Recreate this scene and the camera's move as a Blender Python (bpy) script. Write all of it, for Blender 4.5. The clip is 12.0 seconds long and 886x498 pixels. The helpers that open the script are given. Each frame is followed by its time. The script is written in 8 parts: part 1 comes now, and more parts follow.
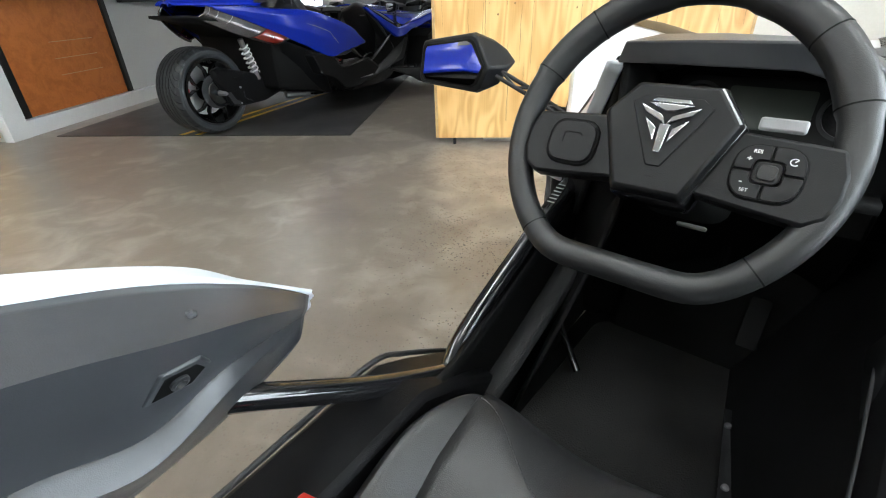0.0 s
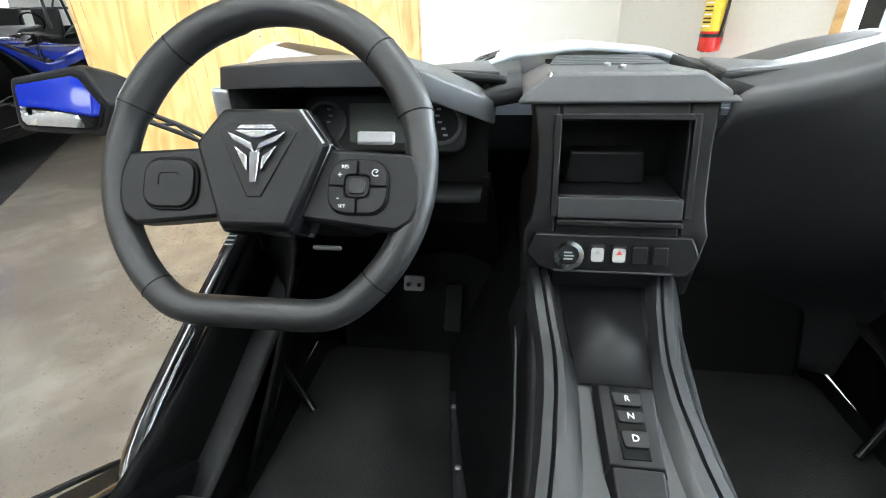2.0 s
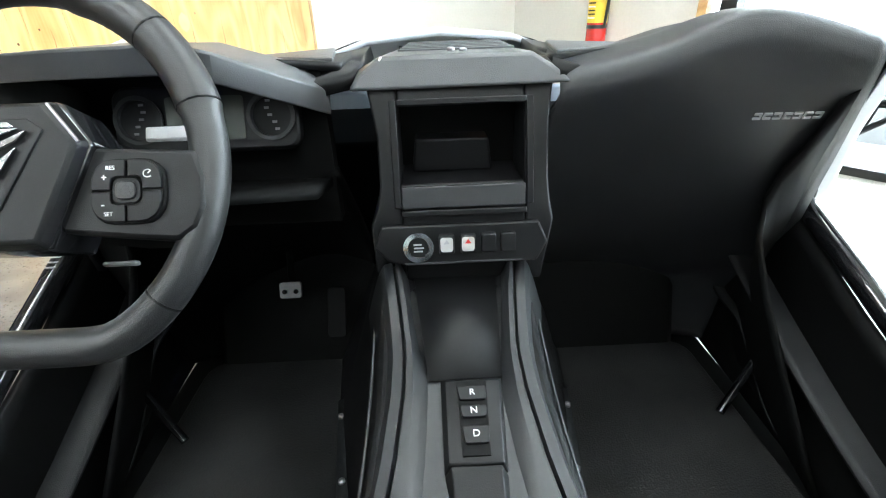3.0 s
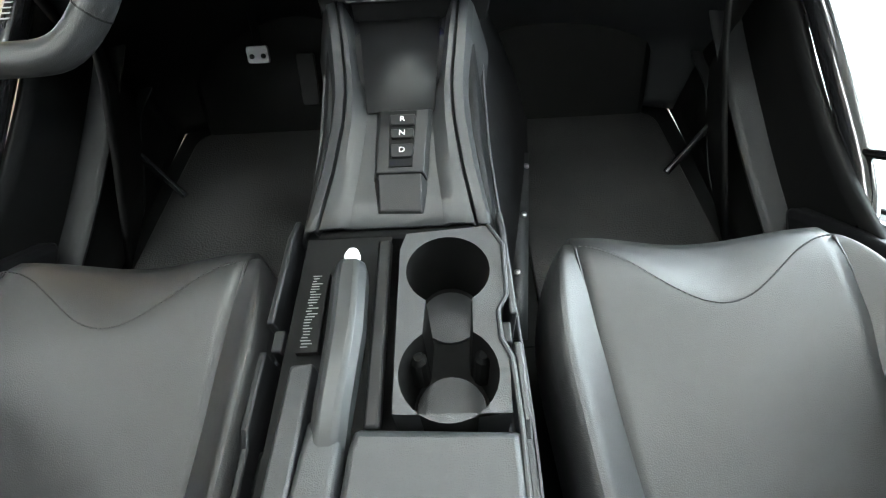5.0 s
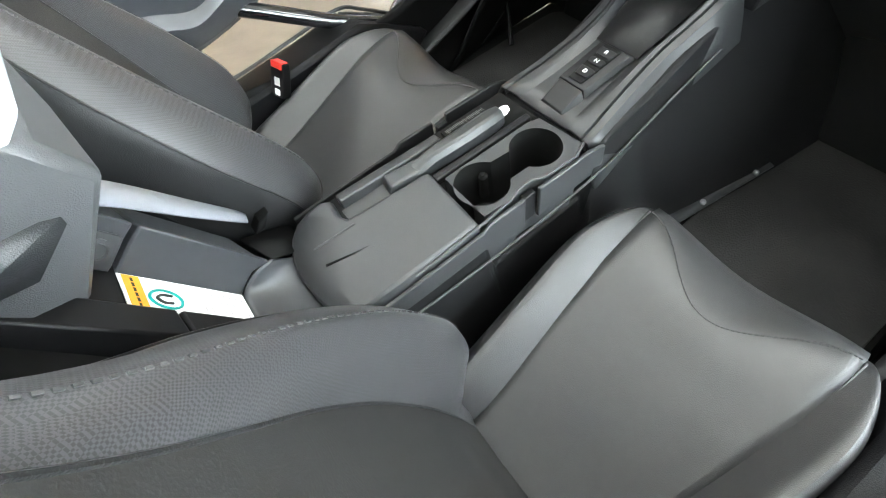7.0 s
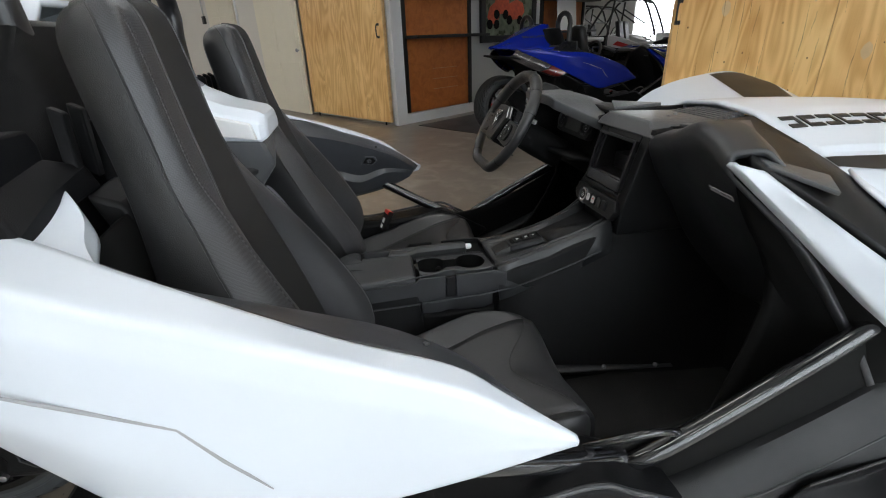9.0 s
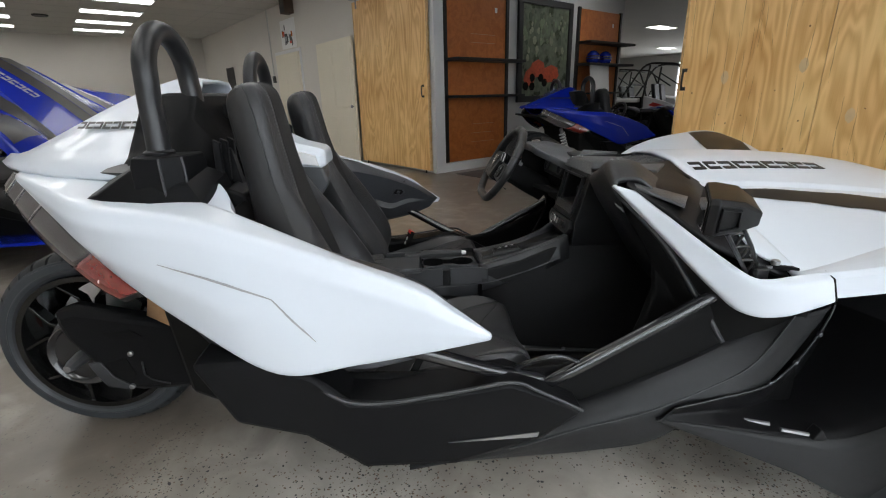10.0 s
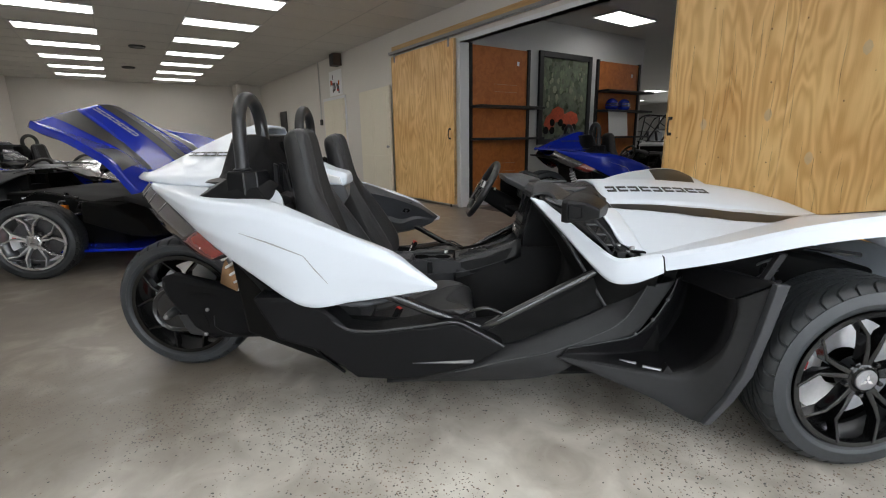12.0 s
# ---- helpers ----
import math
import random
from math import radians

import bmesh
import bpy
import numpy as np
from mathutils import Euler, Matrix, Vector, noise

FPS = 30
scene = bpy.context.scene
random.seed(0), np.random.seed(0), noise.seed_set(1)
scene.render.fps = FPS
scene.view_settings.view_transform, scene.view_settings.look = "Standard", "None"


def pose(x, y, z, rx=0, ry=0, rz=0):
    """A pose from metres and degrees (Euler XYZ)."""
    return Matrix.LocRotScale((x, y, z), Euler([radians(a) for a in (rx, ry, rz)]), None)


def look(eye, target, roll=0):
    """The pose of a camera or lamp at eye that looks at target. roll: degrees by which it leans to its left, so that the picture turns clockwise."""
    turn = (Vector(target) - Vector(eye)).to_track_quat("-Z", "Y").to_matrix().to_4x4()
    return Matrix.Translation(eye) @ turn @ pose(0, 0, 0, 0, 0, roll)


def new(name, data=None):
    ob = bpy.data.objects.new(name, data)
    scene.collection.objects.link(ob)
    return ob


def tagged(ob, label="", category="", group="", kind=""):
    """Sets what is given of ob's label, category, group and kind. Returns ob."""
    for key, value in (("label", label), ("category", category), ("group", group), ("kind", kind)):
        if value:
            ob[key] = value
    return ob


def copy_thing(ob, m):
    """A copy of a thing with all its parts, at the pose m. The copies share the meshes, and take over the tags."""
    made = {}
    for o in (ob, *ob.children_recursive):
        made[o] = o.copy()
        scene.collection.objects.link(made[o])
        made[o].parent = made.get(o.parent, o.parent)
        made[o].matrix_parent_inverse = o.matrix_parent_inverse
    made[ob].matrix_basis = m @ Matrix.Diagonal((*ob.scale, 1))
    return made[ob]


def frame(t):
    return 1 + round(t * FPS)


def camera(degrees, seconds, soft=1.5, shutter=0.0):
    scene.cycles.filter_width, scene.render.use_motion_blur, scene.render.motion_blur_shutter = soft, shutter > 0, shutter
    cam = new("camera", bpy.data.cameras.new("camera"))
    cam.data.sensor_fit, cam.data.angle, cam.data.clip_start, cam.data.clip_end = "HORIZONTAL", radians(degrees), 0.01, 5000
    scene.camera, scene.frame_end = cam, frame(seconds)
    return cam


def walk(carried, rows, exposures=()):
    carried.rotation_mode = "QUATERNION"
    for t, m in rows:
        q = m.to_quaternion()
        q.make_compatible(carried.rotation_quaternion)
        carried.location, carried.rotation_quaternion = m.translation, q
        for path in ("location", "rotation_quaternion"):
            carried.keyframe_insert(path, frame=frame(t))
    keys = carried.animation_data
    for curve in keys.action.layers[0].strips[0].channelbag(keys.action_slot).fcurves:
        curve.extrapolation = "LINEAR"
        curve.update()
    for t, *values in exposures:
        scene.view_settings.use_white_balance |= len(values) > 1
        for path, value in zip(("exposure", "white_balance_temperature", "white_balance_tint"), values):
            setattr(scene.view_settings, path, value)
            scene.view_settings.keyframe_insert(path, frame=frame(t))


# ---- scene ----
import functools

cam = camera(88.1, 12.0, soft=1.1)
PATH = [
    (0, (-0.246, 1.01, 0.972), (-1.383, 2.34, 0.003), -1.8),
    (0.5, (-0.25, 1.029, 0.972), (-1.216, 2.506, 0.031), -2.6),
    (1, (-0.223, 1.06, 0.978), (-0.984, 2.67, 0.068), -2.9),
    (1.5, (-0.182, 1.089, 0.972), (-0.688, 2.803, 0.073), -2.0),
    (2, (-0.136, 1.115, 0.96), (-0.396, 2.88, 0.057), -1.6),
    (2.5, (-0.075, 1.148, 0.944), (-0.144, 2.926, 0.029), -0.9),
    (2.7, (-0.054, 1.157, 0.942), (-0.059, 2.941, 0.036), -0.8),
    (4.3, (0.027, 1.086, 0.908), (0.147, 2.636, -0.351), -4.6),
    (4.5, (0.03, 1.075, 0.901), (0.125, 2.569, -0.426), -3.5),
    (5, (0.061, 1.052, 0.902), (0.013, 2.308, -0.654), -4.3),
    (5.5, (0.081, 1.007, 0.934), (-0.123, 1.942, -0.823), -5.8),
    (6, (0.14, 0.969, 0.992), (-0.281, 1.566, -0.871), -13.2),
    (6.5, (0.257, 0.959, 1.017), (-0.445, 1.457, -0.788), -17.7),
    (7, (0.414, 0.95, 1.059), (-0.582, 1.43, -0.608), -14.0),
    (7.5, (0.541, 0.994, 1.057), (-0.695, 1.467, -0.443), -7.9),
    (7.7, (0.589, 1.025, 1.057), (-0.758, 1.491, -0.346), -6.2),
    (9.3, (1.311, 1.083, 1.102), (-0.524, 1.336, 0.348), -2.1),
    (9.5, (1.419, 1.113, 1.104), (-0.437, 1.331, 0.392), -1.9),
    (10, (1.639, 1.127, 1.117), (-0.254, 1.273, 0.488), -1.5),
    (10.5, (1.844, 1.164, 1.116), (-0.074, 1.25, 0.557), -1.5),
    (11, (1.982, 1.244, 1.132), (0.053, 1.29, 0.606), -0.9),
    (11.5, (2.16, 1.305, 1.102), (0.221, 1.307, 0.611), -0.8),
    (12, (2.283, 1.327, 1.109), (0.337, 1.321, 0.647), -0.9),
]
EXPOSURES = [(0.0, 0.98, 6120, 4), (1.5, 1.28, 6080, 4), (2.5, 1.52, 5900, 2), (4.5, 1.30, 6050, 0), (5.0, 1.86, 6130, 0), (5.5, 1.95, 6200, 0), (6.5, 1.95, 6250, 2), (7.0, 1.98, 6300, 3), (7.7, 1.98, 6350, 4), (9.3, -0.58, 6350, 9), (12.0, -0.54, 6450, 10)]
walk(cam, [(t, look(e, g, r)) for t, e, g, r in PATH], EXPOSURES)

# ---------------------------------------------------------------- light
U = Vector((0.823, 0.568, 0.0))      # along the partition wall
N = Vector((-0.568, 0.823, 0.0))     # through the partition, into the back showroom
O = Vector((-2.51, 3.63, 0.0))
WALL_ANGLE = math.degrees(math.atan2(U.y, U.x))
CEIL = 3.15

world = bpy.data.worlds.new("world")
scene.world = world
world.use_nodes = True
wn = world.node_tree.nodes
sky = wn.new("ShaderNodeTexSky")
sky.sky_type = "NISHITA"
sky.sun_disc = False
sky.sun_elevation = radians(38)
sky.sun_rotation = radians(60)
world.node_tree.links.new(sky.outputs[0], wn["Background"].inputs[0])
wn["Background"].inputs[1].default_value = 0.12

sun_data = bpy.data.lights.new("sun", "SUN")
sun_data.energy = 1.2
sun_data.angle = radians(10)
sun_data.color = (1.0, 0.95, 0.88)
sun = new("sun", sun_data)
sun.matrix_world = look((12, 8, 12), (0, 0, 0))


def room(u, n, z=0.0):
    """A point by its distances along and through the partition wall."""
    return O + U * u + N * n + Vector((0, 0, z))


def area_lamp(name, at, aim, sx, sy, watts, color):
    d = bpy.data.lights.new(name, "AREA")
    d.shape, d.size, d.size_y, d.energy, d.color = "RECTANGLE", sx, sy, watts, color
    ob = new(name, d)
    ob.matrix_world = look(at, aim)
    return ob


area_lamp("storefront_daylight", room(4.0, -4.5, 1.5), room(0, -4.5, 1.3), 4.8, 2.5, 46, (0.74, 0.87, 1.0))
area_lamp("far_storefront_daylight", room(-8.5, 23.5, 1.5), room(-8.5, 10, 1.3), 4.6, 2.2, 260, (0.93, 0.97, 1.0))


# ---------------------------------------------------------------- materials
def material(name, color, rough=0.5, metal=0.0, coat=0.0, var=0.12, fine=60.0, broad=3.0, bump=0.0, bump_scale=200.0, rough_var=0.06, spec=0.5):
    """Principled surface with colour and gloss varied at two scales, and fine relief."""
    m = bpy.data.materials.new(name)
    m.use_nodes = True
    nt = m.node_tree
    b = nt.nodes["Principled BSDF"]
    co = nt.nodes.new("ShaderNodeTexCoord")

    def noise_tex(scale, detail=3.0):
        t = nt.nodes.new("ShaderNodeTexNoise")
        t.inputs["Scale"].default_value = scale
        t.inputs["Detail"].default_value = detail
        nt.links.new(co.outputs["Object"], t.inputs["Vector"])
        return t
    n1, n2 = noise_tex(fine), noise_tex(broad)
    add = nt.nodes.new("ShaderNodeMath")
    add.operation = "ADD"
    nt.links.new(n1.outputs[0], add.inputs[0])
    nt.links.new(n2.outputs[0], add.inputs[1])
    ramp = nt.nodes.new("ShaderNodeMapRange")
    ramp.inputs["From Min"].default_value, ramp.inputs["From Max"].default_value = 0.6, 1.4
    ramp.inputs["To Min"].default_value, ramp.inputs["To Max"].default_value = 1 - var, 1 + var
    nt.links.new(add.outputs[0], ramp.inputs[0])
    mix = nt.nodes.new("ShaderNodeVectorMath")
    mix.operation = "SCALE"
    mix.inputs[0].default_value = color[:3]
    nt.links.new(ramp.outputs[0], mix.inputs["Scale"])
    nt.links.new(mix.outputs[0], b.inputs["Base Color"])
    rr = nt.nodes.new("ShaderNodeMapRange")
    rr.inputs["From Min"].default_value, rr.inputs["From Max"].default_value = 0.3, 0.7
    rr.inputs["To Min"].default_value, rr.inputs["To Max"].default_value = max(0.02, rough - rough_var), rough + rough_var
    nt.links.new(n2.outputs[0], rr.inputs[0])
    nt.links.new(rr.outputs[0], b.inputs["Roughness"])
    b.inputs["Metallic"].default_value = metal
    b.inputs["Coat Weight"].default_value = coat
    b.inputs["Coat Roughness"].default_value = 0.04
    b.inputs["Specular IOR Level"].default_value = spec
    if bump:
        nb = noise_tex(bump_scale, 2.0)
        bp = nt.nodes.new("ShaderNodeBump")
        bp.inputs["Strength"].default_value = bump
        bp.inputs["Distance"].default_value = 0.002
        nt.links.new(nb.outputs[0], bp.inputs["Height"])
        nt.links.new(bp.outputs[0], b.inputs["Normal"])
    return m


def nodes_of(m):
    return m.node_tree.nodes, m.node_tree.links, m.node_tree.nodes["Principled BSDF"]


def glow(name, color, strength):
    m = bpy.data.materials.new(name)
    m.use_nodes = True
    nd, lk, b = nodes_of(m)
    b.inputs["Base Color"].default_value = (*color, 1)
    b.inputs["Emission Color"].default_value = (*color, 1)
    b.inputs["Emission Strength"].default_value = strength
    return m


WHITE = material("white_paint", (0.615, 0.655, 0.712), 0.32, coat=0.3, var=0.006, rough_var=0.0)
BLUE = material("blue_paint", (0.0035, 0.018, 0.31), 0.26, coat=0.3, var=0.03, rough_var=0.0, spec=0.25)
STRIPE = material("satin_black_decal", (0.014, 0.013, 0.012), 0.42, var=0.1)
GLOSS_BLACK = material("gloss_black_tube", (0.008, 0.008, 0.009), 0.16, coat=0.6, var=0.1)
HOOP = material("satin_black_powder_coat", (0.012, 0.012, 0.013), 0.38, bump=0.1, bump_scale=600)
PLASTIC = material("black_grained_plastic", (0.0064, 0.0064, 0.0070), 0.42, bump=0.14, bump_scale=1100, var=0.15, spec=0.26)
BODY_BLACK = material("black_exterior_plastic", (0.0050, 0.0050, 0.0056), 0.46, bump=0.3, bump_scale=700, var=0.2, spec=0.12)
GUARD_BLACK = material("lighter_black_plastic", (0.0120, 0.0123, 0.0132), 0.48, bump=0.3, bump_scale=700, var=0.2, spec=0.28)
TUNNEL = material("black_tunnel_plastic", (0.0058, 0.0058, 0.0063), 0.52, bump=0.3, bump_scale=900, var=0.2, spec=0.16)
GREY = material("charcoal_plastic", (0.024, 0.025, 0.027), 0.40, bump=0.25, bump_scale=900, var=0.1)
SHELL_GREY = material("dark_charcoal_plastic", (0.0165, 0.0172, 0.0186), 0.40, bump=0.15, bump_scale=1100, var=0.1)
# near-black; also puts the shade of footwells and recesses into the colour
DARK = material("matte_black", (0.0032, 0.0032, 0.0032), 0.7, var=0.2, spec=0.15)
DASH_GREY = material("grey_dash_plastic", (0.072, 0.074, 0.078), 0.38, bump=0.25, bump_scale=900, var=0.08)
LINER_GREY = material("slate_plastic", (0.040, 0.042, 0.047), 0.34, bump=0.12, bump_scale=900, var=0.12)
VINYL = material("charcoal_vinyl", (0.021, 0.021, 0.022), 0.38, bump=0.2, bump_scale=700, var=0.12)
VINYL_BLACK = material("black_vinyl", (0.009, 0.009, 0.0095), 0.38, bump=0.3, bump_scale=700, var=0.15)
STITCH = material("grey_thread", (0.030, 0.030, 0.031), 0.8, var=0.2)
RUBBER = material("tyre_rubber", (0.0165, 0.0185, 0.0205), 0.50, bump=0.2, bump_scale=300, var=0.2, spec=0.4)
# lighter copy of the tyre rubber, with daylight put into its colour
SIDEWALL = material("daylit_sidewall_rubber", (0.025, 0.0285, 0.0325), 0.44, bump=0.1, bump_scale=300, var=0.15)
CARPET = material("black_floor_liner", (0.0145, 0.0142, 0.0140), 0.62, bump=0.8, bump_scale=260, var=0.75, fine=9, broad=3.5, spec=0.3)
DARK_STEEL = material("dark_steel", (0.10, 0.10, 0.105), 0.4, metal=0.8, var=0.2)
CHROME = material("chrome", (0.75, 0.76, 0.78), 0.12, metal=1.0, var=0.03)
STEEL = material("dull_steel", (0.35, 0.35, 0.36), 0.38, metal=1.0, var=0.15)
ALU = material("machined_aluminium", (0.60, 0.61, 0.63), 0.28, metal=1.0, var=0.08)
RIM_BLACK = material("gloss_black_rim", (0.004, 0.004, 0.004), 0.17, coat=0.35, spec=0.3)
RED = material("red_plastic", (0.55, 0.03, 0.02), 0.35)
ORANGE = material("orange_lens", (0.55, 0.16, 0.02), 0.2, coat=0.5)
RED_LENS = material("red_lens", (0.15, 0.014, 0.010), 0.14, coat=1.0, var=0.2)
SMOKE_LENS = material("clear_lens", (0.085, 0.080, 0.084), 0.08, metal=0.6, coat=1.0, var=0.35, fine=22)
PRINT = material("white_print", (0.82, 0.82, 0.82), 0.5, var=0.04)
PRINT_GREY = material("grey_print", (0.30, 0.30, 0.31), 0.5, var=0.06)
PRINT_DIM = material("faded_print", (0.15, 0.15, 0.15), 0.5, var=0.3)
PAPER = material("white_label", (0.80, 0.80, 0.79), 0.45, var=0.03)
LABEL_ORANGE = material("orange_label_band", (0.85, 0.33, 0.03), 0.45, var=0.05)
LABEL_TEAL = material("teal_label_ring", (0.0, 0.30, 0.26), 0.45, var=0.05)
BELT = material("grey_webbing", (0.21, 0.22, 0.25), 0.75, bump=0.6, bump_scale=1200, var=0.1)
CARD = material("brown_cardboard", (0.33, 0.19, 0.09), 0.8, var=0.15)
GRIP = material("soft_grey_grip", (0.018, 0.019, 0.020), 0.40, var=0.05)
SCREEN = material("dark_glass_visor", (0.010, 0.011, 0.012), 0.08, coat=1.0, var=0.1)
LCD = material("grey_green_display", (0.036, 0.046, 0.036), 0.35, coat=0.1, var=0.1)
MIRROR = material("mirror_glass", (0.9, 0.9, 0.9), 0.015, metal=1.0, var=0.0, rough_var=0.0)
CALIPER = material("silver_caliper", (0.66, 0.66, 0.68), 0.40, metal=0.7, var=0.1)
BRIGHT_STEEL = material("ground_disc_steel", (0.78, 0.78, 0.80), 0.36, metal=1.0, var=0.08)
WALL_PAINT = material("off_white_wall_paint", (0.66, 0.63, 0.58), 0.7, bump=0.3, bump_scale=90, var=0.05, broad=0.7)
WALL_GREY = material("pale_grey_wall_paint", (0.50, 0.50, 0.49), 0.7, bump=0.3, bump_scale=90, var=0.06, broad=0.7)
TRIM_WHITE = material("white_gloss_trim", (0.72, 0.72, 0.72), 0.4, var=0.04)
DOOR_PAINT = material("cream_door_paint", (0.76, 0.71, 0.58), 0.5, var=0.04)
CEILING_PAINT = material("ceiling_tile", (0.60, 0.59, 0.56), 0.85, bump=0.5, bump_scale=150, var=0.06, broad=1.2)
SHELF_BLACK = material("black_shelf", (0.012, 0.012, 0.012), 0.5, var=0.2)
EXT_RED = material("red_enamel", (0.62, 0.02, 0.015), 0.25, coat=0.6)
YELLOW = material("yellow_tape", (0.75, 0.45, 0.04), 0.55, var=0.15)
MAT_RUBBER = material("dark_floor_mat", (0.035, 0.034, 0.034), 0.45, bump=0.4, bump_scale=80, var=0.25)
TROFFER = glow("light_diffuser", (1.0, 0.985, 0.955), 8.5)
DAYLIGHT = glow("bright_overcast_outdoors", (0.95, 0.98, 1.0), 6.0)
SILVER = material("silver_paint", (0.45, 0.45, 0.46), 0.25, metal=0.7, coat=0.8)


def carbon_vinyl():
    """Vinyl pressed with a fine two-by-two weave."""
    m = material("woven_grain_vinyl", (0.030, 0.030, 0.032), 0.36, var=0.08)
    nd, lk, b = nodes_of(m)
    co = nd.new("ShaderNodeTexCoord")
    mp = nd.new("ShaderNodeMapping")
    mp.inputs["Rotation"].default_value = (0.6, 0.5, 0.8)
    lk.new(co.outputs["Object"], mp.inputs["Vector"])
    ch = nd.new("ShaderNodeTexChecker")
    ch.inputs["Scale"].default_value = 620
    lk.new(mp.outputs[0], ch.inputs["Vector"])
    bp = nd.new("ShaderNodeBump")
    bp.inputs["Strength"].default_value = 0.8
    bp.inputs["Distance"].default_value = 0.0015
    lk.new(ch.outputs["Fac"], bp.inputs["Height"])
    lk.new(bp.outputs[0], b.inputs["Normal"])
    ch.inputs["Color1"].default_value = (0.050, 0.050, 0.054, 1)
    ch.inputs["Color2"].default_value = (0.022, 0.022, 0.023, 1)
    lk.new(ch.outputs["Color"], b.inputs["Base Color"])
    return m


CARBON = carbon_vinyl()
SUEDE = material("dark_suede_grain", (0.0138, 0.0134, 0.0132), 0.66, bump=0.25, bump_scale=500, var=0.10, fine=25, spec=0.35)


def wood(name, light, dark, grain_axis, scale, rough, knots=True):
    """Veneer with long grain, broad flame figure and a few dark knots."""
    m = bpy.data.materials.new(name)
    m.use_nodes = True
    nd, lk, b = nodes_of(m)
    co = nd.new("ShaderNodeTexCoord")
    oi = nd.new("ShaderNodeObjectInfo")
    sh = nd.new("ShaderNodeVectorMath")
    sh.operation = "SCALE"
    sh.inputs[0].default_value = (3.1, 5.7, 7.3)
    lk.new(oi.outputs["Random"], sh.inputs["Scale"])
    ad = nd.new("ShaderNodeVectorMath")
    lk.new(co.outputs["Object"], ad.inputs[0])
    lk.new(sh.outputs[0], ad.inputs[1])
    mp = nd.new("ShaderNodeMapping")
    s = [scale, scale, scale]
    s["xyz".index(grain_axis)] = scale * 0.07
    mp.inputs["Scale"].default_value = s
    lk.new(ad.outputs[0], mp.inputs["Vector"])
    n1 = nd.new("ShaderNodeTexNoise")
    n1.inputs["Scale"].default_value = 9.0
    n1.inputs["Detail"].default_value = 6.0
    n1.inputs["Distortion"].default_value = 1.2
    lk.new(mp.outputs[0], n1.inputs["Vector"])
    n2 = nd.new("ShaderNodeTexNoise")
    n2.inputs["Scale"].default_value = 60.0
    n2.inputs["Detail"].default_value = 2.0
    lk.new(mp.outputs[0], n2.inputs["Vector"])
    mx = nd.new("ShaderNodeMath")
    mx.operation = "MULTIPLY_ADD"
    mx.inputs[1].default_value = 0.35
    lk.new(n2.outputs[0], mx.inputs[0])
    lk.new(n1.outputs[0], mx.inputs[2])
    cr = nd.new("ShaderNodeValToRGB")
    cr.color_ramp.elements[0].position, cr.color_ramp.elements[0].color = 0.48, (*dark, 1)
    cr.color_ramp.elements[1].position, cr.color_ramp.elements[1].color = 0.78, (*light, 1)
    lk.new(mx.outputs[0], cr.inputs[0])
    out = cr.outputs[0]
    if knots:
        vo = nd.new("ShaderNodeTexVoronoi")
        vo.inputs["Scale"].default_value = 2.3
        mp2 = nd.new("ShaderNodeMapping")
        q = [1.0, 1.0, 1.0]
        q["xyz".index(grain_axis)] = 0.75
        mp2.inputs["Scale"].default_value = q
        lk.new(ad.outputs[0], mp2.inputs["Vector"])
        lk.new(mp2.outputs[0], vo.inputs["Vector"])
        kr = nd.new("ShaderNodeMapRange")
        kr.inputs["From Min"].default_value, kr.inputs["From Max"].default_value = 0.012, 0.045
        kr.inputs["To Min"].default_value, kr.inputs["To Max"].default_value = 0.75, 0.0
        lk.new(vo.outputs["Distance"], kr.inputs[0])
        km = nd.new("ShaderNodeMix")
        km.data_type = "RGBA"
        km.inputs["B"].default_value = (dark[0] * 0.25, dark[1] * 0.2, dark[2] * 0.2, 1)
        lk.new(kr.outputs[0], km.inputs["Factor"])
        lk.new(out, km.inputs["A"])
        out = km.outputs["Result"]
    lk.new(out, b.inputs["Base Color"])
    b.inputs["Roughness"].default_value = rough
    bp = nd.new("ShaderNodeBump")
    bp.inputs["Strength"].default_value = 0.15
    bp.inputs["Distance"].default_value = 0.002
    lk.new(n2.outputs[0], bp.inputs["Height"])
    lk.new(bp.outputs[0], b.inputs["Normal"])
    return m


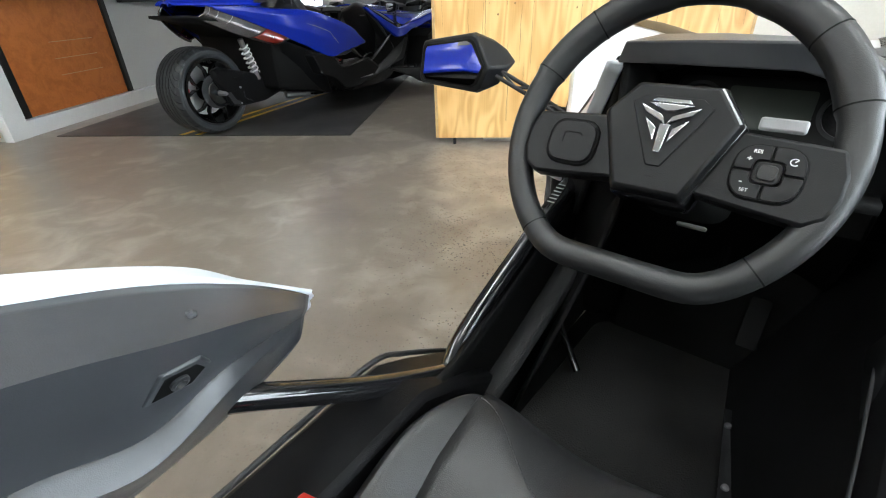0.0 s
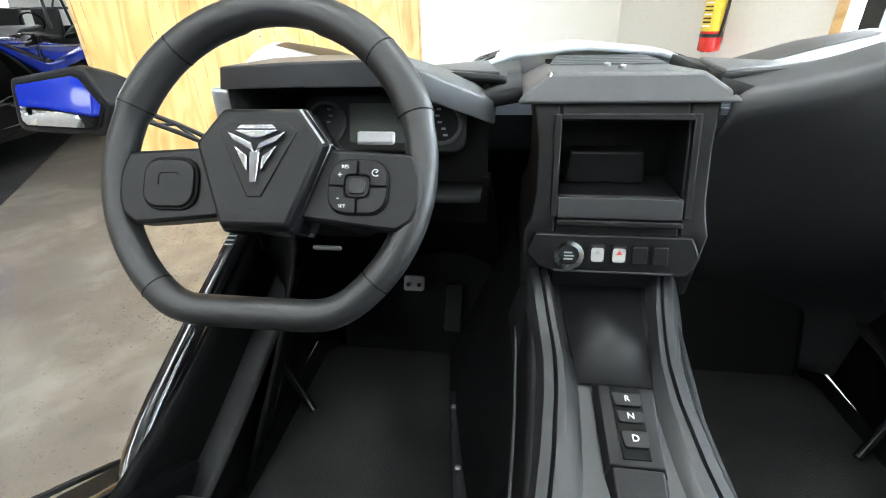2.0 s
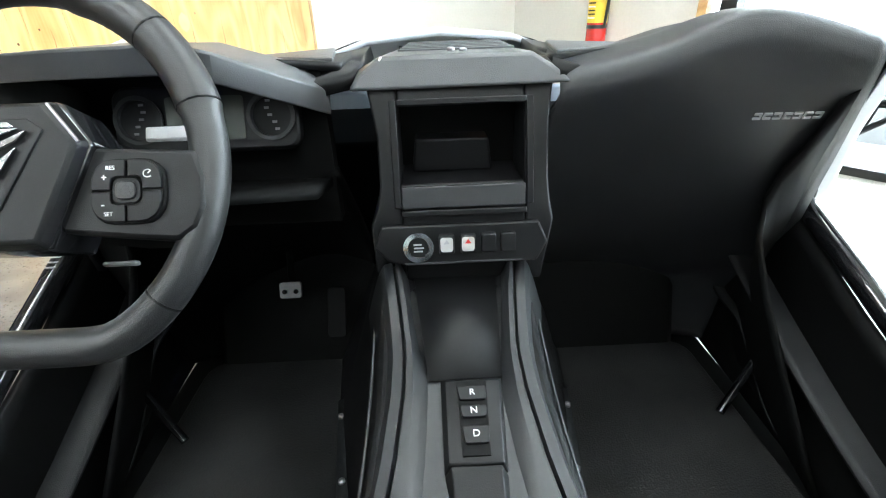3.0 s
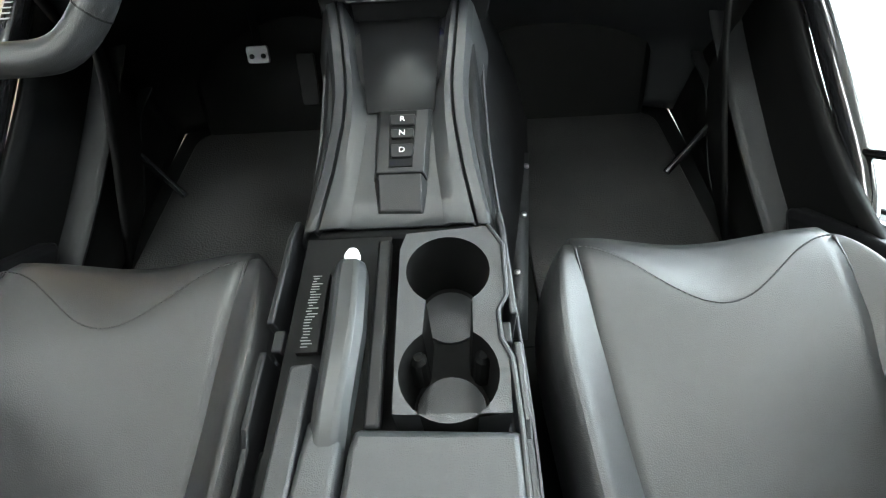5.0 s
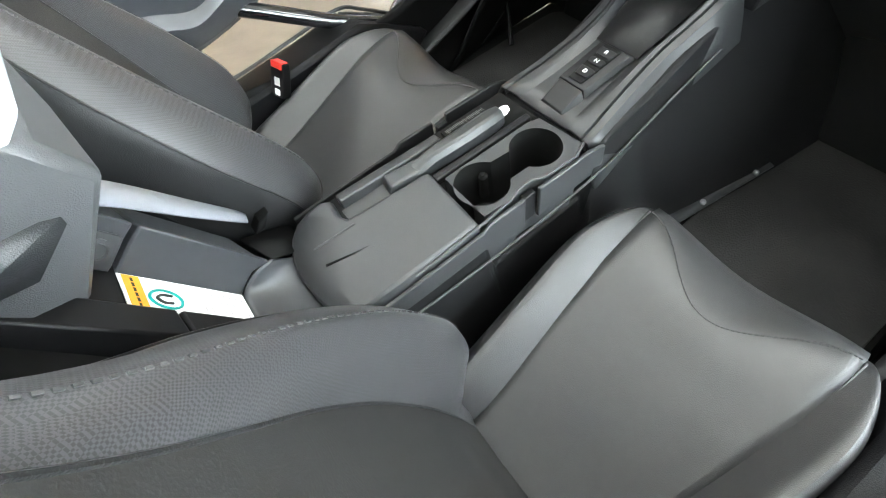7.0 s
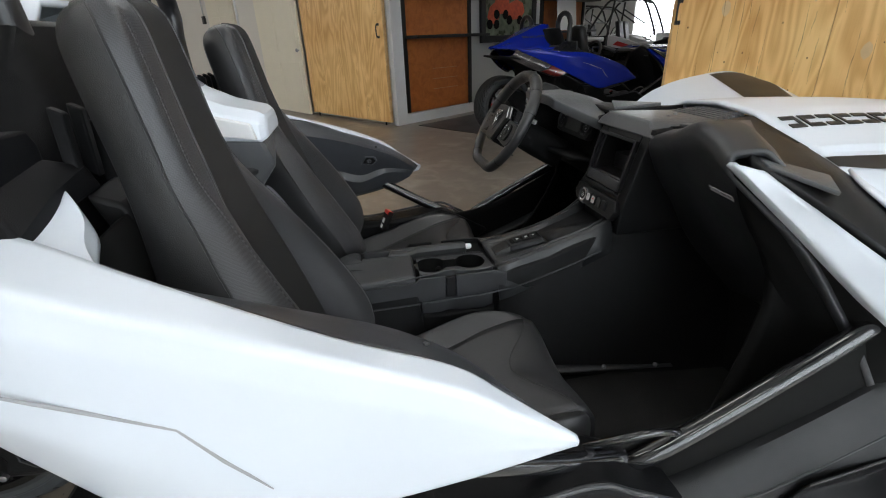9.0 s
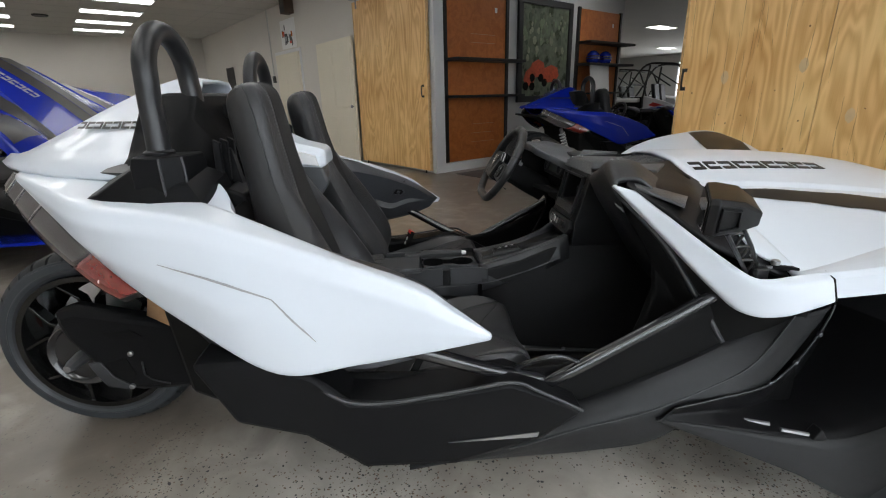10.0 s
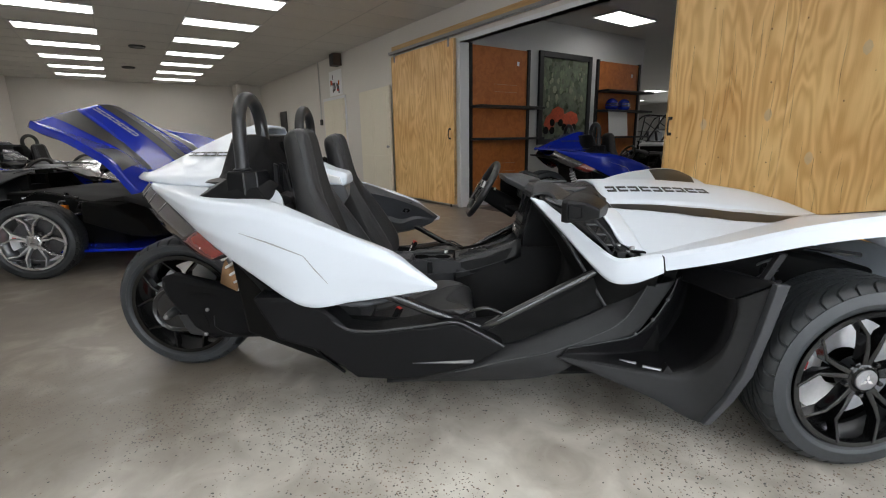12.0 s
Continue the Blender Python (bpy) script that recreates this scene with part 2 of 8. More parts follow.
def plywood():
    """Rotary-cut pine veneer: wandering growth-ring figure, fine pores and pale blotches."""
    m = bpy.data.materials.new("pine_plywood")
    m.use_nodes = True
    nd, lk, b = nodes_of(m)
    co = nd.new("ShaderNodeTexCoord")
    oi = nd.new("ShaderNodeObjectInfo")
    sh = nd.new("ShaderNodeVectorMath")
    sh.operation = "SCALE"
    sh.inputs[0].default_value = (3.1, 5.7, 7.3)
    lk.new(oi.outputs["Random"], sh.inputs["Scale"])
    ad = nd.new("ShaderNodeVectorMath")
    lk.new(co.outputs["Object"], ad.inputs[0])
    lk.new(sh.outputs[0], ad.inputs[1])

    def nz(sx, sz, detail, dist=0.0):
        mp = nd.new("ShaderNodeMapping")
        mp.inputs["Scale"].default_value = (sx, 1.0, sz)
        lk.new(ad.outputs[0], mp.inputs["Vector"])
        t = nd.new("ShaderNodeTexNoise")
        t.inputs["Scale"].default_value, t.inputs["Detail"].default_value, t.inputs["Distortion"].default_value = 1.0, detail, dist
        lk.new(mp.outputs[0], t.inputs["Vector"])
        return t

    def op(kind, x, y, z=None):
        n = nd.new("ShaderNodeMath")
        n.operation = kind
        for i, q in enumerate((x, y, z)):
            if q is None:
                continue
            if isinstance(q, (int, float)):
                n.inputs[i].default_value = q
            else:
                lk.new(q, n.inputs[i])
        return n.outputs[0]
    figure, blotch, pores, plank = nz(4.2, 0.75, 2.0, 0.5), nz(2.2, 1.6, 3.0), nz(150, 5.0, 2.0), nz(13.0, 0.02, 0.0)
    rings = op("SINE", op("MULTIPLY", figure.outputs[0], 60.0), 0.0)
    tone = op("MULTIPLY_ADD", rings, 0.125, 0.08)
    tone = op("MULTIPLY_ADD", blotch.outputs[0], 0.62, tone)
    tone = op("MULTIPLY_ADD", plank.outputs[0], 0.22, tone)
    tone = op("MULTIPLY_ADD", pores.outputs[0], 0.16, tone)
    cr = nd.new("ShaderNodeValToRGB")
    cr.color_ramp.elements[0].position, cr.color_ramp.elements[0].color = 0.32, (0.61, 0.315, 0.092, 1)
    cr.color_ramp.elements[1].position, cr.color_ramp.elements[1].color = 0.80, (0.90, 0.605, 0.255, 1)
    lk.new(tone, cr.inputs[0])
    lk.new(cr.outputs[0], b.inputs["Base Color"])
    b.inputs["Roughness"].default_value = 0.40
    bp = nd.new("ShaderNodeBump")
    bp.inputs["Strength"].default_value = 0.12
    bp.inputs["Distance"].default_value = 0.002
    lk.new(pores.outputs[0], bp.inputs["Height"])
    lk.new(bp.outputs[0], b.inputs["Normal"])
    return m


PLYWOOD = plywood()
PLYWOOD_EDGE = wood("pine_batten", (0.62, 0.41, 0.19), (0.46, 0.27, 0.10), "x", 1.0, 0.5, False)
CHERRY = wood("cherry_laminate", (0.51, 0.168, 0.042), (0.39, 0.115, 0.027), "x", 0.8, 0.35, False)


def concrete():
    m = bpy.data.materials.new("worn_sealed_concrete")
    m.use_nodes = True
    nd, lk, b = nodes_of(m)
    co = nd.new("ShaderNodeTexCoord")

    def nz(scale, detail=4.0, dist=0.0):
        t = nd.new("ShaderNodeTexNoise")
        t.inputs["Scale"].default_value, t.inputs["Detail"].default_value, t.inputs["Distortion"].default_value = scale, detail, dist
        lk.new(co.outputs["Object"], t.inputs["Vector"])
        return t
    broad, mid, fine = nz(0.55, 3), nz(1.7, 6), nz(45, 3)
    cr = nd.new("ShaderNodeValToRGB")
    e = cr.color_ramp.elements
    e[0].position, e[0].color = 0.08, (0.085, 0.066, 0.050, 1)
    e[1].position, e[1].color = 0.67, (0.320, 0.285, 0.245, 1)
    mid_e = cr.color_ramp.elements.new(0.52)
    mid_e.color = (0.195, 0.168, 0.138, 1)
    sm = nd.new("ShaderNodeMath")
    sm.operation = "MULTIPLY_ADD"
    sm.inputs[1].default_value = 0.55
    lk.new(mid.outputs[0], sm.inputs[0])
    hf = nd.new("ShaderNodeMath")
    hf.operation = "MULTIPLY"
    hf.inputs[1].default_value = 0.5
    lk.new(broad.outputs[0], hf.inputs[0])
    lk.new(hf.outputs[0], sm.inputs[2])
    mott = nz(5.5, 8, 0.6)
    mo = nd.new("ShaderNodeMath")
    mo.operation = "MULTIPLY_ADD"
    mo.inputs[1].default_value = 0.46
    lk.new(mott.outputs[0], mo.inputs[0])
    lk.new(sm.outputs[0], mo.inputs[2])
    tone = nd.new("ShaderNodeMath")
    tone.operation = "SUBTRACT"
    tone.inputs[1].default_value = 0.23
    lk.new(mo.outputs[0], tone.inputs[0])
    lk.new(tone.outputs[0], cr.inputs[0])
    # exposed dark aggregate, in worn patches
    vo = nd.new("ShaderNodeTexVoronoi")
    vo.inputs["Scale"].default_value = 130
    warp = nd.new("ShaderNodeVectorMath")
    warp.operation = "MULTIPLY_ADD"
    warp.inputs[1].default_value = (0.012, 0.012, 0.0)
    jig = nz(70, 2)
    lk.new(jig.outputs["Color"], warp.inputs[0])
    lk.new(co.outputs["Object"], warp.inputs[2])
    lk.new(warp.outputs[0], vo.inputs["Vector"])
    dot = nd.new("ShaderNodeMapRange")
    dot.inputs["From Min"].default_value, dot.inputs["From Max"].default_value = -0.06, 0.06
    pk = nd.new("ShaderNodeSeparateColor")
    lk.new(vo.outputs["Color"], pk.inputs[0])
    grain = nd.new("ShaderNodeMath")
    grain.operation = "MULTIPLY_ADD"
    grain.inputs[1].default_value = 0.55
    lk.new(pk.outputs[1], grain.inputs[0])
    neg = nd.new("ShaderNodeMath")
    neg.operation = "MULTIPLY"
    neg.inputs[1].default_value = -1.0
    lk.new(vo.outputs["Distance"], neg.inputs[0])
    lk.new(neg.outputs[0], grain.inputs[2])
    lk.new(grain.outputs[0], dot.inputs[0])
    patch = nz(1.3, 3)
    pm = nd.new("ShaderNodeMapRange")
    pm.inputs["From Min"].default_value, pm.inputs["From Max"].default_value = 0.40, 0.68
    pm.inputs["To Min"].default_value, pm.inputs["To Max"].default_value = 0.025, 0.95
    # one deeply worn spot beside the car
    far = nd.new("ShaderNodeVectorMath")
    far.operation = "DISTANCE"
    far.inputs[1].default_value = (0.50, 0.36, 0.0)
    lk.new(co.outputs["Object"], far.inputs[0])
    spot = nd.new("ShaderNodeMapRange")
    spot.interpolation_type = "SMOOTHSTEP"
    spot.inputs["From Min"].default_value, spot.inputs["From Max"].default_value = 0.10, 0.75
    spot.inputs["To Min"].default_value, spot.inputs["To Max"].default_value = 0.28, 0.0
    lk.new(far.outputs["Value"], spot.inputs[0])
    worn = nd.new("ShaderNodeMath")
    lk.new(patch.outputs[0], worn.inputs[0])
    lk.new(spot.outputs[0], worn.inputs[1])
    lk.new(worn.outputs[0], pm.inputs[0])
    lt = nd.new("ShaderNodeMath")
    lt.operation = "LESS_THAN"
    lk.new(pk.outputs[0], lt.inputs[0])
    lk.new(pm.outputs[0], lt.inputs[1])
    ml = nd.new("ShaderNodeMath")
    ml.operation = "MULTIPLY"
    lk.new(dot.outputs[0], ml.inputs[0])
    lk.new(lt.outputs[0], ml.inputs[1])
    mx = nd.new("ShaderNodeMix")
    mx.data_type = "RGBA"
    hue = nd.new("ShaderNodeValToRGB")
    hue.color_ramp.elements[0].position, hue.color_ramp.elements[0].color = 0.15, (0.045, 0.042, 0.042, 1)
    hue.color_ramp.elements[1].position, hue.color_ramp.elements[1].color = 0.95, (0.185, 0.120, 0.082, 1)
    lk.new(pk.outputs[2], hue.inputs[0])
    lk.new(hue.outputs[0], mx.inputs["B"])
    # bare grey concrete where the sealer has worn off, towards the storefront
    sx = nd.new("ShaderNodeSeparateXYZ")
    lk.new(co.outputs["Object"], sx.inputs[0])
    wob = nd.new("ShaderNodeMath")
    wob.operation = "MULTIPLY_ADD"
    wob.inputs[1].default_value = 1.6
    lk.new(broad.outputs[0], wob.inputs[0])
    lk.new(sx.outputs["X"], wob.inputs[2])
    bare = nd.new("ShaderNodeMapRange")
    bare.interpolation_type = "SMOOTHERSTEP"
    bare.inputs["From Min"].default_value, bare.inputs["From Max"].default_value = 0.6, 2.5
    lk.new(wob.outputs[0], bare.inputs[0])
    gr = nd.new("ShaderNodeValToRGB")
    gr.color_ramp.elements[0].position, gr.color_ramp.elements[0].color = 0.34, (0.245, 0.215, 0.180, 1)
    gr.color_ramp.elements[1].position, gr.color_ramp.elements[1].color = 0.66, (0.64, 0.61, 0.55, 1)
    lk.new(tone.outputs[0], gr.inputs[0])
    base = nd.new("ShaderNodeMix")
    base.data_type = "RGBA"
    lk.new(bare.outputs[0], base.inputs["Factor"])
    lk.new(cr.outputs[0], base.inputs["A"])
    lk.new(gr.outputs[0], base.inputs["B"])
    sc = nd.new("ShaderNodeMath")
    sc.operation = "MULTIPLY"
    open_grain = nd.new("ShaderNodeMapRange")
    open_grain.inputs["From Min"].default_value, open_grain.inputs["From Max"].default_value = 0.25, 1.25
    lk.new(wob.outputs[0], open_grain.inputs[0])
    lk.new(open_grain.outputs[0], sc.inputs[1])
    lk.new(ml.outputs[0], sc.inputs[0])
    lk.new(sc.outputs[0], mx.inputs["Factor"])
    lk.new(base.outputs["Result"], mx.inputs["A"])
    lk.new(mx.outputs["Result"], b.inputs["Base Color"])
    rr = nd.new("ShaderNodeMapRange")
    rr.interpolation_type = "SMOOTHERSTEP"
    rr.inputs["From Min"].default_value, rr.inputs["From Max"].default_value = 0.1, 0.9
    rr.inputs["To Min"].default_value, rr.inputs["To Max"].default_value = 0.29, 0.37
    lk.new(mid.outputs[0], rr.inputs[0])
    lk.new(rr.outputs[0], b.inputs["Roughness"])
    bp = nd.new("ShaderNodeBump")
    bp.inputs["Strength"].default_value = 0.12
    bp.inputs["Distance"].default_value = 0.003
    lk.new(fine.outputs[0], bp.inputs["Height"])
    lk.new(bp.outputs[0], b.inputs["Normal"])
    return m


CONCRETE = concrete()

glass = bpy.data.materials.new("window_glass")
glass.use_nodes = True
_, _, gb = nodes_of(glass)
gb.inputs["Transmission Weight"].default_value = 1.0
gb.inputs["Roughness"].default_value = 0.0
gb.inputs["IOR"].default_value = 1.2


# ---------------------------------------------------------------- mesh helpers
def finish(name, verts, faces, mat, parent=None, label="", smooth=True, solid=0.0, bevel=0.0, sub=0, angle=32, offset=0.0):
    me = bpy.data.meshes.new(name)
    me.from_pydata([tuple(v) for v in verts], [], faces)
    bm = bmesh.new()
    bm.from_mesh(me)
    bmesh.ops.remove_doubles(bm, verts=bm.verts, dist=1e-5)
    bmesh.ops.delete(bm, geom=[q for q in bm.verts if not q.link_faces], context="VERTS")
    bmesh.ops.recalc_face_normals(bm, faces=bm.faces)
    bm.to_mesh(me)
    bm.free()
    for p in me.polygons:
        p.use_smooth = smooth
    if smooth:
        me.set_sharp_from_angle(angle=radians(angle))
    mats = mat if isinstance(mat, (list, tuple)) else [mat]
    for k in mats:
        me.materials.append(k)
    ob = new(name, me)
    if parent is not None:
        ob.parent = parent
    if label:
        ob["label"] = label
    if solid:
        md = ob.modifiers.new("thickness", "SOLIDIFY")
        md.thickness, md.offset = solid, offset
    if bevel:
        md = ob.modifiers.new("rounded_edges", "BEVEL")
        md.width, md.segments, md.limit_method, md.angle_limit = bevel, 2, "ANGLE", radians(40)
    if sub:
        md = ob.modifiers.new("smooth", "SUBSURF")
        md.levels = md.render_levels = sub
    return ob


def thing(name, label, category, at=None, group="", kind=""):
    ob = new(name)
    if at is not None:
        ob.matrix_basis = at
    return tagged(ob, label, category, group, kind)


def spline(pts, n):
    """n points along a smooth curve through pts."""
    p = [Vector(q) for q in pts]
    out = []
    m = len(p) - 1
    for i in range(n):
        t = i / (n - 1) * m
        k = min(int(t), m - 1)
        f = t - k
        a, b, c, d = p[max(k - 1, 0)], p[k], p[k + 1], p[min(k + 2, m)]
        out.append(0.5 * ((2 * b) + (c - a) * f + (2 * a - 5 * b + 4 * c - d) * f * f + (3 * b - a - 3 * c + d) * f ** 3))
    return out


def grid_faces(r, c, wrap=False):
    f = []
    for i in range(r - 1):
        for j in range(c - (0 if wrap else 1)):
            k = (j + 1) % c
            f.append((i * c + j, i * c + k, (i + 1) * c + k, (i + 1) * c + j))
    return f


def surf(rows, nu, nv):
    """A smooth sheet through rows of points: vertices and faces."""
    wide = [spline(r, nv) for r in rows]
    cols = [spline([w[j] for w in wide], nu) for j in range(nv)]
    return [cols[j][i] for i in range(nu) for j in range(nv)], grid_faces(nu, nv)


def facet(rows, nv, per=4, soft=1):
    """A sheet that runs smoothly along its rows and folds, slightly rounded, from row to row."""
    wide = [spline(r, nv) for r in rows]
    lines = []
    for a, b in zip(wide, wide[1:]):
        lines += [[p.lerp(q, k / per) for p, q in zip(a, b)] for k in range(per)]
    lines.append(wide[-1])
    for _ in range(soft):
        lines = [lines[0]] + [[(a + b * 2 + c) / 4 for a, b, c in zip(lines[i - 1], lines[i], lines[i + 1])] for i in range(1, len(lines) - 1)] + [lines[-1]]
    return [p for r in lines for p in r], grid_faces(len(lines), nv)


def loft(sections, caps=True):
    """Closed rings of equal length joined into a skin."""
    c = len(sections[0])
    v = [Vector(p) for s in sections for p in s]
    f = grid_faces(len(sections), c, True)
    if caps:
        f.append(tuple(range(c))[::-1])
        f.append(tuple((len(sections) - 1) * c + j for j in range(c)))
    return v, f


def tube_mesh(pts, r, seg=12, closed=False):
    p = [Vector(q) for q in pts]
    m = len(p)
    rings = []
    up = None
    for i in range(m):
        a = p[i - 1] if (i or closed) else p[0]
        b = p[(i + 1) % m] if (i < m - 1 or closed) else p[-1]
        d = (b - a).normalized()
        if up is None:
            up = d.orthogonal().normalized()
        up = (up - d * up.dot(d)).normalized()
        s = d.cross(up)
        rad = r[i] if isinstance(r, (list, tuple)) else r
        rings.append([p[i] + (up * math.cos(2 * math.pi * k / seg) + s * math.sin(2 * math.pi * k / seg)) * rad for k in range(seg)])
    if closed:
        v = [q for ring in rings for q in ring]
        f = grid_faces(m, seg, True)
        # close with the ring order that turns least
        last, first = rings[-1], rings[0]
        k0 = min(range(seg), key=lambda k: sum((last[j] - first[(j + k) % seg]).length for j in range(seg)))
        for j in range(seg):
            f.append(((m - 1) * seg + j, (m - 1) * seg + (j + 1) % seg, (j + 1 + k0) % seg, (j + k0) % seg))
        return v, f
    return loft(rings)


def lathe(profile, seg=48, axis="x", at=(0, 0, 0), closed=False):
    """Profile of (along, radius) turned about an axis."""
    v = []
    for a, r in profile:
        for k in range(seg):
            t = 2 * math.pi * k / seg
            c, s = r * math.cos(t), r * math.sin(t)
            q = {"x": (a, c, s), "y": (c, a, s), "z": (c, s, a)}[axis]
            v.append(Vector(q) + Vector(at))
    f = grid_faces(len(profile), seg, True)
    if closed:
        n0 = (len(profile) - 1) * seg
        for k in range(seg):
            f.append((n0 + k, n0 + (k + 1) % seg, (k + 1) % seg, k))
    else:
        f.append(tuple(range(seg))[::-1])
        f.append(tuple((len(profile) - 1) * seg + k for k in range(seg)))
    return v, f


def prism(poly, a, b, axis="x", m=None):
    """A flat outline pushed from a to b along an axis. The outline lies in the other two axes, in order."""
    def at(p, h):
        q = {"x": (h, p[0], p[1]), "y": (p[0], h, p[1]), "z": (p[0], p[1], h)}[axis]
        return m @ Vector(q) if m else Vector(q)
    c = len(poly)
    v = [at(p, a) for p in poly] + [at(p, b) for p in poly]
    f = [tuple(range(c)), tuple(range(2 * c - 1, c - 1, -1))]
    f += [(j, (j + 1) % c, c + (j + 1) % c, c + j) for j in range(c)]
    return v, f


def block(x0, x1, y0, y1, z0, z1, m=None):
    return prism([(x0, y0), (x1, y0), (x1, y1), (x0, y1)], z0, z1, "z", m)


def join(*parts):
    v, f = [], []
    for pv, pf in parts:
        k = len(v)
        v += list(pv)
        f += [tuple(i + k for i in q) for q in pf]
    return v, f


def flip(vf, s):
    """Mirror across the middle of the car when s is -1."""
    return ([Vector((p[0] * s, p[1], p[2])) for p in vf[0]], vf[1])


def moved(vf, m):
    return ([m @ Vector(p) for p in vf[0]], vf[1])


def rounded(w, h, r, n=5):
    """Outline of a rectangle w by h with round corners."""
    out = []
    for cx, cy, a0 in ((w / 2 - r, h / 2 - r, 0), (-w / 2 + r, h / 2 - r, 90), (-w / 2 + r, -h / 2 + r, 180), (w / 2 - r, -h / 2 + r, 270)):
        for k in range(n):
            t = radians(a0 + 90 * k / (n - 1))
            out.append((cx + r * math.cos(t), cy + r * math.sin(t)))
    return out


def lettering(name, text, size, m, mat, parent, label=""):
    cu = bpy.data.curves.new(name, "FONT")
    cu.body, cu.size, cu.align_x, cu.align_y, cu.extrude = text, size, "CENTER", "CENTER", 0.0004
    tmp = bpy.data.objects.new(name, cu)
    scene.collection.objects.link(tmp)
    bpy.context.view_layer.update()
    me = bpy.data.meshes.new_from_object(tmp)
    bpy.data.objects.remove(tmp)
    me.transform(m)
    me.materials.clear()
    me.materials.append(mat)
    ob = new(name, me)
    ob.parent = parent
    if label:
        ob["label"] = label
    return ob


def frame_of(origin, xdir, normal):
    """A pose whose x runs along xdir and whose z is the normal."""
    z = Vector(normal).normalized()
    x = Vector(xdir)
    x = (x - z * x.dot(z)).normalized()
    y = z.cross(x)
    return Matrix.Translation(origin) @ Matrix((x, y, z)).transposed().to_4x4()

# ---------------------------------------------------------------- showroom shell
TURN = pose(O.x, O.y, 0, 0, 0, WALL_ANGLE)   # room frame: x along the partition, y through it


def shell(name, vf, mat, label="", **kw):
    ob = finish(name, vf[0], vf[1], mat, None, "", smooth=False, **kw)
    ob.matrix_basis = TURN
    return tagged(ob, label or name.replace("_", " "), "structure", kind="structure")


T = 0.14
shell("floor", block(-17, 5, -7.3, 26, -0.2, 0.0), CONCRETE, "worn sealed brown-grey concrete floor with dark aggregate")
ground = finish("ground", *block(-400, 400, -400, 400, -0.45, -0.25), material("asphalt", (0.05, 0.05, 0.05), 0.85, bump=0.5), None, smooth=False)
tagged(ground, "grey asphalt ground outside the showroom", "ground", kind="structure")

# partition with a wide opening 3.6 m long and 2.6 m high
shell("wall_partition", join(block(-16.5, -3.6, 0, T, 0, CEIL), block(0.35, 4.06 + T, 0, T, 0, CEIL), block(-3.6, 0.35, 0, T, 2.6, CEIL)),
      WALL_PAINT, "off-white painted partition wall with a wide opening")
shell("wall_back", block(-16.5 - T, -16.5, -7.1, T, 0, CEIL), WALL_PAINT, "off-white back wall of the showroom")
shell("wall_left", block(-16.5, 4.06, -7.1 - T, -7.1, 0, CEIL), WALL_PAINT, "off-white side wall of the showroom")
shell("wall_front", join(block(4.06, 4.06 + T, -1.74, 0, 0, CEIL), block(4.06, 4.06 + T, -7.1, -1.74, 2.75, CEIL)), WALL_PAINT,
      "white wall beside the storefront glass")
shell("wall_display", block(-3.6 - T, -3.6, T, 5.0, 0, CEIL), WALL_GREY, "pale grey display wall of the back showroom")
shell("wall_far", join(block(-17, -11.2, 24, 24 + T, 0, CEIL), block(-5.8, 5, 24, 24 + T, 0, CEIL), block(-11.2, -5.8, 24, 24 + T, 0, 0.5), block(-11.2, -5.8, 24, 24 + T, 2.7, CEIL)), WALL_GREY, "far wall of the back showroom with windows")
shell("wall_side", block(4.86, 5, T, 24, 0, CEIL), WALL_GREY, "pale side wall of the back showroom")
shell("wall_side_far", block(-17, -16.86, T, 24, 0, CEIL), WALL_GREY, "pale far side wall of the back showroom")
shell("ceiling", block(-17, 5, -7.3, 26, CEIL, CEIL + 0.12), CEILING_PAINT, "flat off-white tiled ceiling")
# slim joints of the ceiling tiles
grid_bars = [block(-16.5, 4.0, -7.1 + 1.22 * k - 0.008, -7.1 + 1.22 * k + 0.008, CEIL - 0.004, CEIL - 0.001) for k in range(1, 6)]
grid_bars += [block(-16.5 + 0.84 * k - 0.008, -16.5 + 0.84 * k + 0.008, -7.1, 0, CEIL - 0.004, CEIL - 0.001) for k in range(1, 25)]
shell("ceiling_grid_trim", join(*grid_bars), WALL_GREY, "thin metal grid between the ceiling tiles")
shell("baseboard", join(block(-16.5, -5.7, -0.012, 0, 0, 0.1), block(2.1, 4.06, -0.012, 0, 0, 0.1)), TRIM_WHITE, "white baseboard")
shell("backdrop", join(block(9, 9.1, -14, 6, -0.2, 6), block(-22, 10, 30, 30.1, -0.2, 6)), DAYLIGHT, "bright overcast daylight outdoors")

# opening trim: white jamb and the white kick board of the display wall
shell("trim_jamb", join(block(-3.6, -3.52, -0.02, T + 0.02, 0, 2.6), block(-3.6, 0.3, -0.004, T, 2.6, 2.66)), TRIM_WHITE, "white painted jamb of the wide opening")
shell("trim_display_kick", block(-3.598, -3.53, T + 0.022, 5.0, 0, 0.13), TRIM_WHITE, "white kick board along the display wall")

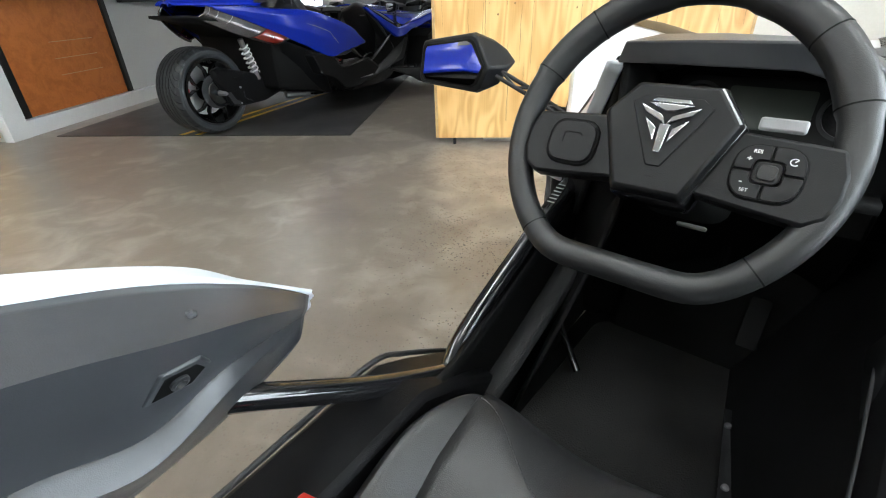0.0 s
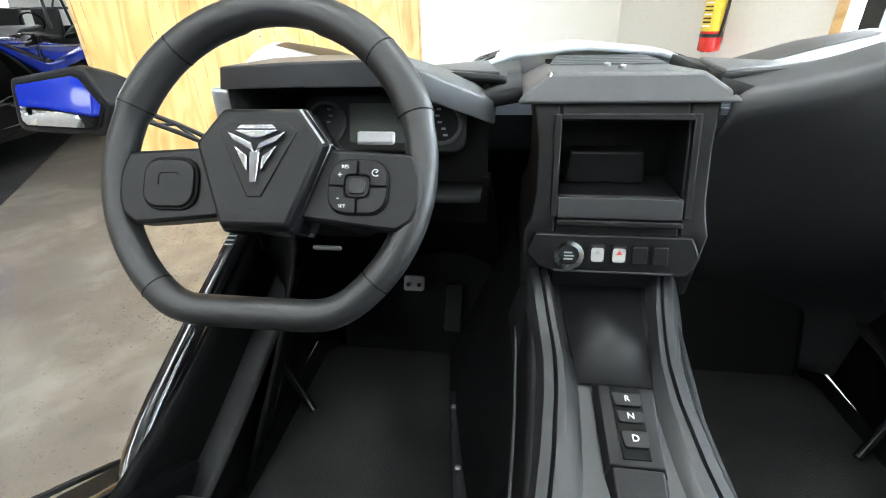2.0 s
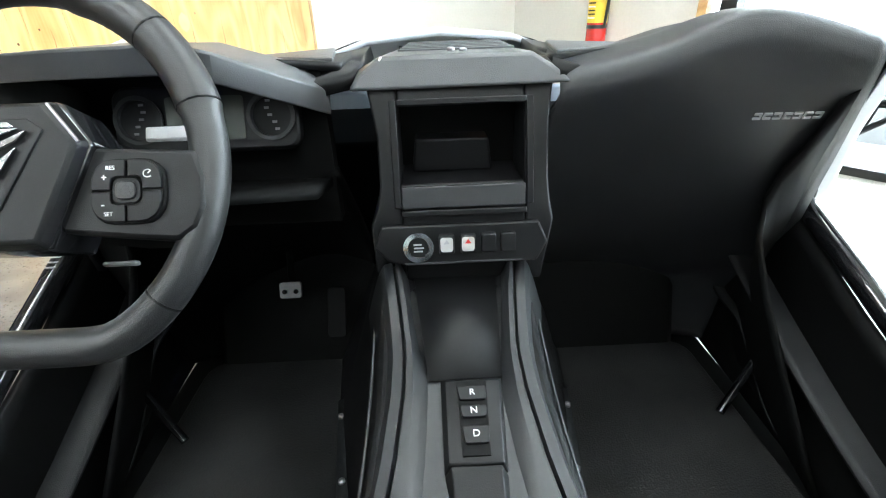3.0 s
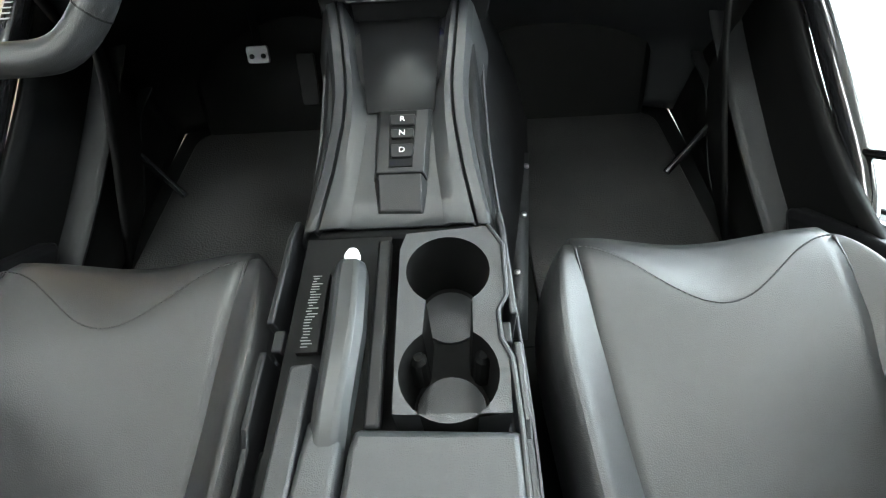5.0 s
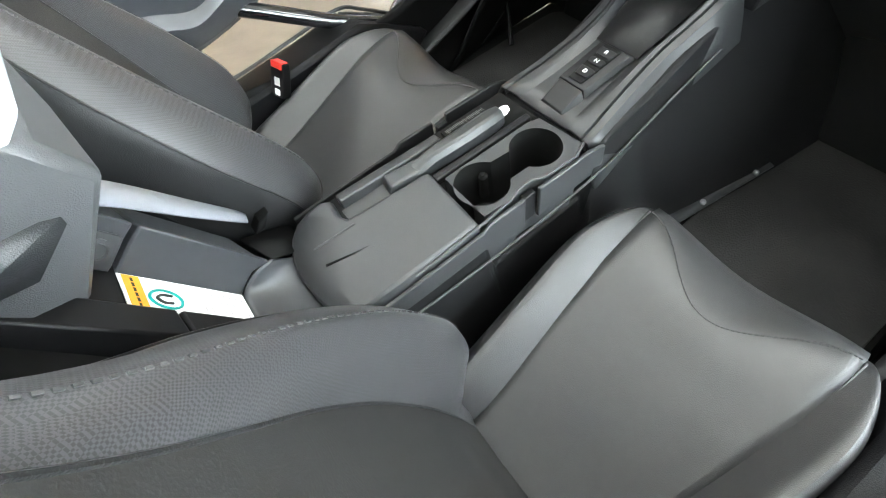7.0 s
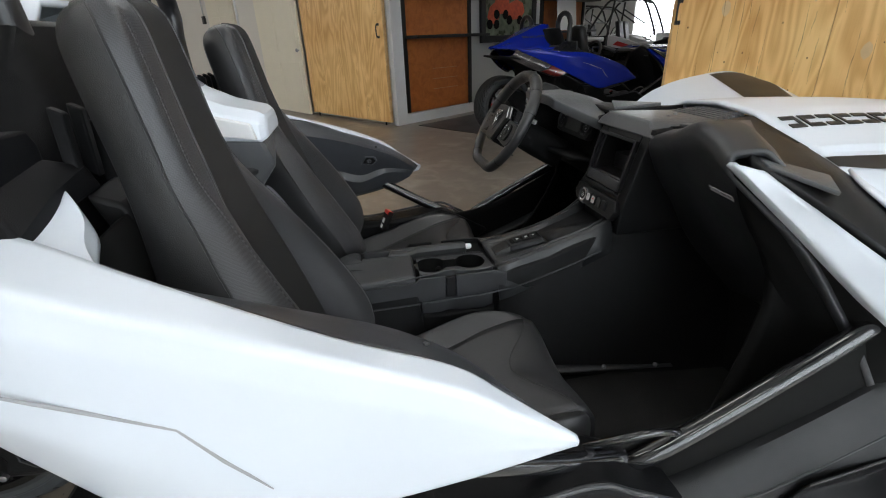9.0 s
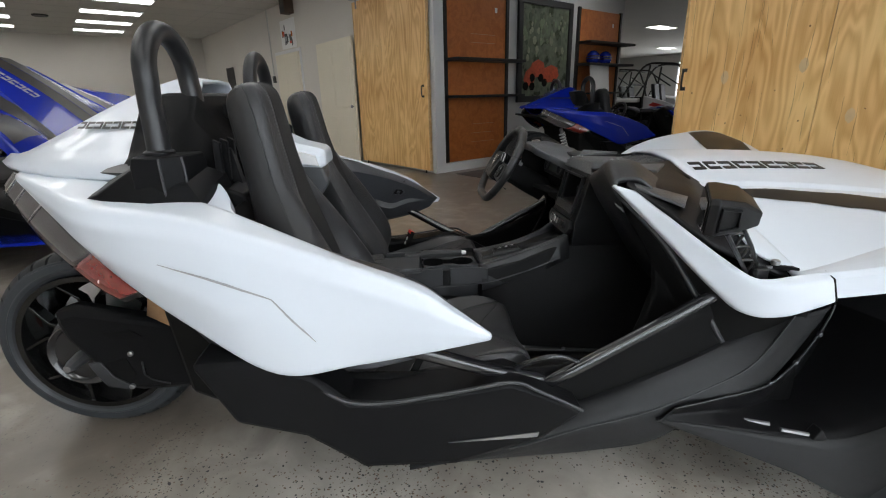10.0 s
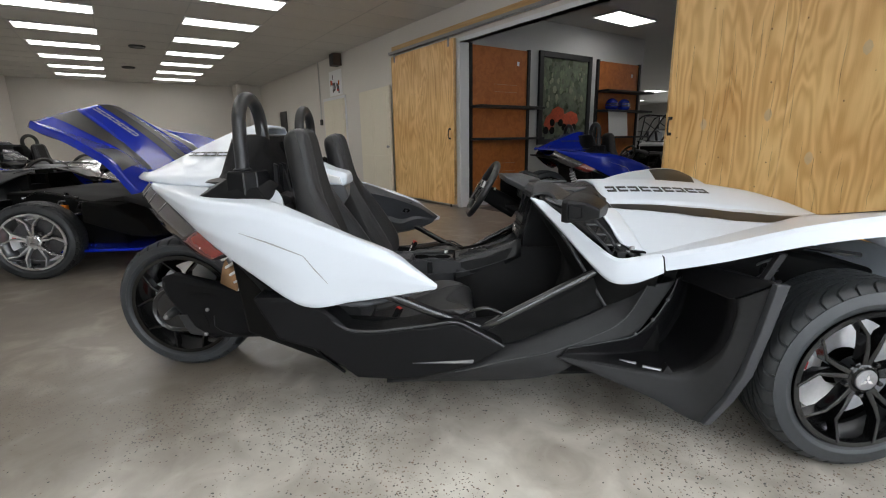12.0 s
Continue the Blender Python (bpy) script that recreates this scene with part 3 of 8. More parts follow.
# storefront
def storefront(name, u, n0, n1, count, z1):
    root = thing(name, "dark-framed storefront window with tall panes", "window", TURN, kind="structure")
    w = (n1 - n0) / count
    for k in range(count + 1):
        v = block(u, u + 0.1, n0 + k * w - 0.03, n0 + k * w + 0.03, 0.05, z1)
        finish("window_frame", *v, SHELF_BLACK, root, smooth=False, bevel=0.004)
    finish("window_sill", *block(u, u + 0.1, n0, n1, 0.0, 0.05), SHELF_BLACK, root, smooth=False)
    for k in range(count):
        g = finish("pane", *block(u + 0.045, u + 0.051, n0 + k * w + 0.03, n0 + (k + 1) * w - 0.03, 0.05, z1), glass, root, smooth=False)
        g.visible_shadow = False
    return root


storefront("window_1", 4.09, -7.05, -1.92, 4, 2.75)
shell("trim_post", block(4.0, 4.06, -1.80, -1.74, 0, CEIL), PLYWOOD_EDGE, "bare wooden post at the storefront corner")
shell("post_dark", block(4.0, 4.09, -1.98, -1.88, 0, CEIL), SHELF_BLACK, "dark metal storefront post")


# ---------------------------------------------------------------- sliding plywood doors
def plywood_door(u0, handle_u, sheets, cracks, label, group):
    root = thing("sliding_door", label, "door", TURN @ pose(u0, -0.075, 0), group)
    w = 2.0 / sheets
    rnd = random.Random(int(u0 * 10) + 7)
    for k in range(sheets):
        d = rnd.uniform(-0.0012, 0.0012)
        v = prism([(k * w + 0.0012, -0.018 + d), (k * w + 0.003, -0.020 + d), ((k + 1) * w - 0.003, -0.020 + d), ((k + 1) * w - 0.0012, -0.018 + d),
                   ((k + 1) * w - 0.0012, 0.0), (k * w + 0.0012, 0.0)], 0.05, 2.66, "z")
        finish("sheet", *v, PLYWOOD, root, smooth=False)
    # drying cracks in the veneer, knots and boat-shaped repair patches
    for k in range(cracks):
        x, z, h = rnd.uniform(0.05, 1.95), rnd.uniform(0.1, 1.9), rnd.uniform(0.12, 0.75)
        n = 9
        v = []
        for i in range(n):
            f = i / (n - 1)
            x += rnd.uniform(-0.004, 0.004)
            wd = rnd.uniform(0.0004, 0.0015) * math.sin(math.pi * (0.06 + 0.88 * f))
            v += [Vector((x - wd, -0.0217, z + h * f)), Vector((x + wd, -0.0217, z + h * f))]
        finish("crack", v, grid_faces(n, 2), VENEER_CRACK, root, smooth=False)
    for k in range(cracks // 2):
        x, z, r = rnd.uniform(0.05, 1.95), rnd.uniform(0.1, 2.6), rnd.uniform(0.003, 0.009)
        finish("knot", *prism([(x + r * 0.7 * math.cos(t), z + r * math.sin(t)) for t in (0, 0.8, 1.6, 2.4, 3.1, 4.0, 4.7, 5.5)], -0.0217, -0.0212, "y"), VENEER_CRACK, root, smooth=False)
    for k in range(cracks // 14):
        x, z = rnd.uniform(0.2, 1.8), rnd.uniform(0.5, 2.2)
        finish("patch", *prism([(x + a * 0.03, z + b * 0.055) for a, b in ((0, -1), (0.7, -0.6), (1, 0), (0.7, 0.6), (0, 1), (-0.7, 0.6), (-1, 0), (-0.7, -0.6))], -0.0216, -0.0212, "y"), VENEER_PATCH, root, smooth=False)
    finish("backing", *block(0.002, 1.998, 0.0, 0.02, 0.052, 2.655), PLYWOOD_EDGE, root, smooth=False)
    finish("edge_batten", *block(-0.018, -0.0005, -0.022, 0.022, 0.05, 2.66), PLYWOOD_EDGE, root, smooth=False, bevel=0.002)
    finish("edge_batten", *block(2.0005, 2.018, -0.022, 0.022, 0.05, 2.66), PLYWOOD_EDGE, root, smooth=False, bevel=0.002)
    h = spline([(handle_u, -0.02, 1.13), (handle_u, -0.05, 1.14), (handle_u, -0.058, 1.21), (handle_u, -0.05, 1.28), (handle_u, -0.02, 1.29)], 12)
    finish("handle", *tube_mesh(h, 0.008, 8), SHELF_BLACK, root, "black metal pull handle")
    for z in (1.12, 1.27):
        finish("handle_plate", *block(handle_u - 0.022, handle_u + 0.022, -0.026, -0.02, z, z + 0.03), SHELF_BLACK, root, smooth=False, bevel=0.003)
    for x in (0.12, 1.88):
        finish("hanger", *block(x - 0.02, x + 0.02, -0.03, -0.02, 2.55, 2.74), STEEL, root, "steel track hanger", smooth=False, bevel=0.002)
        finish("foot", *lathe([(0.0, 0.012), (0.05, 0.012)], 12, "z", (x, 0.0, 0.0)), SHELF_BLACK, root, "black bottom guide")
    return root


VENEER_CRACK = material("dark_veneer_crack", (0.16, 0.075, 0.03), 0.8, var=0.3)
VENEER_PATCH = material("pale_veneer_patch", (0.66, 0.47, 0.25), 0.5, var=0.1, fine=30)
plywood_door(-5.6, 1.9, 2, 12, "closed pine plywood sliding door, smooth, with black handle", "sliding plywood doors")
plywood_door(0.02, 0.03, 2, 60, "cracked pine plywood sliding door hanging on a track", "sliding plywood doors")
rail = thing("door_track", "steel sliding-door track on a pine board", "track", TURN)
finish("board", *block(-5.7, 2.3, -0.035, -0.002, 2.72, 2.86), PLYWOOD_EDGE, rail, smooth=False, bevel=0.003)
finish("rail", *block(-5.7, 2.3, -0.115, -0.04, 2.71, 2.755), STEEL, rail, smooth=False, bevel=0.004)


# ---------------------------------------------------------------- wall pieces of the showroom
def panel_door(u, y, w, h, angle, label):
    root = thing("panel_door", label, "door", TURN @ pose(u, y, 0, 0, 0, angle))
    finish("leaf", *block(0, w, -0.04, 0, 0.01, h), DOOR_PAINT, root, smooth=False, bevel=0.003)
    for i in range(2):
        for z0, z1 in ((0.18, 0.82), (0.98, h * 0.77), (h * 0.81, h - 0.12)):
            x0 = 0.11 + i * (w - 0.11) / 2
            x1 = x0 + (w - 0.33) / 2
            finish("panel", *block(x0, x1, -0.047, -0.040, z0, z1), DOOR_PAINT, root, smooth=False, bevel=0.005)
    finish("knob", *lathe([(-0.10, 0.012), (-0.09, 0.026), (-0.07, 0.028), (-0.06, 0.012), (-0.04, 0.012)], 16, "y", (w - 0.07, 0, 1.0)), STEEL, root, "steel door knob")
    return root


panel_door(-9.45, -0.006, 1.3, 2.13, 0, "closed cream panelled door")
panel_door(-7.2, -0.03, 1.55, 2.16, -3, "cream panelled door leaf standing ajar")
shell("door_frame_trim", join(block(-9.53, -9.46, -0.02, 0, 0, 2.2), block(-8.14, -8.08, -0.02, 0, 0, 2.2), block(-9.53, -8.08, -0.02, 0, 2.14, 2.2)), TRIM_WHITE, "white door frame")
# no opening here: a black slab gives the doorway its darkness
shell("door_2", block(-13.6, -12.9, -0.02, -0.002, 0, 2.1), SHELF_BLACK, "black slab for the unlit doorway at the far end")

poster = thing("poster", "small printed poster on the wall", "poster", TURN @ pose(-9.05, -0.004, 2.23))
finish("sheet", *block(0, 0.8, -0.006, 0, 0, 0.58), PAPER, poster, smooth=False)
rp = random.Random(4)
for k in range(16):
    x, z = rp.uniform(0.06, 0.66), rp.uniform(0.04, 0.4)
    finish("printed_shape", *block(x, x + rp.uniform(0.04, 0.12), -0.0085 - 0.0003 * k, -0.0065, z, z + rp.uniform(0.05, 0.14)),
           rp.choice((STRIPE, RED, GREY, ORANGE, PRINT_GREY)), poster, smooth=False)

speaker = thing("wall_speaker", "small dark wooden wall loudspeaker", "loudspeaker", TURN @ pose(-8.3, -0.02, 2.86))
finish("cabinet", *block(-0.13, 0.13, -0.2, 0, 0, 0.27), material("walnut", (0.06, 0.035, 0.022), 0.5), speaker, smooth=False, bevel=0.006)
finish("grille", *block(-0.115, 0.115, -0.206, -0.2, 0.015, 0.255), SHELF_BLACK, speaker, smooth=False, bevel=0.003)

conduit = thing("conduit", "grey surface conduit with a switch box", "conduit", TURN)
finish("pipe", *tube_mesh([(-9.75, -0.02, 1.68), (-9.75, -0.02, CEIL)], 0.014, 8), WALL_GREY, conduit)
finish("switch_box", *block(-9.80, -9.70, -0.05, 0, 1.55, 1.70), SHELF_BLACK, conduit, smooth=False, bevel=0.004)

# pilaster with a bracket at the far end
shell("pilaster_trim", join(block(-16.5, -15.9, -0.45, 0, 0, CEIL), block(-16.3, -15.6, -0.9, -0.45, CEIL - 0.55, CEIL)), WALL_PAINT, "off-white boxed pilaster at the back corner")


def troffer(u, n, label="lit fluorescent ceiling panel with white frame"):
    root = thing("ceiling_light", label, "light", TURN @ pose(u, n, CEIL - 0.012), "ceiling light panels")
    finish("frame", *join(block(-0.27, 0.27, -0.6, -0.575, -0.01, 0.012), block(-0.27, 0.27, 0.575, 0.6, -0.01, 0.012),
                          block(-0.27, -0.245, -0.575, 0.575, -0.01, 0.012), block(0.245, 0.27, -0.575, 0.575, -0.01, 0.012)), TRIM_WHITE, root, smooth=False)
    finish("diffuser", *block(-0.245, 0.245, -0.575, 0.575, -0.004, 0.008), TROFFER, root, smooth=False)
    return root


first = troffer(-15.05, -2.84)
for k in range(12):
    for n0 in (-2.84, -5.23):
        if k or n0 != -2.84:
            copy_thing(first, TURN @ pose(-15.05 + 1.665 * k, n0, CEIL - 0.012))
for k in range(3):
    copy_thing(first, TURN @ pose(-2.75 + 3.2 * k, 3.05, CEIL - 0.012, 0, 0, 3))
for i in range(5):
    for j in range(4):
        copy_thing(first, TURN @ pose(-13.5 + 3.6 * i, 8 + 3.9 * j, CEIL - 0.012))


def ceiling_vent(u, n):
    root = thing("ceiling_vent", "dark round ceiling vent", "vent", TURN @ pose(u, n, CEIL - 0.02))
    finish("ring", *lathe([(0, 0.13), (-0.012, 0.15), (0.02, 0.16)], 24, "z"), GREY, root)
    finish("grille", *lathe([(-0.004, 0.11), (0.01, 0.11)], 24, "z"), SHELF_BLACK, root)


ceiling_vent(-9.6, -4.0)
ceiling_vent(-12.9, -4.1)


# ---------------------------------------------------------------- back showroom: display wall
def display_panel(n0, w, shelves, label):
    root = thing("wall_shelving", label, "shelf", TURN @ pose(-3.6, n0, 0), "cherry display panels")
    finish("panel", *block(0.0, 0.022, 0.06, w - 0.06, 0.14, 2.6), CHERRY, root, smooth=False)
    finish("upright", *block(0.0, 0.05, 0, 0.06, 0.14, 2.62), SHELF_BLACK, root, smooth=False, bevel=0.003)
    finish("upright", *block(0.0, 0.05, w - 0.06, w, 0.14, 2.62), SHELF_BLACK, root, smooth=False, bevel=0.003)
    for z in shelves:
        finish("shelf", *block(0.022, 0.32, 0.02, w + 0.12, z - 0.02, z + 0.02), SHELF_BLACK, root, smooth=False, bevel=0.004)
    for z in (0.42, 0.56, 0.70, 1.9, 2.02):
        finish("slot", *block(0.0222, 0.0245, w * 0.4, w * 0.78, z - 0.003, z + 0.003), material("pale_slot", (0.5, 0.3, 0.2), 0.5), root, smooth=False)
    finish("price_tag", *block(0.0222, 0.026, w - 0.3, w - 0.25, 2.34, 2.41), PAPER, root, "small white tag", smooth=False)
    return root


display_panel(0.2, 1.36, (1.12, 1.64), "cherry laminate display panel with two black shelves")
display_panel(3.42, 1.45, (1.64, 2.02), "cherry laminate display panel with black shelves")

picture = thing("picture", "large black-framed photo of red vehicles before green trees", "picture", TURN @ pose(-3.58, 1.78, 1.0))
for vf in (block(0, 0.05, 0, 0.1, 0, 1.64), block(0, 0.05, 1.34, 1.44, 0, 1.64), block(0, 0.05, 0.1, 1.34, 0, 0.1), block(0, 0.05, 0.1, 1.34, 1.54, 1.64)):
    finish("frame", *vf, SHELF_BLACK, picture, smooth=False, bevel=0.004)
finish("print", *block(0.0, 0.02, 0.1, 1.34, 0.1, 1.54), material("photo_dark_green", (0.10, 0.12, 0.08), 0.3, var=0.6, fine=14, broad=5), picture, smooth=False)
rp = random.Random(9)
for k in range(60):
    y, z = rp.uniform(0.13, 1.25), 0.72 + rp.uniform(0, 0.72)
    a = rp.uniform(0.02, 0.07)
    tone = rp.choice(((0.16, 0.20, 0.12), (0.05, 0.07, 0.04), (0.26, 0.27, 0.19), (0.10, 0.11, 0.07)))
    me = [(y + a * math.cos(t) * rp.uniform(0.6, 1), z + a * 1.5 * math.sin(t) * rp.uniform(0.6, 1)) for t in (0, 0.9, 1.8, 2.7, 3.6, 4.5, 5.4)]
    finish("printed_foliage", *prism(me, 0.0205, 0.021 + 0.0001 * k, "x"), material("photo_green", tone, 0.35, var=0.3, fine=30), picture, smooth=False)
for y, z, w in ((0.3, 0.5, 0.42), (0.62, 0.42, 0.5), (0.16, 0.36, 0.3)):
    pts = [(y, z), (y + w * 0.2, z + 0.14), (y + w * 0.55, z + 0.2), (y + w * 0.9, z + 0.15), (y + w, z + 0.02), (y + w * 0.8, z - 0.08), (y + w * 0.3, z - 0.1)]
    finish("printed_vehicle", *prism(pts, 0.022, 0.0285 + y * 0.001, "x"), material("photo_red", (0.42, 0.07, 0.03), 0.35, var=0.5, fine=25), picture, smooth=False)
    for q in (0.2, 0.75):
        c = [(y + w * q + 0.07 * math.cos(t * 0.63), z - 0.1 + 0.07 * math.sin(t * 0.63)) for t in range(10)]
        finish("printed_wheel", *prism(c, 0.023, 0.0295 + y * 0.001, "x"), DARK, picture, smooth=False)

shelf_board = thing("display_board", "plain white display board leaning on the shelf", "board", TURN @ pose(-3.30, 3.55, 1.14, 0, -6))
finish("sheet", *block(0, 0.012, 0, 0.62, 0, 0.52), PAPER, shelf_board, smooth=False, bevel=0.002)
ledge = thing("low_shelf", "black low shelf on the display wall", "shelf", TURN @ pose(-3.6, 3.44, 1.10))
finish("board", *block(0.03, 0.36, 0, 1.4, 0, 0.035), SHELF_BLACK, ledge, smooth=False, bevel=0.004)
for k, y in enumerate((3.75, 4.15)):
    helmet = thing("helmet", "small dark blue helmet on the shelf", "helmet", TURN @ pose(-3.42, y, 1.66), "helmets on the shelf")
    finish("helmet_shell", *lathe([(0.0, 0.09), (0.03, 0.12), (0.10, 0.13), (0.17, 0.105), (0.21, 0.06), (0.225, 0.01)], 20, "z"), BLUE, helmet)
    finish("visor", *lathe([(0.07, 0.132), (0.13, 0.124)], 20, "z"), SCREEN, helmet)

# dark mat with yellow lines under the blue car
floor_mat = thing("floor_mat", "dark rubber floor mat under the blue car", "mat", TURN)
finish("sheet", *block(-3.3, -0.72, 0.16, 6.0, 0.001, 0.006), MAT_RUBBER, floor_mat, smooth=False)
for u0 in (-2.20, -2.06):
    finish("yellow_line", *prism([(u0, .18), (u0 + .05, .18), (u0 + .85, 3.0), (u0 + .80, 3.0)], .0065, .0075, "z"), YELLOW, floor_mat, "worn yellow tape line", smooth=False)

# fire extinguisher on the wall by the storefront
ext = thing("fire_extinguisher", "red fire extinguisher with a yellow label hung on the wall", "extinguisher", TURN @ pose(3.96, -1.0, 0.68))
finish("cylinder", *lathe([(0.0, 0.055), (0.012, 0.075), (0.40, 0.075), (0.46, 0.05), (0.48, 0.022), (0.50, 0.02)], 28, "z"), EXT_RED, ext)
finish("label", *lathe([(0.14, 0.0757), (0.36, 0.0757)], 28, "z"), material("yellow_label", (0.75, 0.55, 0.05), 0.4), ext, "yellow paper label with printed bars")
for k in range(7):
    finish("printed_bar", *block(-0.079, -0.0765, -0.03, 0.03, 0.17 + 0.025 * k, 0.18 + 0.025 * k), STRIPE if k % 3 else PAPER, ext, smooth=False)
finish("strap", *lathe([(0.10, 0.0765), (0.125, 0.0765)], 28, "z"), SHELF_BLACK, ext, "black retaining strap")
finish("valve", *block(-0.02, 0.02, -0.06, 0.02, 0.50, 0.56), STEEL, ext, smooth=False, bevel=0.004)
finish("hose", *tube_mesh(spline([(0, -0.04, 0.53), (-0.02, -0.1, 0.48), (-0.02, -0.10, 0.3), (-0.03, -0.09, 0.12)], 14), 0.011, 8), SHELF_BLACK, ext)
finish("bracket", *block(0.06, 0.098, -0.03, 0.03, 0.05, 0.4), STEEL, ext, smooth=False)


# ---------------------------------------------------------------- three-wheeled roadster
def lerp_table(tab, x):
    if x <= tab[0][0]:
        return tab[0][1]
    for (a, p), (b, q) in zip(tab, tab[1:]):
        if x <= b:
            f = (x - a) / (b - a)
            f = f * f * (3 - 2 * f) * 0.5 + f * 0.5
            return p + (q - p) * f
    return tab[-1][1]


# fold lines of the hood: (forward, across, height)
HOOD_LINES = (
    ((2.0, 0, .906), (2.2, 0, .906), (2.45, 0, .892), (2.70, 0, .862), (2.95, 0, .805), (3.2, 0, .690)),
    ((2.0, .130, .895), (2.2, .128, .893), (2.45, .125, .880), (2.70, .12, .850), (2.95, .115, .795), (3.2, .11, .680)),
    ((2.0, .290, .838), (2.2, .305, .836), (2.45, .345, .820), (2.70, .42, .796), (2.95, .45, .742), (3.2, .43, .640)),
    ((2.0, .303, .844), (2.2, .318, .842), (2.45, .358, .826), (2.70, .433, .800), (2.95, .463, .745), (3.2, .443, .642)),
    ((2.0, .318, .834), (2.2, .334, .830), (2.45, .376, .814), (2.70, .452, .794), (2.95, .48, .740), (3.2, .458, .638)),
    ((2.0, .700, .692), (2.2, .700, .737), (2.45, .655, .780), (2.70, .600, .812), (2.95, .59, .790), (3.2, .57, .680)),
    ((2.0, .706, .694), (2.2, .745, .742), (2.45, .780, .808), (2.70, .785, .848), (2.95, .79, .848), (3.2, .76, .730)),
    ((2.0, .712, .694), (2.2, .79, .744), (2.45, .905, .834), (2.70, .965, .878), (2.95, .985, .880), (3.2, .92, .750)),
)


def hood_line(k, y):
    """Across and height of fold line k at a distance forward, on a smooth curve."""
    pts = HOOD_LINES[k]
    for i in range(len(pts) - 1):
        if y <= pts[i + 1][0] or i == len(pts) - 2:
            f = (y - pts[i][0]) / (pts[i + 1][0] - pts[i][0])
            p = [pts[max(i - 1, 0)], pts[i], pts[i + 1], pts[min(i + 2, len(pts) - 1)]]
            return tuple(0.5 * (2 * p[1][c] + (p[2][c] - p[0][c]) * f + (2 * p[0][c] - 5 * p[1][c] + 4 * p[2][c] - p[3][c]) * f * f + (3 * p[1][c] - p[0][c] - 3 * p[2][c] + p[3][c]) * f ** 3) for c in (1, 2))



def hood_z(x, y):
    x = abs(x)
    line = [hood_line(k, y) for k in range(len(HOOD_LINES))]
    for (a, p), (b, q) in zip(line, line[1:]):
        if x <= b:
            return p + (q - p) * (x - a) / (b - a)
    return line[-1][1]


def hood_patch(x_of, y0, y1, ny, nx, lift):
    """A decal that follows the hood between two edges, given as functions of y."""
    rows = []
    for i in range(ny):
        y = y0 + (y1 - y0) * i / (ny - 1)
        a, b = x_of(y)
        rows += [Vector((a + (b - a) * j / (nx - 1), y, hood_z(a + (b - a) * j / (nx - 1), y) + lift)) for j in range(nx)]
    return rows, grid_faces(ny, nx)


def glyph_row(name, count, w, h, gap, lift, place, mat, parent, label):
    """A row of plain block marks, one part each, placed by place(along, up, lift)."""
    for k in range(count):
        x0 = k * (w + gap)
        t, tw = h * 0.30, w * 0.22
        out = []
        for a, b, c, d in ((x0, x0 + w, 0, t), (x0, x0 + w, h - t, h), (x0 + (0 if k % 2 else w - tw), x0 + (tw if k % 2 else w), t, h - t)):
            v = [place(p, q, lift) for p, q in ((a, c), (b, c), (b, d), (a, d))] + [place(p, q, 0) for p, q in ((a, c), (b, c), (b, d), (a, d))]
            out.append((v, [(0, 1, 2, 3), (0, 1, 5, 4), (1, 2, 6, 5), (2, 3, 7, 6), (3, 0, 4, 7)]))
        finish(name, *join(*out), mat, parent, label, smooth=False)


@functools.lru_cache(maxsize=None)
def tyre_mesh(R, r, w, pitches=36):
    """Tyre with swept tread grooves and ribbed sidewalls, axle along x; the mesh columns run along the grooves."""
    prof = [(-.46, r), (-.49, r + .010), (-.5, r + (R - r) * .22), (-.506, r + (R - r) * .25), (-.506, r + (R - r) * .30), (-.5, r + (R - r) * .33), (-.498, r + (R - r) * .58), (-.492, R - .033), (-.484, R - .026)]
    cut = (0.0, .05, .13, .18, .45, .72)
    seg = pitches * len(cut)
    half = (.472, .462, .44, .41, .37, .33, .29, .25, .215, .212, .182, .179, .15, .12, .085, .082, .055, .052, .02)
    ring = [(a, b, 0) for a, b in prof]
    for a in [-q for q in half] + list(half[::-1]):
        q = abs(a)
        rib = .179 < q < .215 or .052 < q < .085
        ring.append((a, R - .020 * max(0.0, (q - .36) / .112) ** 2 - .004 * (q / .42) ** 2 - (.009 if rib and q in (.212, .182, .082, .055) else 0), 1 if q > .085 else 2))
    ring += [(-a, b, 0) for a, b in prof[::-1]]
    v = []
    for a, b, tread in ring:
        q = abs(a)
        lead = 4.2 * max(0.0, 1 - q / .43) ** 1.6 + (0.5 if a > 0 else 0.0)
        for k in range(seg):
            t = 2 * math.pi * (k // len(cut) + cut[k % len(cut)] - (lead if q < .48 else (0.5 if a > 0 else 0.0))) / pitches
            rad = b - (.0085 if tread == 1 and k % len(cut) in (1, 2) else 0.0)
            v.append(Vector((a * w, rad * math.cos(t), rad * math.sin(t))))
    f = grid_faces(len(ring), seg, True)
    n0 = (len(ring) - 1) * seg
    f += [(n0 + k, n0 + (k + 1) % seg, (k + 1) % seg, k) for k in range(seg)]
    return v, f


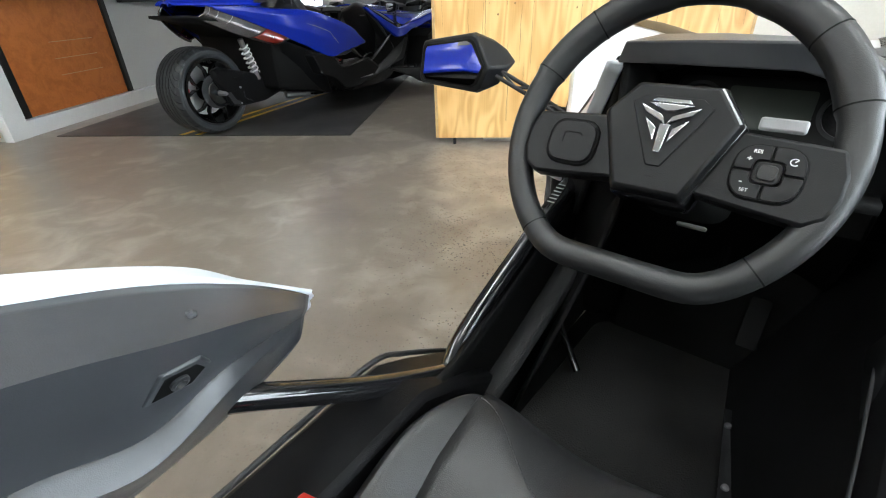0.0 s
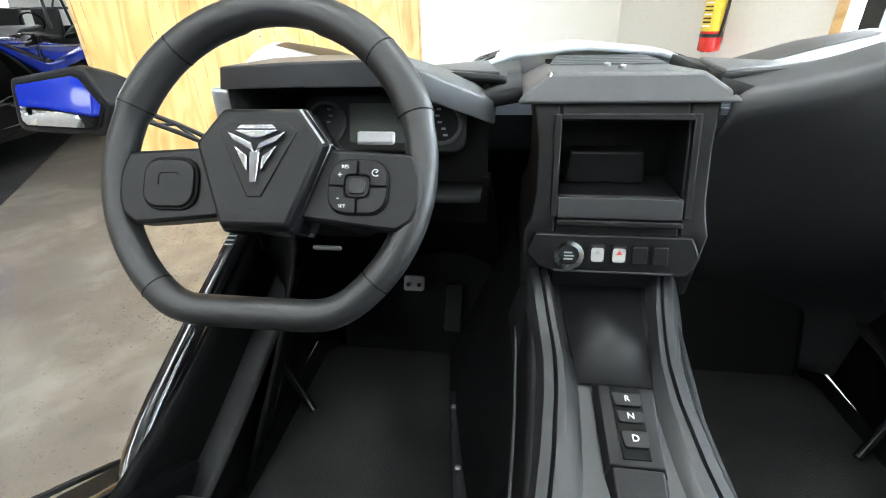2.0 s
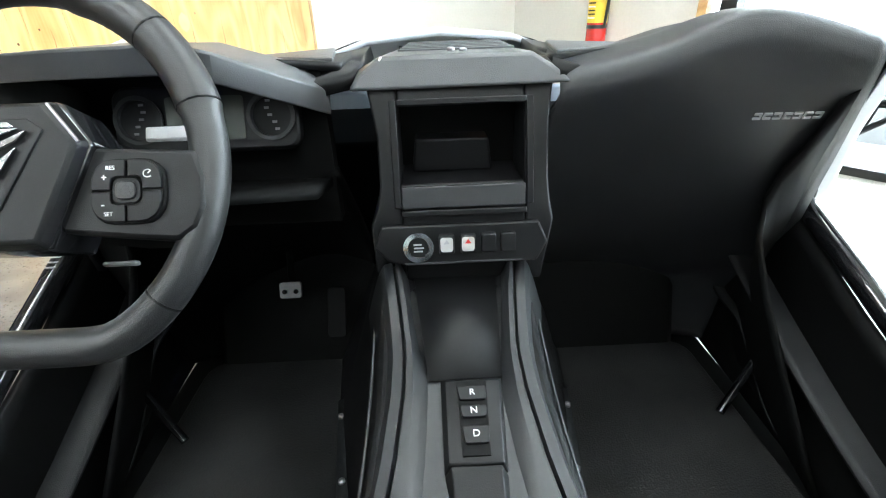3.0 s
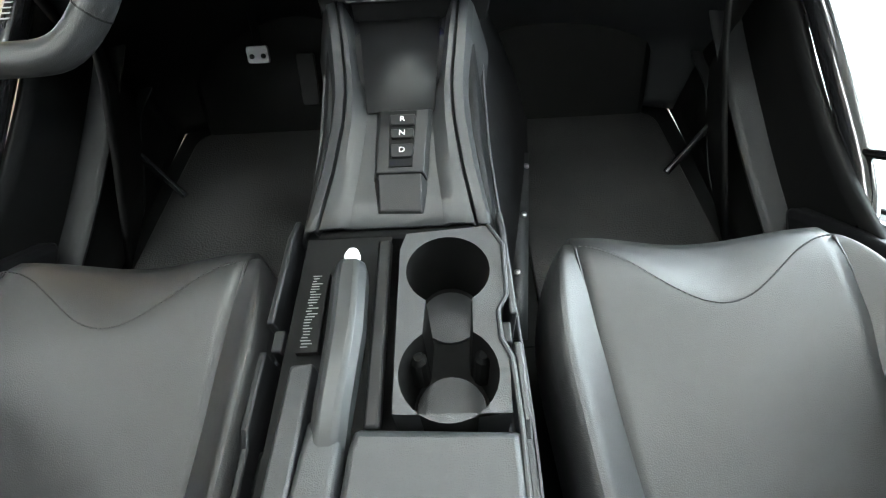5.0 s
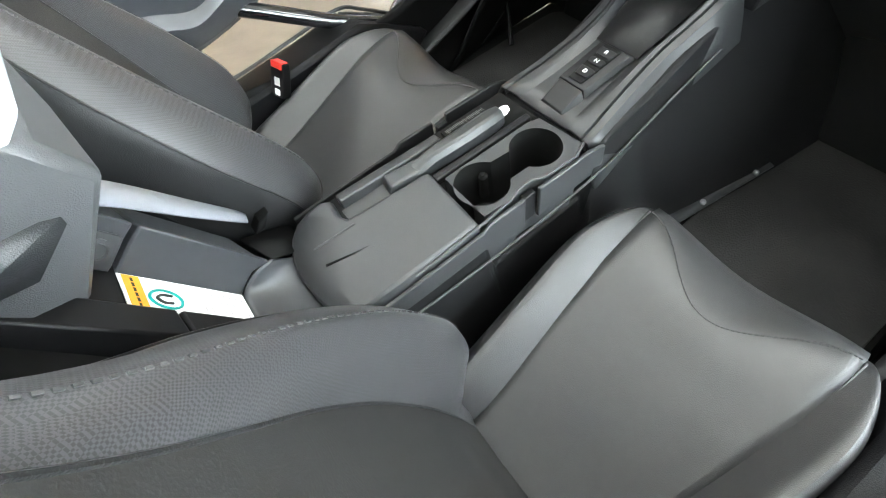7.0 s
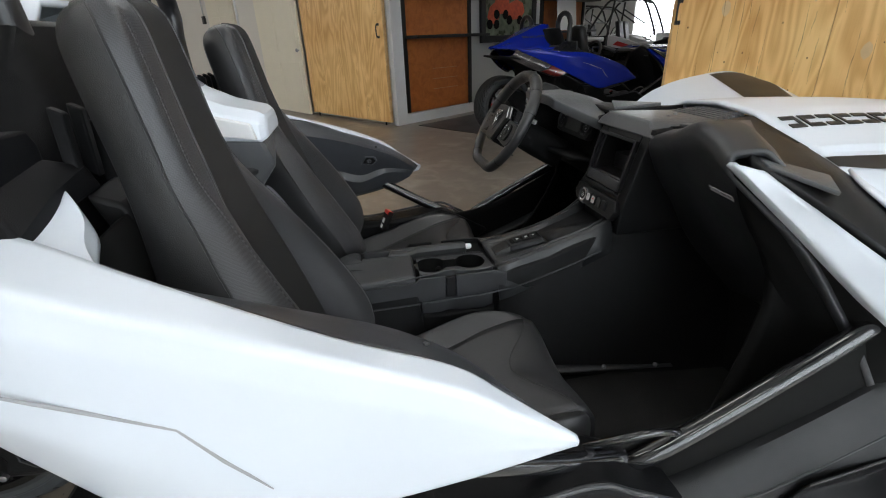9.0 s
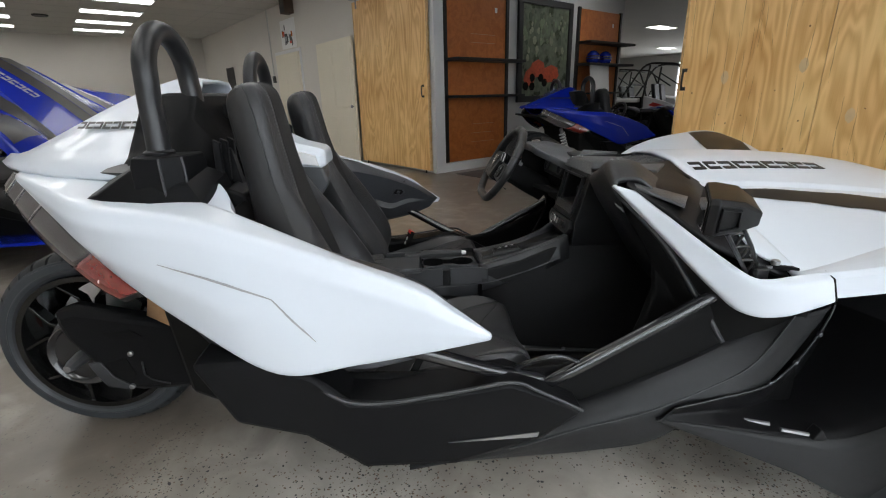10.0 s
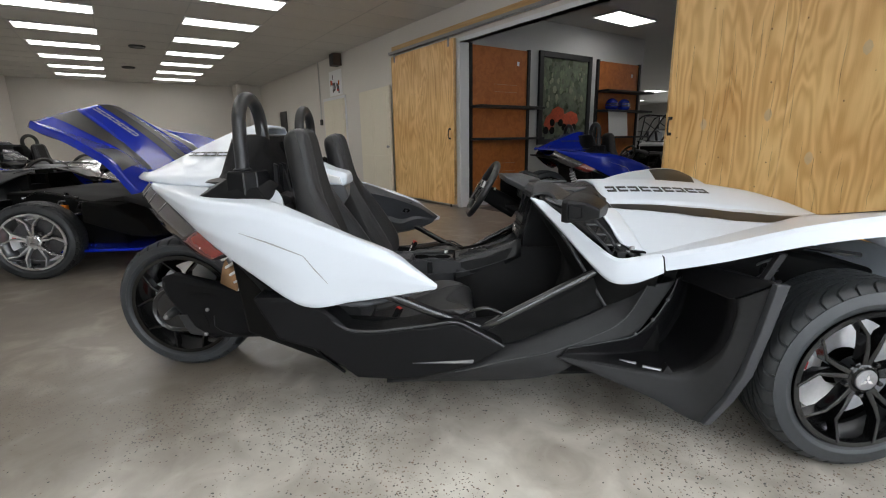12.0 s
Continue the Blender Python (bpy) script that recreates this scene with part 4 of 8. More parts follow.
def wheel(name, root, at, R, r, w, rim_mat, face_mat, s, disc=True, steer=0.0):
    hub = finish(name, *moved(lathe([(-w * .5, r * .62), (-w * .46, r * .97), (w * .44, r * .97), (w * .5, r * .99), (w * .5, r * .92), (w * .3, r * .86), (-w * .3, r * .84)], 56), Matrix()), rim_mat, root)
    hub.matrix_basis = Matrix.Translation(at) @ pose(0, 0, 0, 0, 0, steer) @ Matrix.Diagonal((s, 1, 1, 1))
    tyre = finish("tyre", *tyre_mesh(R, r, w), RUBBER, hub, "black low-profile tyre with swept tread", angle=30)
    # smooth sidewalls, the storefront light put into a lighter rubber colour
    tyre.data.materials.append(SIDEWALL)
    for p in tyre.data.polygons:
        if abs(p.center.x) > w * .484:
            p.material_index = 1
    xf = w * .34
    for k in range(5):
        t = 2 * math.pi * k / 5 + .3

        def q(rad, ang, x):
            return Vector((x, rad * math.cos(t + ang), rad * math.sin(t + ang)))
        for side in (-1, 1):
            secs = []
            for rad, ang, half, x in ((r * .20, .12, .017, xf + .002), (r * .46, .15, .013, xf + .012), (r * .66, .17, .0105, xf + .013), (r * .95, .37, .0095, xf + .026)):
                c = q(rad, ang * side, x)
                tang = Vector((0, -math.sin(t + ang * side), math.cos(t + ang * side)))
                secs.append([c + tang * half * .55 + Vector((.014, 0, 0)), c - tang * half * .55 + Vector((.014, 0, 0)), c - tang * half - Vector((.022, 0, 0)), c + tang * half - Vector((.022, 0, 0))])
            finish("spoke", *loft(secs), face_mat, hub, bevel=.002)
        lug = lathe([(xf + .004, .009), (xf + .02, .008), (xf + .022, .005)], 10, "x", (0, r * .24 * math.cos(t + .63), r * .24 * math.sin(t + .63)))
        finish("lug_nut", *lug, STEEL if face_mat is ALU else RIM_BLACK, hub)
    finish("hub_cap", *lathe([(xf - .03, r * .25), (xf + .01, r * .24), (xf + .016, r * .17), (xf + .022, r * .155), (xf + .024, .001)], 28), face_mat, hub)
    emblem = finish("hub_emblem", *lathe([(xf + .020, .036), (xf + .0262, .035), (xf + .0270, .031), (xf + .0255, .001)], 28), STEEL, hub, "round polished hub emblem")
    for t in (1.571, 3.665, 5.760):
        a, e, c = ((math.cos(t + d) * h, math.sin(t + d) * h) for d, h in ((0.0, .027), (.62, .011), (-.62, .011)))
        finish("ray", *loft([[Vector((xf + .0256, *q)) for q in (a, e, (0, 0), c)], [Vector((xf + .0300, *(.85 * z for z in q))) for q in (a, e, (0, 0), c)]]), CHROME, emblem, smooth=False)
    if disc:
        finish("brake_disc", *lathe([(-.01, r * .30), (-.01, r * .74), (.006, r * .74), (.006, r * .30)], 40, closed=True), DARK_STEEL if face_mat is ALU else BRIGHT_STEEL, hub, "bare steel brake disc")
        secs = [[Vector((x, rr * math.cos(a), rr * math.sin(a))) for x, rr in ((-.03, r * .52), (.03, r * .52), (.03, r * .80), (-.03, r * .80))] for a in (2.75, 2.95, 3.15, 3.35, 3.55)]
        finish("brake_pad", *loft([[Vector((x, rr * math.cos(a), rr * math.sin(a))) for x, rr in ((.028, r * .60), (.036, r * .60), (.036, r * .70), (.028, r * .70))] for a in (2.9, 3.0, 3.1)]), RED, hub, "red brake pad")
        finish("brake_caliper", *loft(secs), CALIPER, hub, "silver brake caliper with red pad", bevel=.003)
    return hub


def seat(root, s):
    """Bucket seat: upright shell with centre inserts, side bolsters and a tall narrow head."""
    cx = .375 if s > 0 else -.368
    ob = finish("seat", *prism([(1.02, .24), (1.38, .24), (1.40, .33), (1.02, .28)], cx - .17, cx + .17), DARK, root, "charcoal vinyl bucket seat with tall headrest", bevel=.01)

    def tr(x, y, z):
        return Vector((cx + x, y, z))

    # centre of the cushion: flat and sloping back, cut in a shallow V at the front
    def fy(f):
        return 1.415 - .082 * (0.5 + 0.5 * math.cos(math.pi * f))

    def hw(y):
        return lerp_table(((.96, .115), (1.05, .124), (1.2, .145), (1.3, .154), (1.415, .160)), y)

    def zc(y, f):
        slope = ((.90, .316), (.96, .325), (1.05, .338), (1.2, .382), (1.3, .417), (1.36, .434), (1.42, .438), (1.50, .442))
        return sum(lerp_table(slope, y + k * .012) for k in range(-5, 6)) / 11 - .010 * (1 - f * f) * lerp_table(((1.05, 1), (1.4, .2)), y) - .30 * max(0, min(y, 1.41) - fy(f))
    fs = [-1 + k / 8 for k in range(17)]
    v = []
    nose = ((1.405, -.001), (1.420, -.004), (1.434, -.012), (1.443, -.026), (1.446, -.05), (1.446, -.09), (1.435, -.14))
    for i in range(40 + len(nose)):
        for g in fs:
            y, dz = (.95 + .44 * i / 39, 0) if i < 40 else nose[i - 40]
            v.append(tr(hw(min(y, 1.415)) * g, y, zc(y, g) + dz))
    finish("cushion", v, grid_faces(40 + len(nose), 17), VINYL, ob, solid=.016, angle=70)
    v = [tr(.157 * g, fy(g), zc(fy(g), g) + .0084) for g in [-1 + 2 * k / 56 for k in range(57)]]
    st = [tube_mesh([p, p.lerp(q, .6)], .0011, 5) for p, q in zip(v, v[1:])]
    finish("stitching", *join(*st), STITCH, ob)
    # side bolsters of the cushion
    for e in (-1, 1):
        secs = []
        for y, w0, zs, wr, zr, w1 in ((.95, .113, .325, .160, .378, .190), (1.05, .122, .340, .172, .396, .199), (1.2, .143, .384, .190, .436, .214), (1.29, .151, .414, .200, .460, .222), (1.35, .156, .430, .194, .462, .215), (1.41, .158, .438, .182, .450, .196), (1.44, .158, .425, .166, .428, .172), (1.446, .156, .37, .162, .372, .166)):
            prof = [(w0 - .014, zs - .04), (w0 - .012, zs - .002), (w0 - .003, zs + .005), ((w0 * .35 + wr * .65), zs + (zr - zs) * .75), (wr, zr), (w1 - .006, zr - .018), (w1, zr - .06), (w1 - .006, .285), (w0 + .01, .28)]
            secs.append([tr(e * a, y, b) for a, b in prof])
        finish("bolster", *loft(secs), VINYL, ob, sub=2)
        seam = [tr(e * (w + .001), y, z + .003) for y, w, z in ((.97, .116, .330), (1.05, .124, .341), (1.2, .145, .386), (1.3, .154, .418), (1.36, .158, .434), (1.415, .160, .4405))]
        finish("piping", *tube_mesh(spline(seam, 24), .0020, 6), VINYL_BLACK, ob)

    # backrest leans back; a is the height along it
    lean = radians(16 if s > 0 else 18.3)
    base = Vector((cx, 1.005, .335))

    def bk(x, a, d):
        return base + Vector((x, -a * math.sin(lean) + d * math.cos(lean), a * math.cos(lean) + d * math.sin(lean)))
    # height, then half width and depth of: centre panel edge, bolster crest, outer seam, back shell
    table = ((-.05, .100, -.006, .140, -.002, .165, -.030, .160, -.11), (.045, .112, .0, .158, .012, .190, -.012, .180, -.125), (.080, .118, .001, .162, .046, .202, .006, .188, -.13),
             (.112, .122, .001, .167, .074, .220, .022, .195, -.132), (.155, .125, .002, .173, .088, .233, .034, .200, -.135), (.21, .126, .002, .176, .090, .238, .036, .202, -.138), (.31, .122, .002, .172, .072, .230, .018, .198, -.136),
             (.41, .108, .002, .155, .048, .206, .0, .182, -.13), (.49, .090, .002, .132, .028, .176, -.014, .158, -.122), (.56, .074, .003, .108, .010, .142, -.024, .130, -.113), (.62, .064, .006, .094, -.002, .122, -.030, .114, -.104),
             (.68, .058, .010, .086, .001, .113, -.024, .106, -.095), (.75, .056, .018, .082, .010, .108, -.016, .100, -.086), (.81, .052, .024, .076, .015, .100, -.012, .092, -.078), (.838, .048, .022, .068, .012, .088, -.014, .080, -.072),
             (.856, .038, .010, .054, .002, .070, -.020, .062, -.062), (.866, .022, -.012, .032, -.016, .042, -.028, .036, -.048))
    rings = []
    for a, wi, di, wc, dc, wo, do, wb, b in table:
        half = [(0, di - .004), (wi * .5, di - .003), (wi, di), ((wi + wc) / 2 - .004, di * .42 + dc * .58 + .003), (wc - .008, dc), (wc + .004, dc), ((wc + wo) / 2 + .004, (dc + do) / 2 + .007), (wo, do),
                (wo + .003, do - .018), ((wo + wb) / 2 + .002, (do + b) / 2), (wb, b * .88), (wb * .8, b), (0, b * 1.04)]
        rings.append([bk(e * x, a, d) for e, line in ((1, half), (-1, half[-2:0:-1])) for x, d in line])
    nr, nc = 72, len(rings[0])
    cols = [spline([r[k] for r in rings], nr) for k in range(nc)]
    v = [cols[k][i] for i in range(nr) for k in range(nc)]
    centre, facing, outer = [], ([], []), []
    for i in range(nr - 1):
        for k in range(nc):
            q = (i * nc + k, i * nc + (k + 1) % nc, (i + 1) * nc + (k + 1) % nc, (i + 1) * nc + k)
            if k < 2 or k >= nc - 2:
                centre.append(q)
            elif k < 7:
                facing[0].append(q)
            elif k >= nc - 7:
                facing[1].append(q)
            else:
                outer.append(q)
    outer.append(tuple((nr - 1) * nc + k for k in range(nc)))
    finish("backrest", v, outer, VINYL_BLACK, ob, "black vinyl seat shell", angle=60)
    finish("back_insert", v, centre, SUEDE, ob, "dark suede-grain centre panel", angle=70)
    for f in facing:
        finish("back_bolster", v, f, CARBON, ob, "woven-grain side bolster", angle=70)
    for k in (2, 7, nc - 7, nc - 2):
        finish("piping", *tube_mesh(cols[k][4:], .0019, 6), VINYL_BLACK, ob)
    for k in (5, nc - 5):
        pts = [p for i in range(9, 60) for p in (cols[k][i], cols[k][i].lerp(cols[k][i + 1], .5))]
        st = [tube_mesh([p, p.lerp(q, .55)], .0013, 5) for p, q in zip(pts, pts[1:])]
        finish("stitching", *join(*st), STITCH, ob)
    return ob


def steering_wheel(root):
    m = frame_of(Vector((-.376, 1.550, .824)), (1, 0, 0), (0, -.86, .51))
    pts = []
    for k in range(96):
        t = 2 * math.pi * k / 96
        x, y = .168 * math.cos(t), .172 * math.sin(t)
        if y < -.150:
            y = -.150
        pts.append(Vector((x - .010, y, 0)))
    for _ in range(5):
        pts = [(pts[k - 1] + pts[k] * 2 + pts[(k + 1) % 96]) / 4 for k in range(96)]
    radii = []
    for p in pts:
        ang = math.degrees(math.atan2(p.y, p.x))
        radii.append(.0165 + (.0025 if 20 < ang < 75 or 105 < ang < 160 else 0))
    ob = finish("steering_wheel", *moved(tube_mesh(pts, radii, 16, True), m), material("wheel_leather", (.013, .013, .0135), .42, bump=.14, bump_scale=900), root, "black flat-bottomed steering wheel with leather rim")
    for e in (-1, 1):
        for x, y in ((.152, .057), (.112, .117), (.115, -.118)):
            # leather joint rings
            k = min(range(96), key=lambda i: (pts[i] - Vector((e * x, y, 0))).length)
            d = (pts[(k + 1) % 96] - pts[k - 1]).normalized() * .0008
            finish("seam", *moved(tube_mesh([pts[k] - d, pts[k] + d], radii[k] + .0004, 16), m), DARK, ob)
        sp = [(e * .05, .018), (e * .152, .012), (e * .160, -.012), (e * .160, -.036), (e * .153, -.054), (e * .138, -.064), (e * .112, -.062), (e * .04, -.054)]
        finish("spoke", *moved(prism(sp, -.012, .018, "z"), m), PLASTIC, ob, bevel=.004)
        px, py = e * .099, -.022
        pad = finish("button_pad", *moved(prism([(px + a, py + b) for a, b in rounded(.061, .055, .019)], .017, .0212, "z"), m), DARK, ob, "black thumb button pad", bevel=.0012)
        if e > 0:
            # four rocker quarters round a square centre button
            for qx in (-1, 1):
                for qy in (-1, 1):
                    arc = [(.0284 - .0168 * (1 - math.cos(t)), .0256 - .0168 * (1 - math.sin(t))) for t in (0, .4, .8, 1.2, 1.571)]
                    quad = [(.0130, .0011), (.0284, .0011), *arc, (.0011, .0256), (.0011, .0120), (.0080, .0120), (.0118, .0105), (.0130, .0070)]
                    quad = [(px + qx * a, py + qy * b) for a, b in quad]
                    finish("rocker", *moved(prism(quad if qx * qy > 0 else quad[::-1], .0205, .0242, "z"), m), PLASTIC, pad, bevel=.0007)
            finish("button_ring", *moved(prism([(px + a, py + b) for a, b in rounded(.0225, .0205, .006)], .0205, .0236, "z"), m), PLASTIC, pad, bevel=.0006)
            finish("button", *moved(prism([(px + a, py + b) for a, b in rounded(.0165, .0150, .0045)], .0232, .0256, "z"), m), VINYL_BLACK, pad, bevel=.0009)
            for text, x, y, size in (("RES", .0865, -.0030, .0048), ("SET", .0850, -.0412, .0048), ("+", .0815, -.0110, .009), ("-", .0805, -.0330, .010)):
                lettering("lettering", text, size, m @ Matrix.Translation((x, y, .0244)), PRINT, pad, "white printed " + {"+": "plus", "-": "minus"}.get(text, text))
            ring = [(.117 + .0036 * math.cos(t * .5), -.0085 + .0032 * math.sin(t * .5), .0246) for t in range(2, 12)]
            finish("symbol", *moved(tube_mesh(ring, .0005, 5), m), PRINT, pad)
            finish("symbol", *moved(tube_mesh([(.117, -.0085, .0246), (.1195, -.006, .0246)], .0005, 5), m), PRINT, pad)
        else:
            finish("button", *moved(prism([(px + a, py + b) for a, b in rounded(.0545, .0485, .016)], .0205, .0242, "z"), m), PLASTIC, pad, bevel=.0012)
            notch = [(px - .011, py - .002), (px - .011, py + .008), (px - .0085, py + .0105), (px + .0085, py + .0105), (px + .011, py + .008)]
            finish("notch", *moved(tube_mesh([(x, y, .0242) for x, y in notch], .0007, 5), m), DARK, pad)
    hub = [(-.068, .018), (-.041, .053), (.041, .053), (.068, .018), (.036, -.066), (-.036, -.066)]
    cap = finish("hub_cover", *moved(loft([[Vector((x * 1.02, y * 1.02, -.03)) for x, y in hub], [Vector((x * 1.02, y * 1.02, .024)) for x, y in hub], [Vector((x * .95, y * .95, .033)) for x, y in hub]]), m), PLASTIC, ob, "black hexagonal hub cover", bevel=.003)
    finish("gloss_surround", *moved(loft([[Vector((x * 1.055, y * 1.055, -.028)) for x, y in hub], [Vector((x * 1.055, y * 1.055, .018)) for x, y in hub], [Vector((x * 1.022, y * 1.022, .0235)) for x, y in hub]]), m), GLOSS_BLACK, cap, "gloss black surround", bevel=.002)
    finish("slot_mark", *moved(block(-.004, .004, -.048, -.0468, .0328, .0334), m), DARK, cap)
    finish("hub_plate", *moved(prism([(x * .61, y * .61 + .004) for x, y in ((-.066, .04), (-.045, .055), (.045, .055), (.066, .04), (.012, -.066), (-.012, -.066))], .0325, .0345, "z"), m), PLASTIC, cap, bevel=.001)
    for pts2 in ([(-.026, .022), (-.004, .012), (.0, .002), (-.004, .006), (-.02, .014)], [(.026, .022), (.004, .012), (.0, .002), (.004, .006), (.02, .014)],
                 [(-.0045, .004), (.0045, .004), (.003, -.024), (-.003, -.024)], [(-.018, .0245), (.018, .0245), (.014, .0285), (-.014, .0285)],
                 [(-.019, .009), (-.007, .0), (-.006, -.014)], [(.019, .009), (.007, .0), (.006, -.014)], [(-.02, .0235), (.02, .0235), (.004, .0165), (-.004, .0165)]):
        finish("emblem", *moved(prism([(x * 1.14, y * 1.08 + .003) for x, y in pts2], .0345, .0385, "z"), m), CHROME, cap, "chrome shield emblem", bevel=.0008)
    finish("hub_trim", *moved(tube_mesh([(.040, .0505, .030), (.0655, .018, .030)], .0016, 8), m), STEEL, cap, "bright edge trim")
    # column, stalk and paddles
    finish("column", *moved(loft([[Vector((a * .05, b * .045, -.03)) for a, b in rounded(2, 2, .5)], [Vector((a * .055, b * .05, -.12)) for a, b in rounded(2, 2, .5)], [Vector((a * .06, b * .05, -.22)) for a, b in rounded(2, 2, .5)]]), m), DARK, ob)
    finish("stalk", *moved(block(.072, .116, .040, .055, -.05, -.044), m), material("pale_grey_lever", (.30, .30, .305), .4), ob, "pale grey column lever", bevel=.003)
    finish("tilt_lever", *moved(block(.026, .058, -.080, -.075, -.06, -.05), m), material("grey_lever", (.10, .10, .10), .4), ob, "grey tilt lever", bevel=.002)
    return ob


def quarter_panel(root, s, paint):
    rows = [
        [(.18, .01, .948), (.33, .19, .944), (.44, .39, .934), (.575, .655, .902), (.640, .80, .862), (.686, 1.0, .780), (.700, 1.14, .724), (.712, 1.205, .677), (.735, 1.292, .613)],
        [(.290, .068, .942), (.452, .25, .922), (.582, .42, .903), (.668, .655, .888), (.704, .80, .852), (.732, 1.0, .785), (.742, 1.14, .724), (.739, 1.21, .672), (.738, 1.297, .610)],
        [(.294, .070, .937), (.462, .25, .897), (.600, .42, .868), (.686, .655, .852), (.718, .80, .812), (.742, 1.0, .742), (.748, 1.14, .690), (.745, 1.21, .648), (.740, 1.299, .607)],
        [(.297, .072, .934), (.455, .25, .866), (.590, .42, .802), (.686, .64, .735), (.724, .805, .670), (.742, 1.0, .648), (.748, 1.14, .632), (.746, 1.21, .622), (.740, 1.298, .604)],
        [(.299, .074, .930), (.430, .25, .838), (.552, .425, .738), (.646, .62, .630), (.712, .815, .533), (.734, 1.0, .556), (.740, 1.14, .577), (.740, 1.21, .588), (.737, 1.292, .600)],
        [(.285, .080, .928), (.410, .26, .836), (.528, .435, .736), (.618, .63, .630), (.680, .815, .537), (.702, 1.0, .558), (.712, 1.14, .579), (.715, 1.21, .590), (.730, 1.285, .600)],
    ]
    ob = finish("quarter_panel", *flip(facet(rows, 65, 9, 1), s), paint, root, "glossy painted rear quarter panel", solid=.010, angle=50)
    # upturned lip that closes the panel towards the seat
    back = [(.435, .605, .912), (.484, .640, .912), (.535, .645, .902), (.578, .650, .893), (.650, .655, .888)]
    front = [(.450, .645, .926), (.488, .676, .926), (.530, .706, .904), (.585, .728, .884), (.664, .785, .862)]
    low = [(.450, .640, .900), (.486, .680, .900), (.526, .712, .874), (.580, .731, .855), (.656, .781, .838)]
    finish("prong", *flip(facet([back, front, low], 21, 4, 0), s), paint, ob, solid=.004, angle=24)
    # pressed crease, its shading put in as a grey line
    crease = [(.694, .60, .800), (.712, .70, .770), (.728, .832, .722), (.736, .872, .672), (.742, .916, .622)]
    finish("crease", *flip(tube_mesh(crease, [.0008, .0026, .0034, .003, .0008], 6), s), PRINT_GREY, ob, "shallow pressed crease line")
    # charcoal inner liner towards the cockpit
    rows = [
        [(.570, .72, .858), (.650, .85, .838), (.684, 1.0, .776), (.695, 1.10, .738), (.708, 1.20, .682), (.733, 1.285, .614)],
        [(.552, .72, .818), (.582, .85, .797), (.604, .99, .760), (.616, 1.09, .724), (.650, 1.18, .680), (.724, 1.274, .606)],
        [(.585, .72, .690), (.632, .85, .660), (.658, .96, .640), (.662, 1.05, .612), (.670, 1.14, .632), (.720, 1.266, .600)],
        [(.580, .72, .668), (.620, .85, .636), (.642, .965, .612), (.646, 1.045, .590), (.664, 1.15, .614), (.716, 1.260, .594)],
        [(.615, .72, .560), (.672, .85, .533), (.698, 1.0, .520), (.700, 1.07, .528), (.702, 1.156, .547), (.704, 1.246, .578)],
    ]
    lin = finish("inner_liner", *flip(facet(rows, 41, 6, 0), s), LINER_GREY, ob, "charcoal plastic inner fender liner", solid=.01, angle=50)
    nrm = Vector((-.90 * s, .05, -.43))
    pk = frame_of(Vector((.632 * s, 1.086, .676)), (0, 1, -.20), nrm) @ Matrix.Scale(.58, 4)
    plate = [(-.052, -.030), (-.030, .034), (.034, .034), (.056, .004), (.030, -.034)]
    finish("pocket", *moved(loft([[Vector((x, y, -.006)) for x, y in plate], [Vector((x, y, .004)) for x, y in plate], [Vector((x * .84, y * .82, .006)) for x, y in plate]]), pk), LINER_GREY, lin, "raised rim of the bolt pocket", bevel=.002)
    finish("pocket_floor", *moved(prism([(x * .76, y * .72) for x, y in plate], .004, .0068, "z"), pk), DARK, lin)
    finish("bolt", *moved(lathe([(.004, .015), (.012, .015), (.014, .010), (.012, .007), (.009, .003)], 16, "z"), pk), GREY, lin, "dull steel torx bolt")
    finish("bolt", *moved(lathe([(.0, .005), (.004, .005), (.006, .002)], 10, "z"), frame_of(Vector((.644 * s, 1.118, .722)), (0, 1, 0), (-.5 * s, 0, .86))), GREY, lin)
    # tail light along the rear lower edge
    rows = [[(.255, .040, .945), (.425, .245, .834), (.548, .42, .735), (.590, .50, .690)],
            [(.265, .010, .905), (.415, .195, .796), (.525, .360, .706), (.568, .450, .672)],
            [(.215, -.030, .872), (.350, .140, .766), (.455, .300, .690), (.510, .400, .662)]]
    v, f = surf(rows, 13, 41)
    finish("tail_light_clear", *flip((v, [q for q in f if q[0] % 41 < 21]), s), SMOKE_LENS, ob, "clear ribbed upper tail lens", solid=.016)
    finish("tail_light_red", *flip((v, [q for q in f if 21 <= q[0] % 41 < 36 and q[0] // 41 < 10]), s), RED_LENS, ob, "red tail lens", solid=.016)
    finish("lens_surround", *flip((v, [q for q in f if q[0] % 41 >= 36 or (q[0] % 41 >= 21 and q[0] // 41 >= 10)]), s), PLASTIC, ob, solid=.016)
    for k in (2, 5, 9):
        r = [v[i * 41 + k] + Vector((.010, -.003, .002)) for i in range(9)]
        finish("lens_rib", *flip(tube_mesh(r, .0016, 5), s), CHROME, ob)
    finish("reflector_bolt", *flip(lathe([(-.004, .006), (.012, .006)], 10, "x", (.530, .375, .712)), s), PRINT, ob)
    return ob


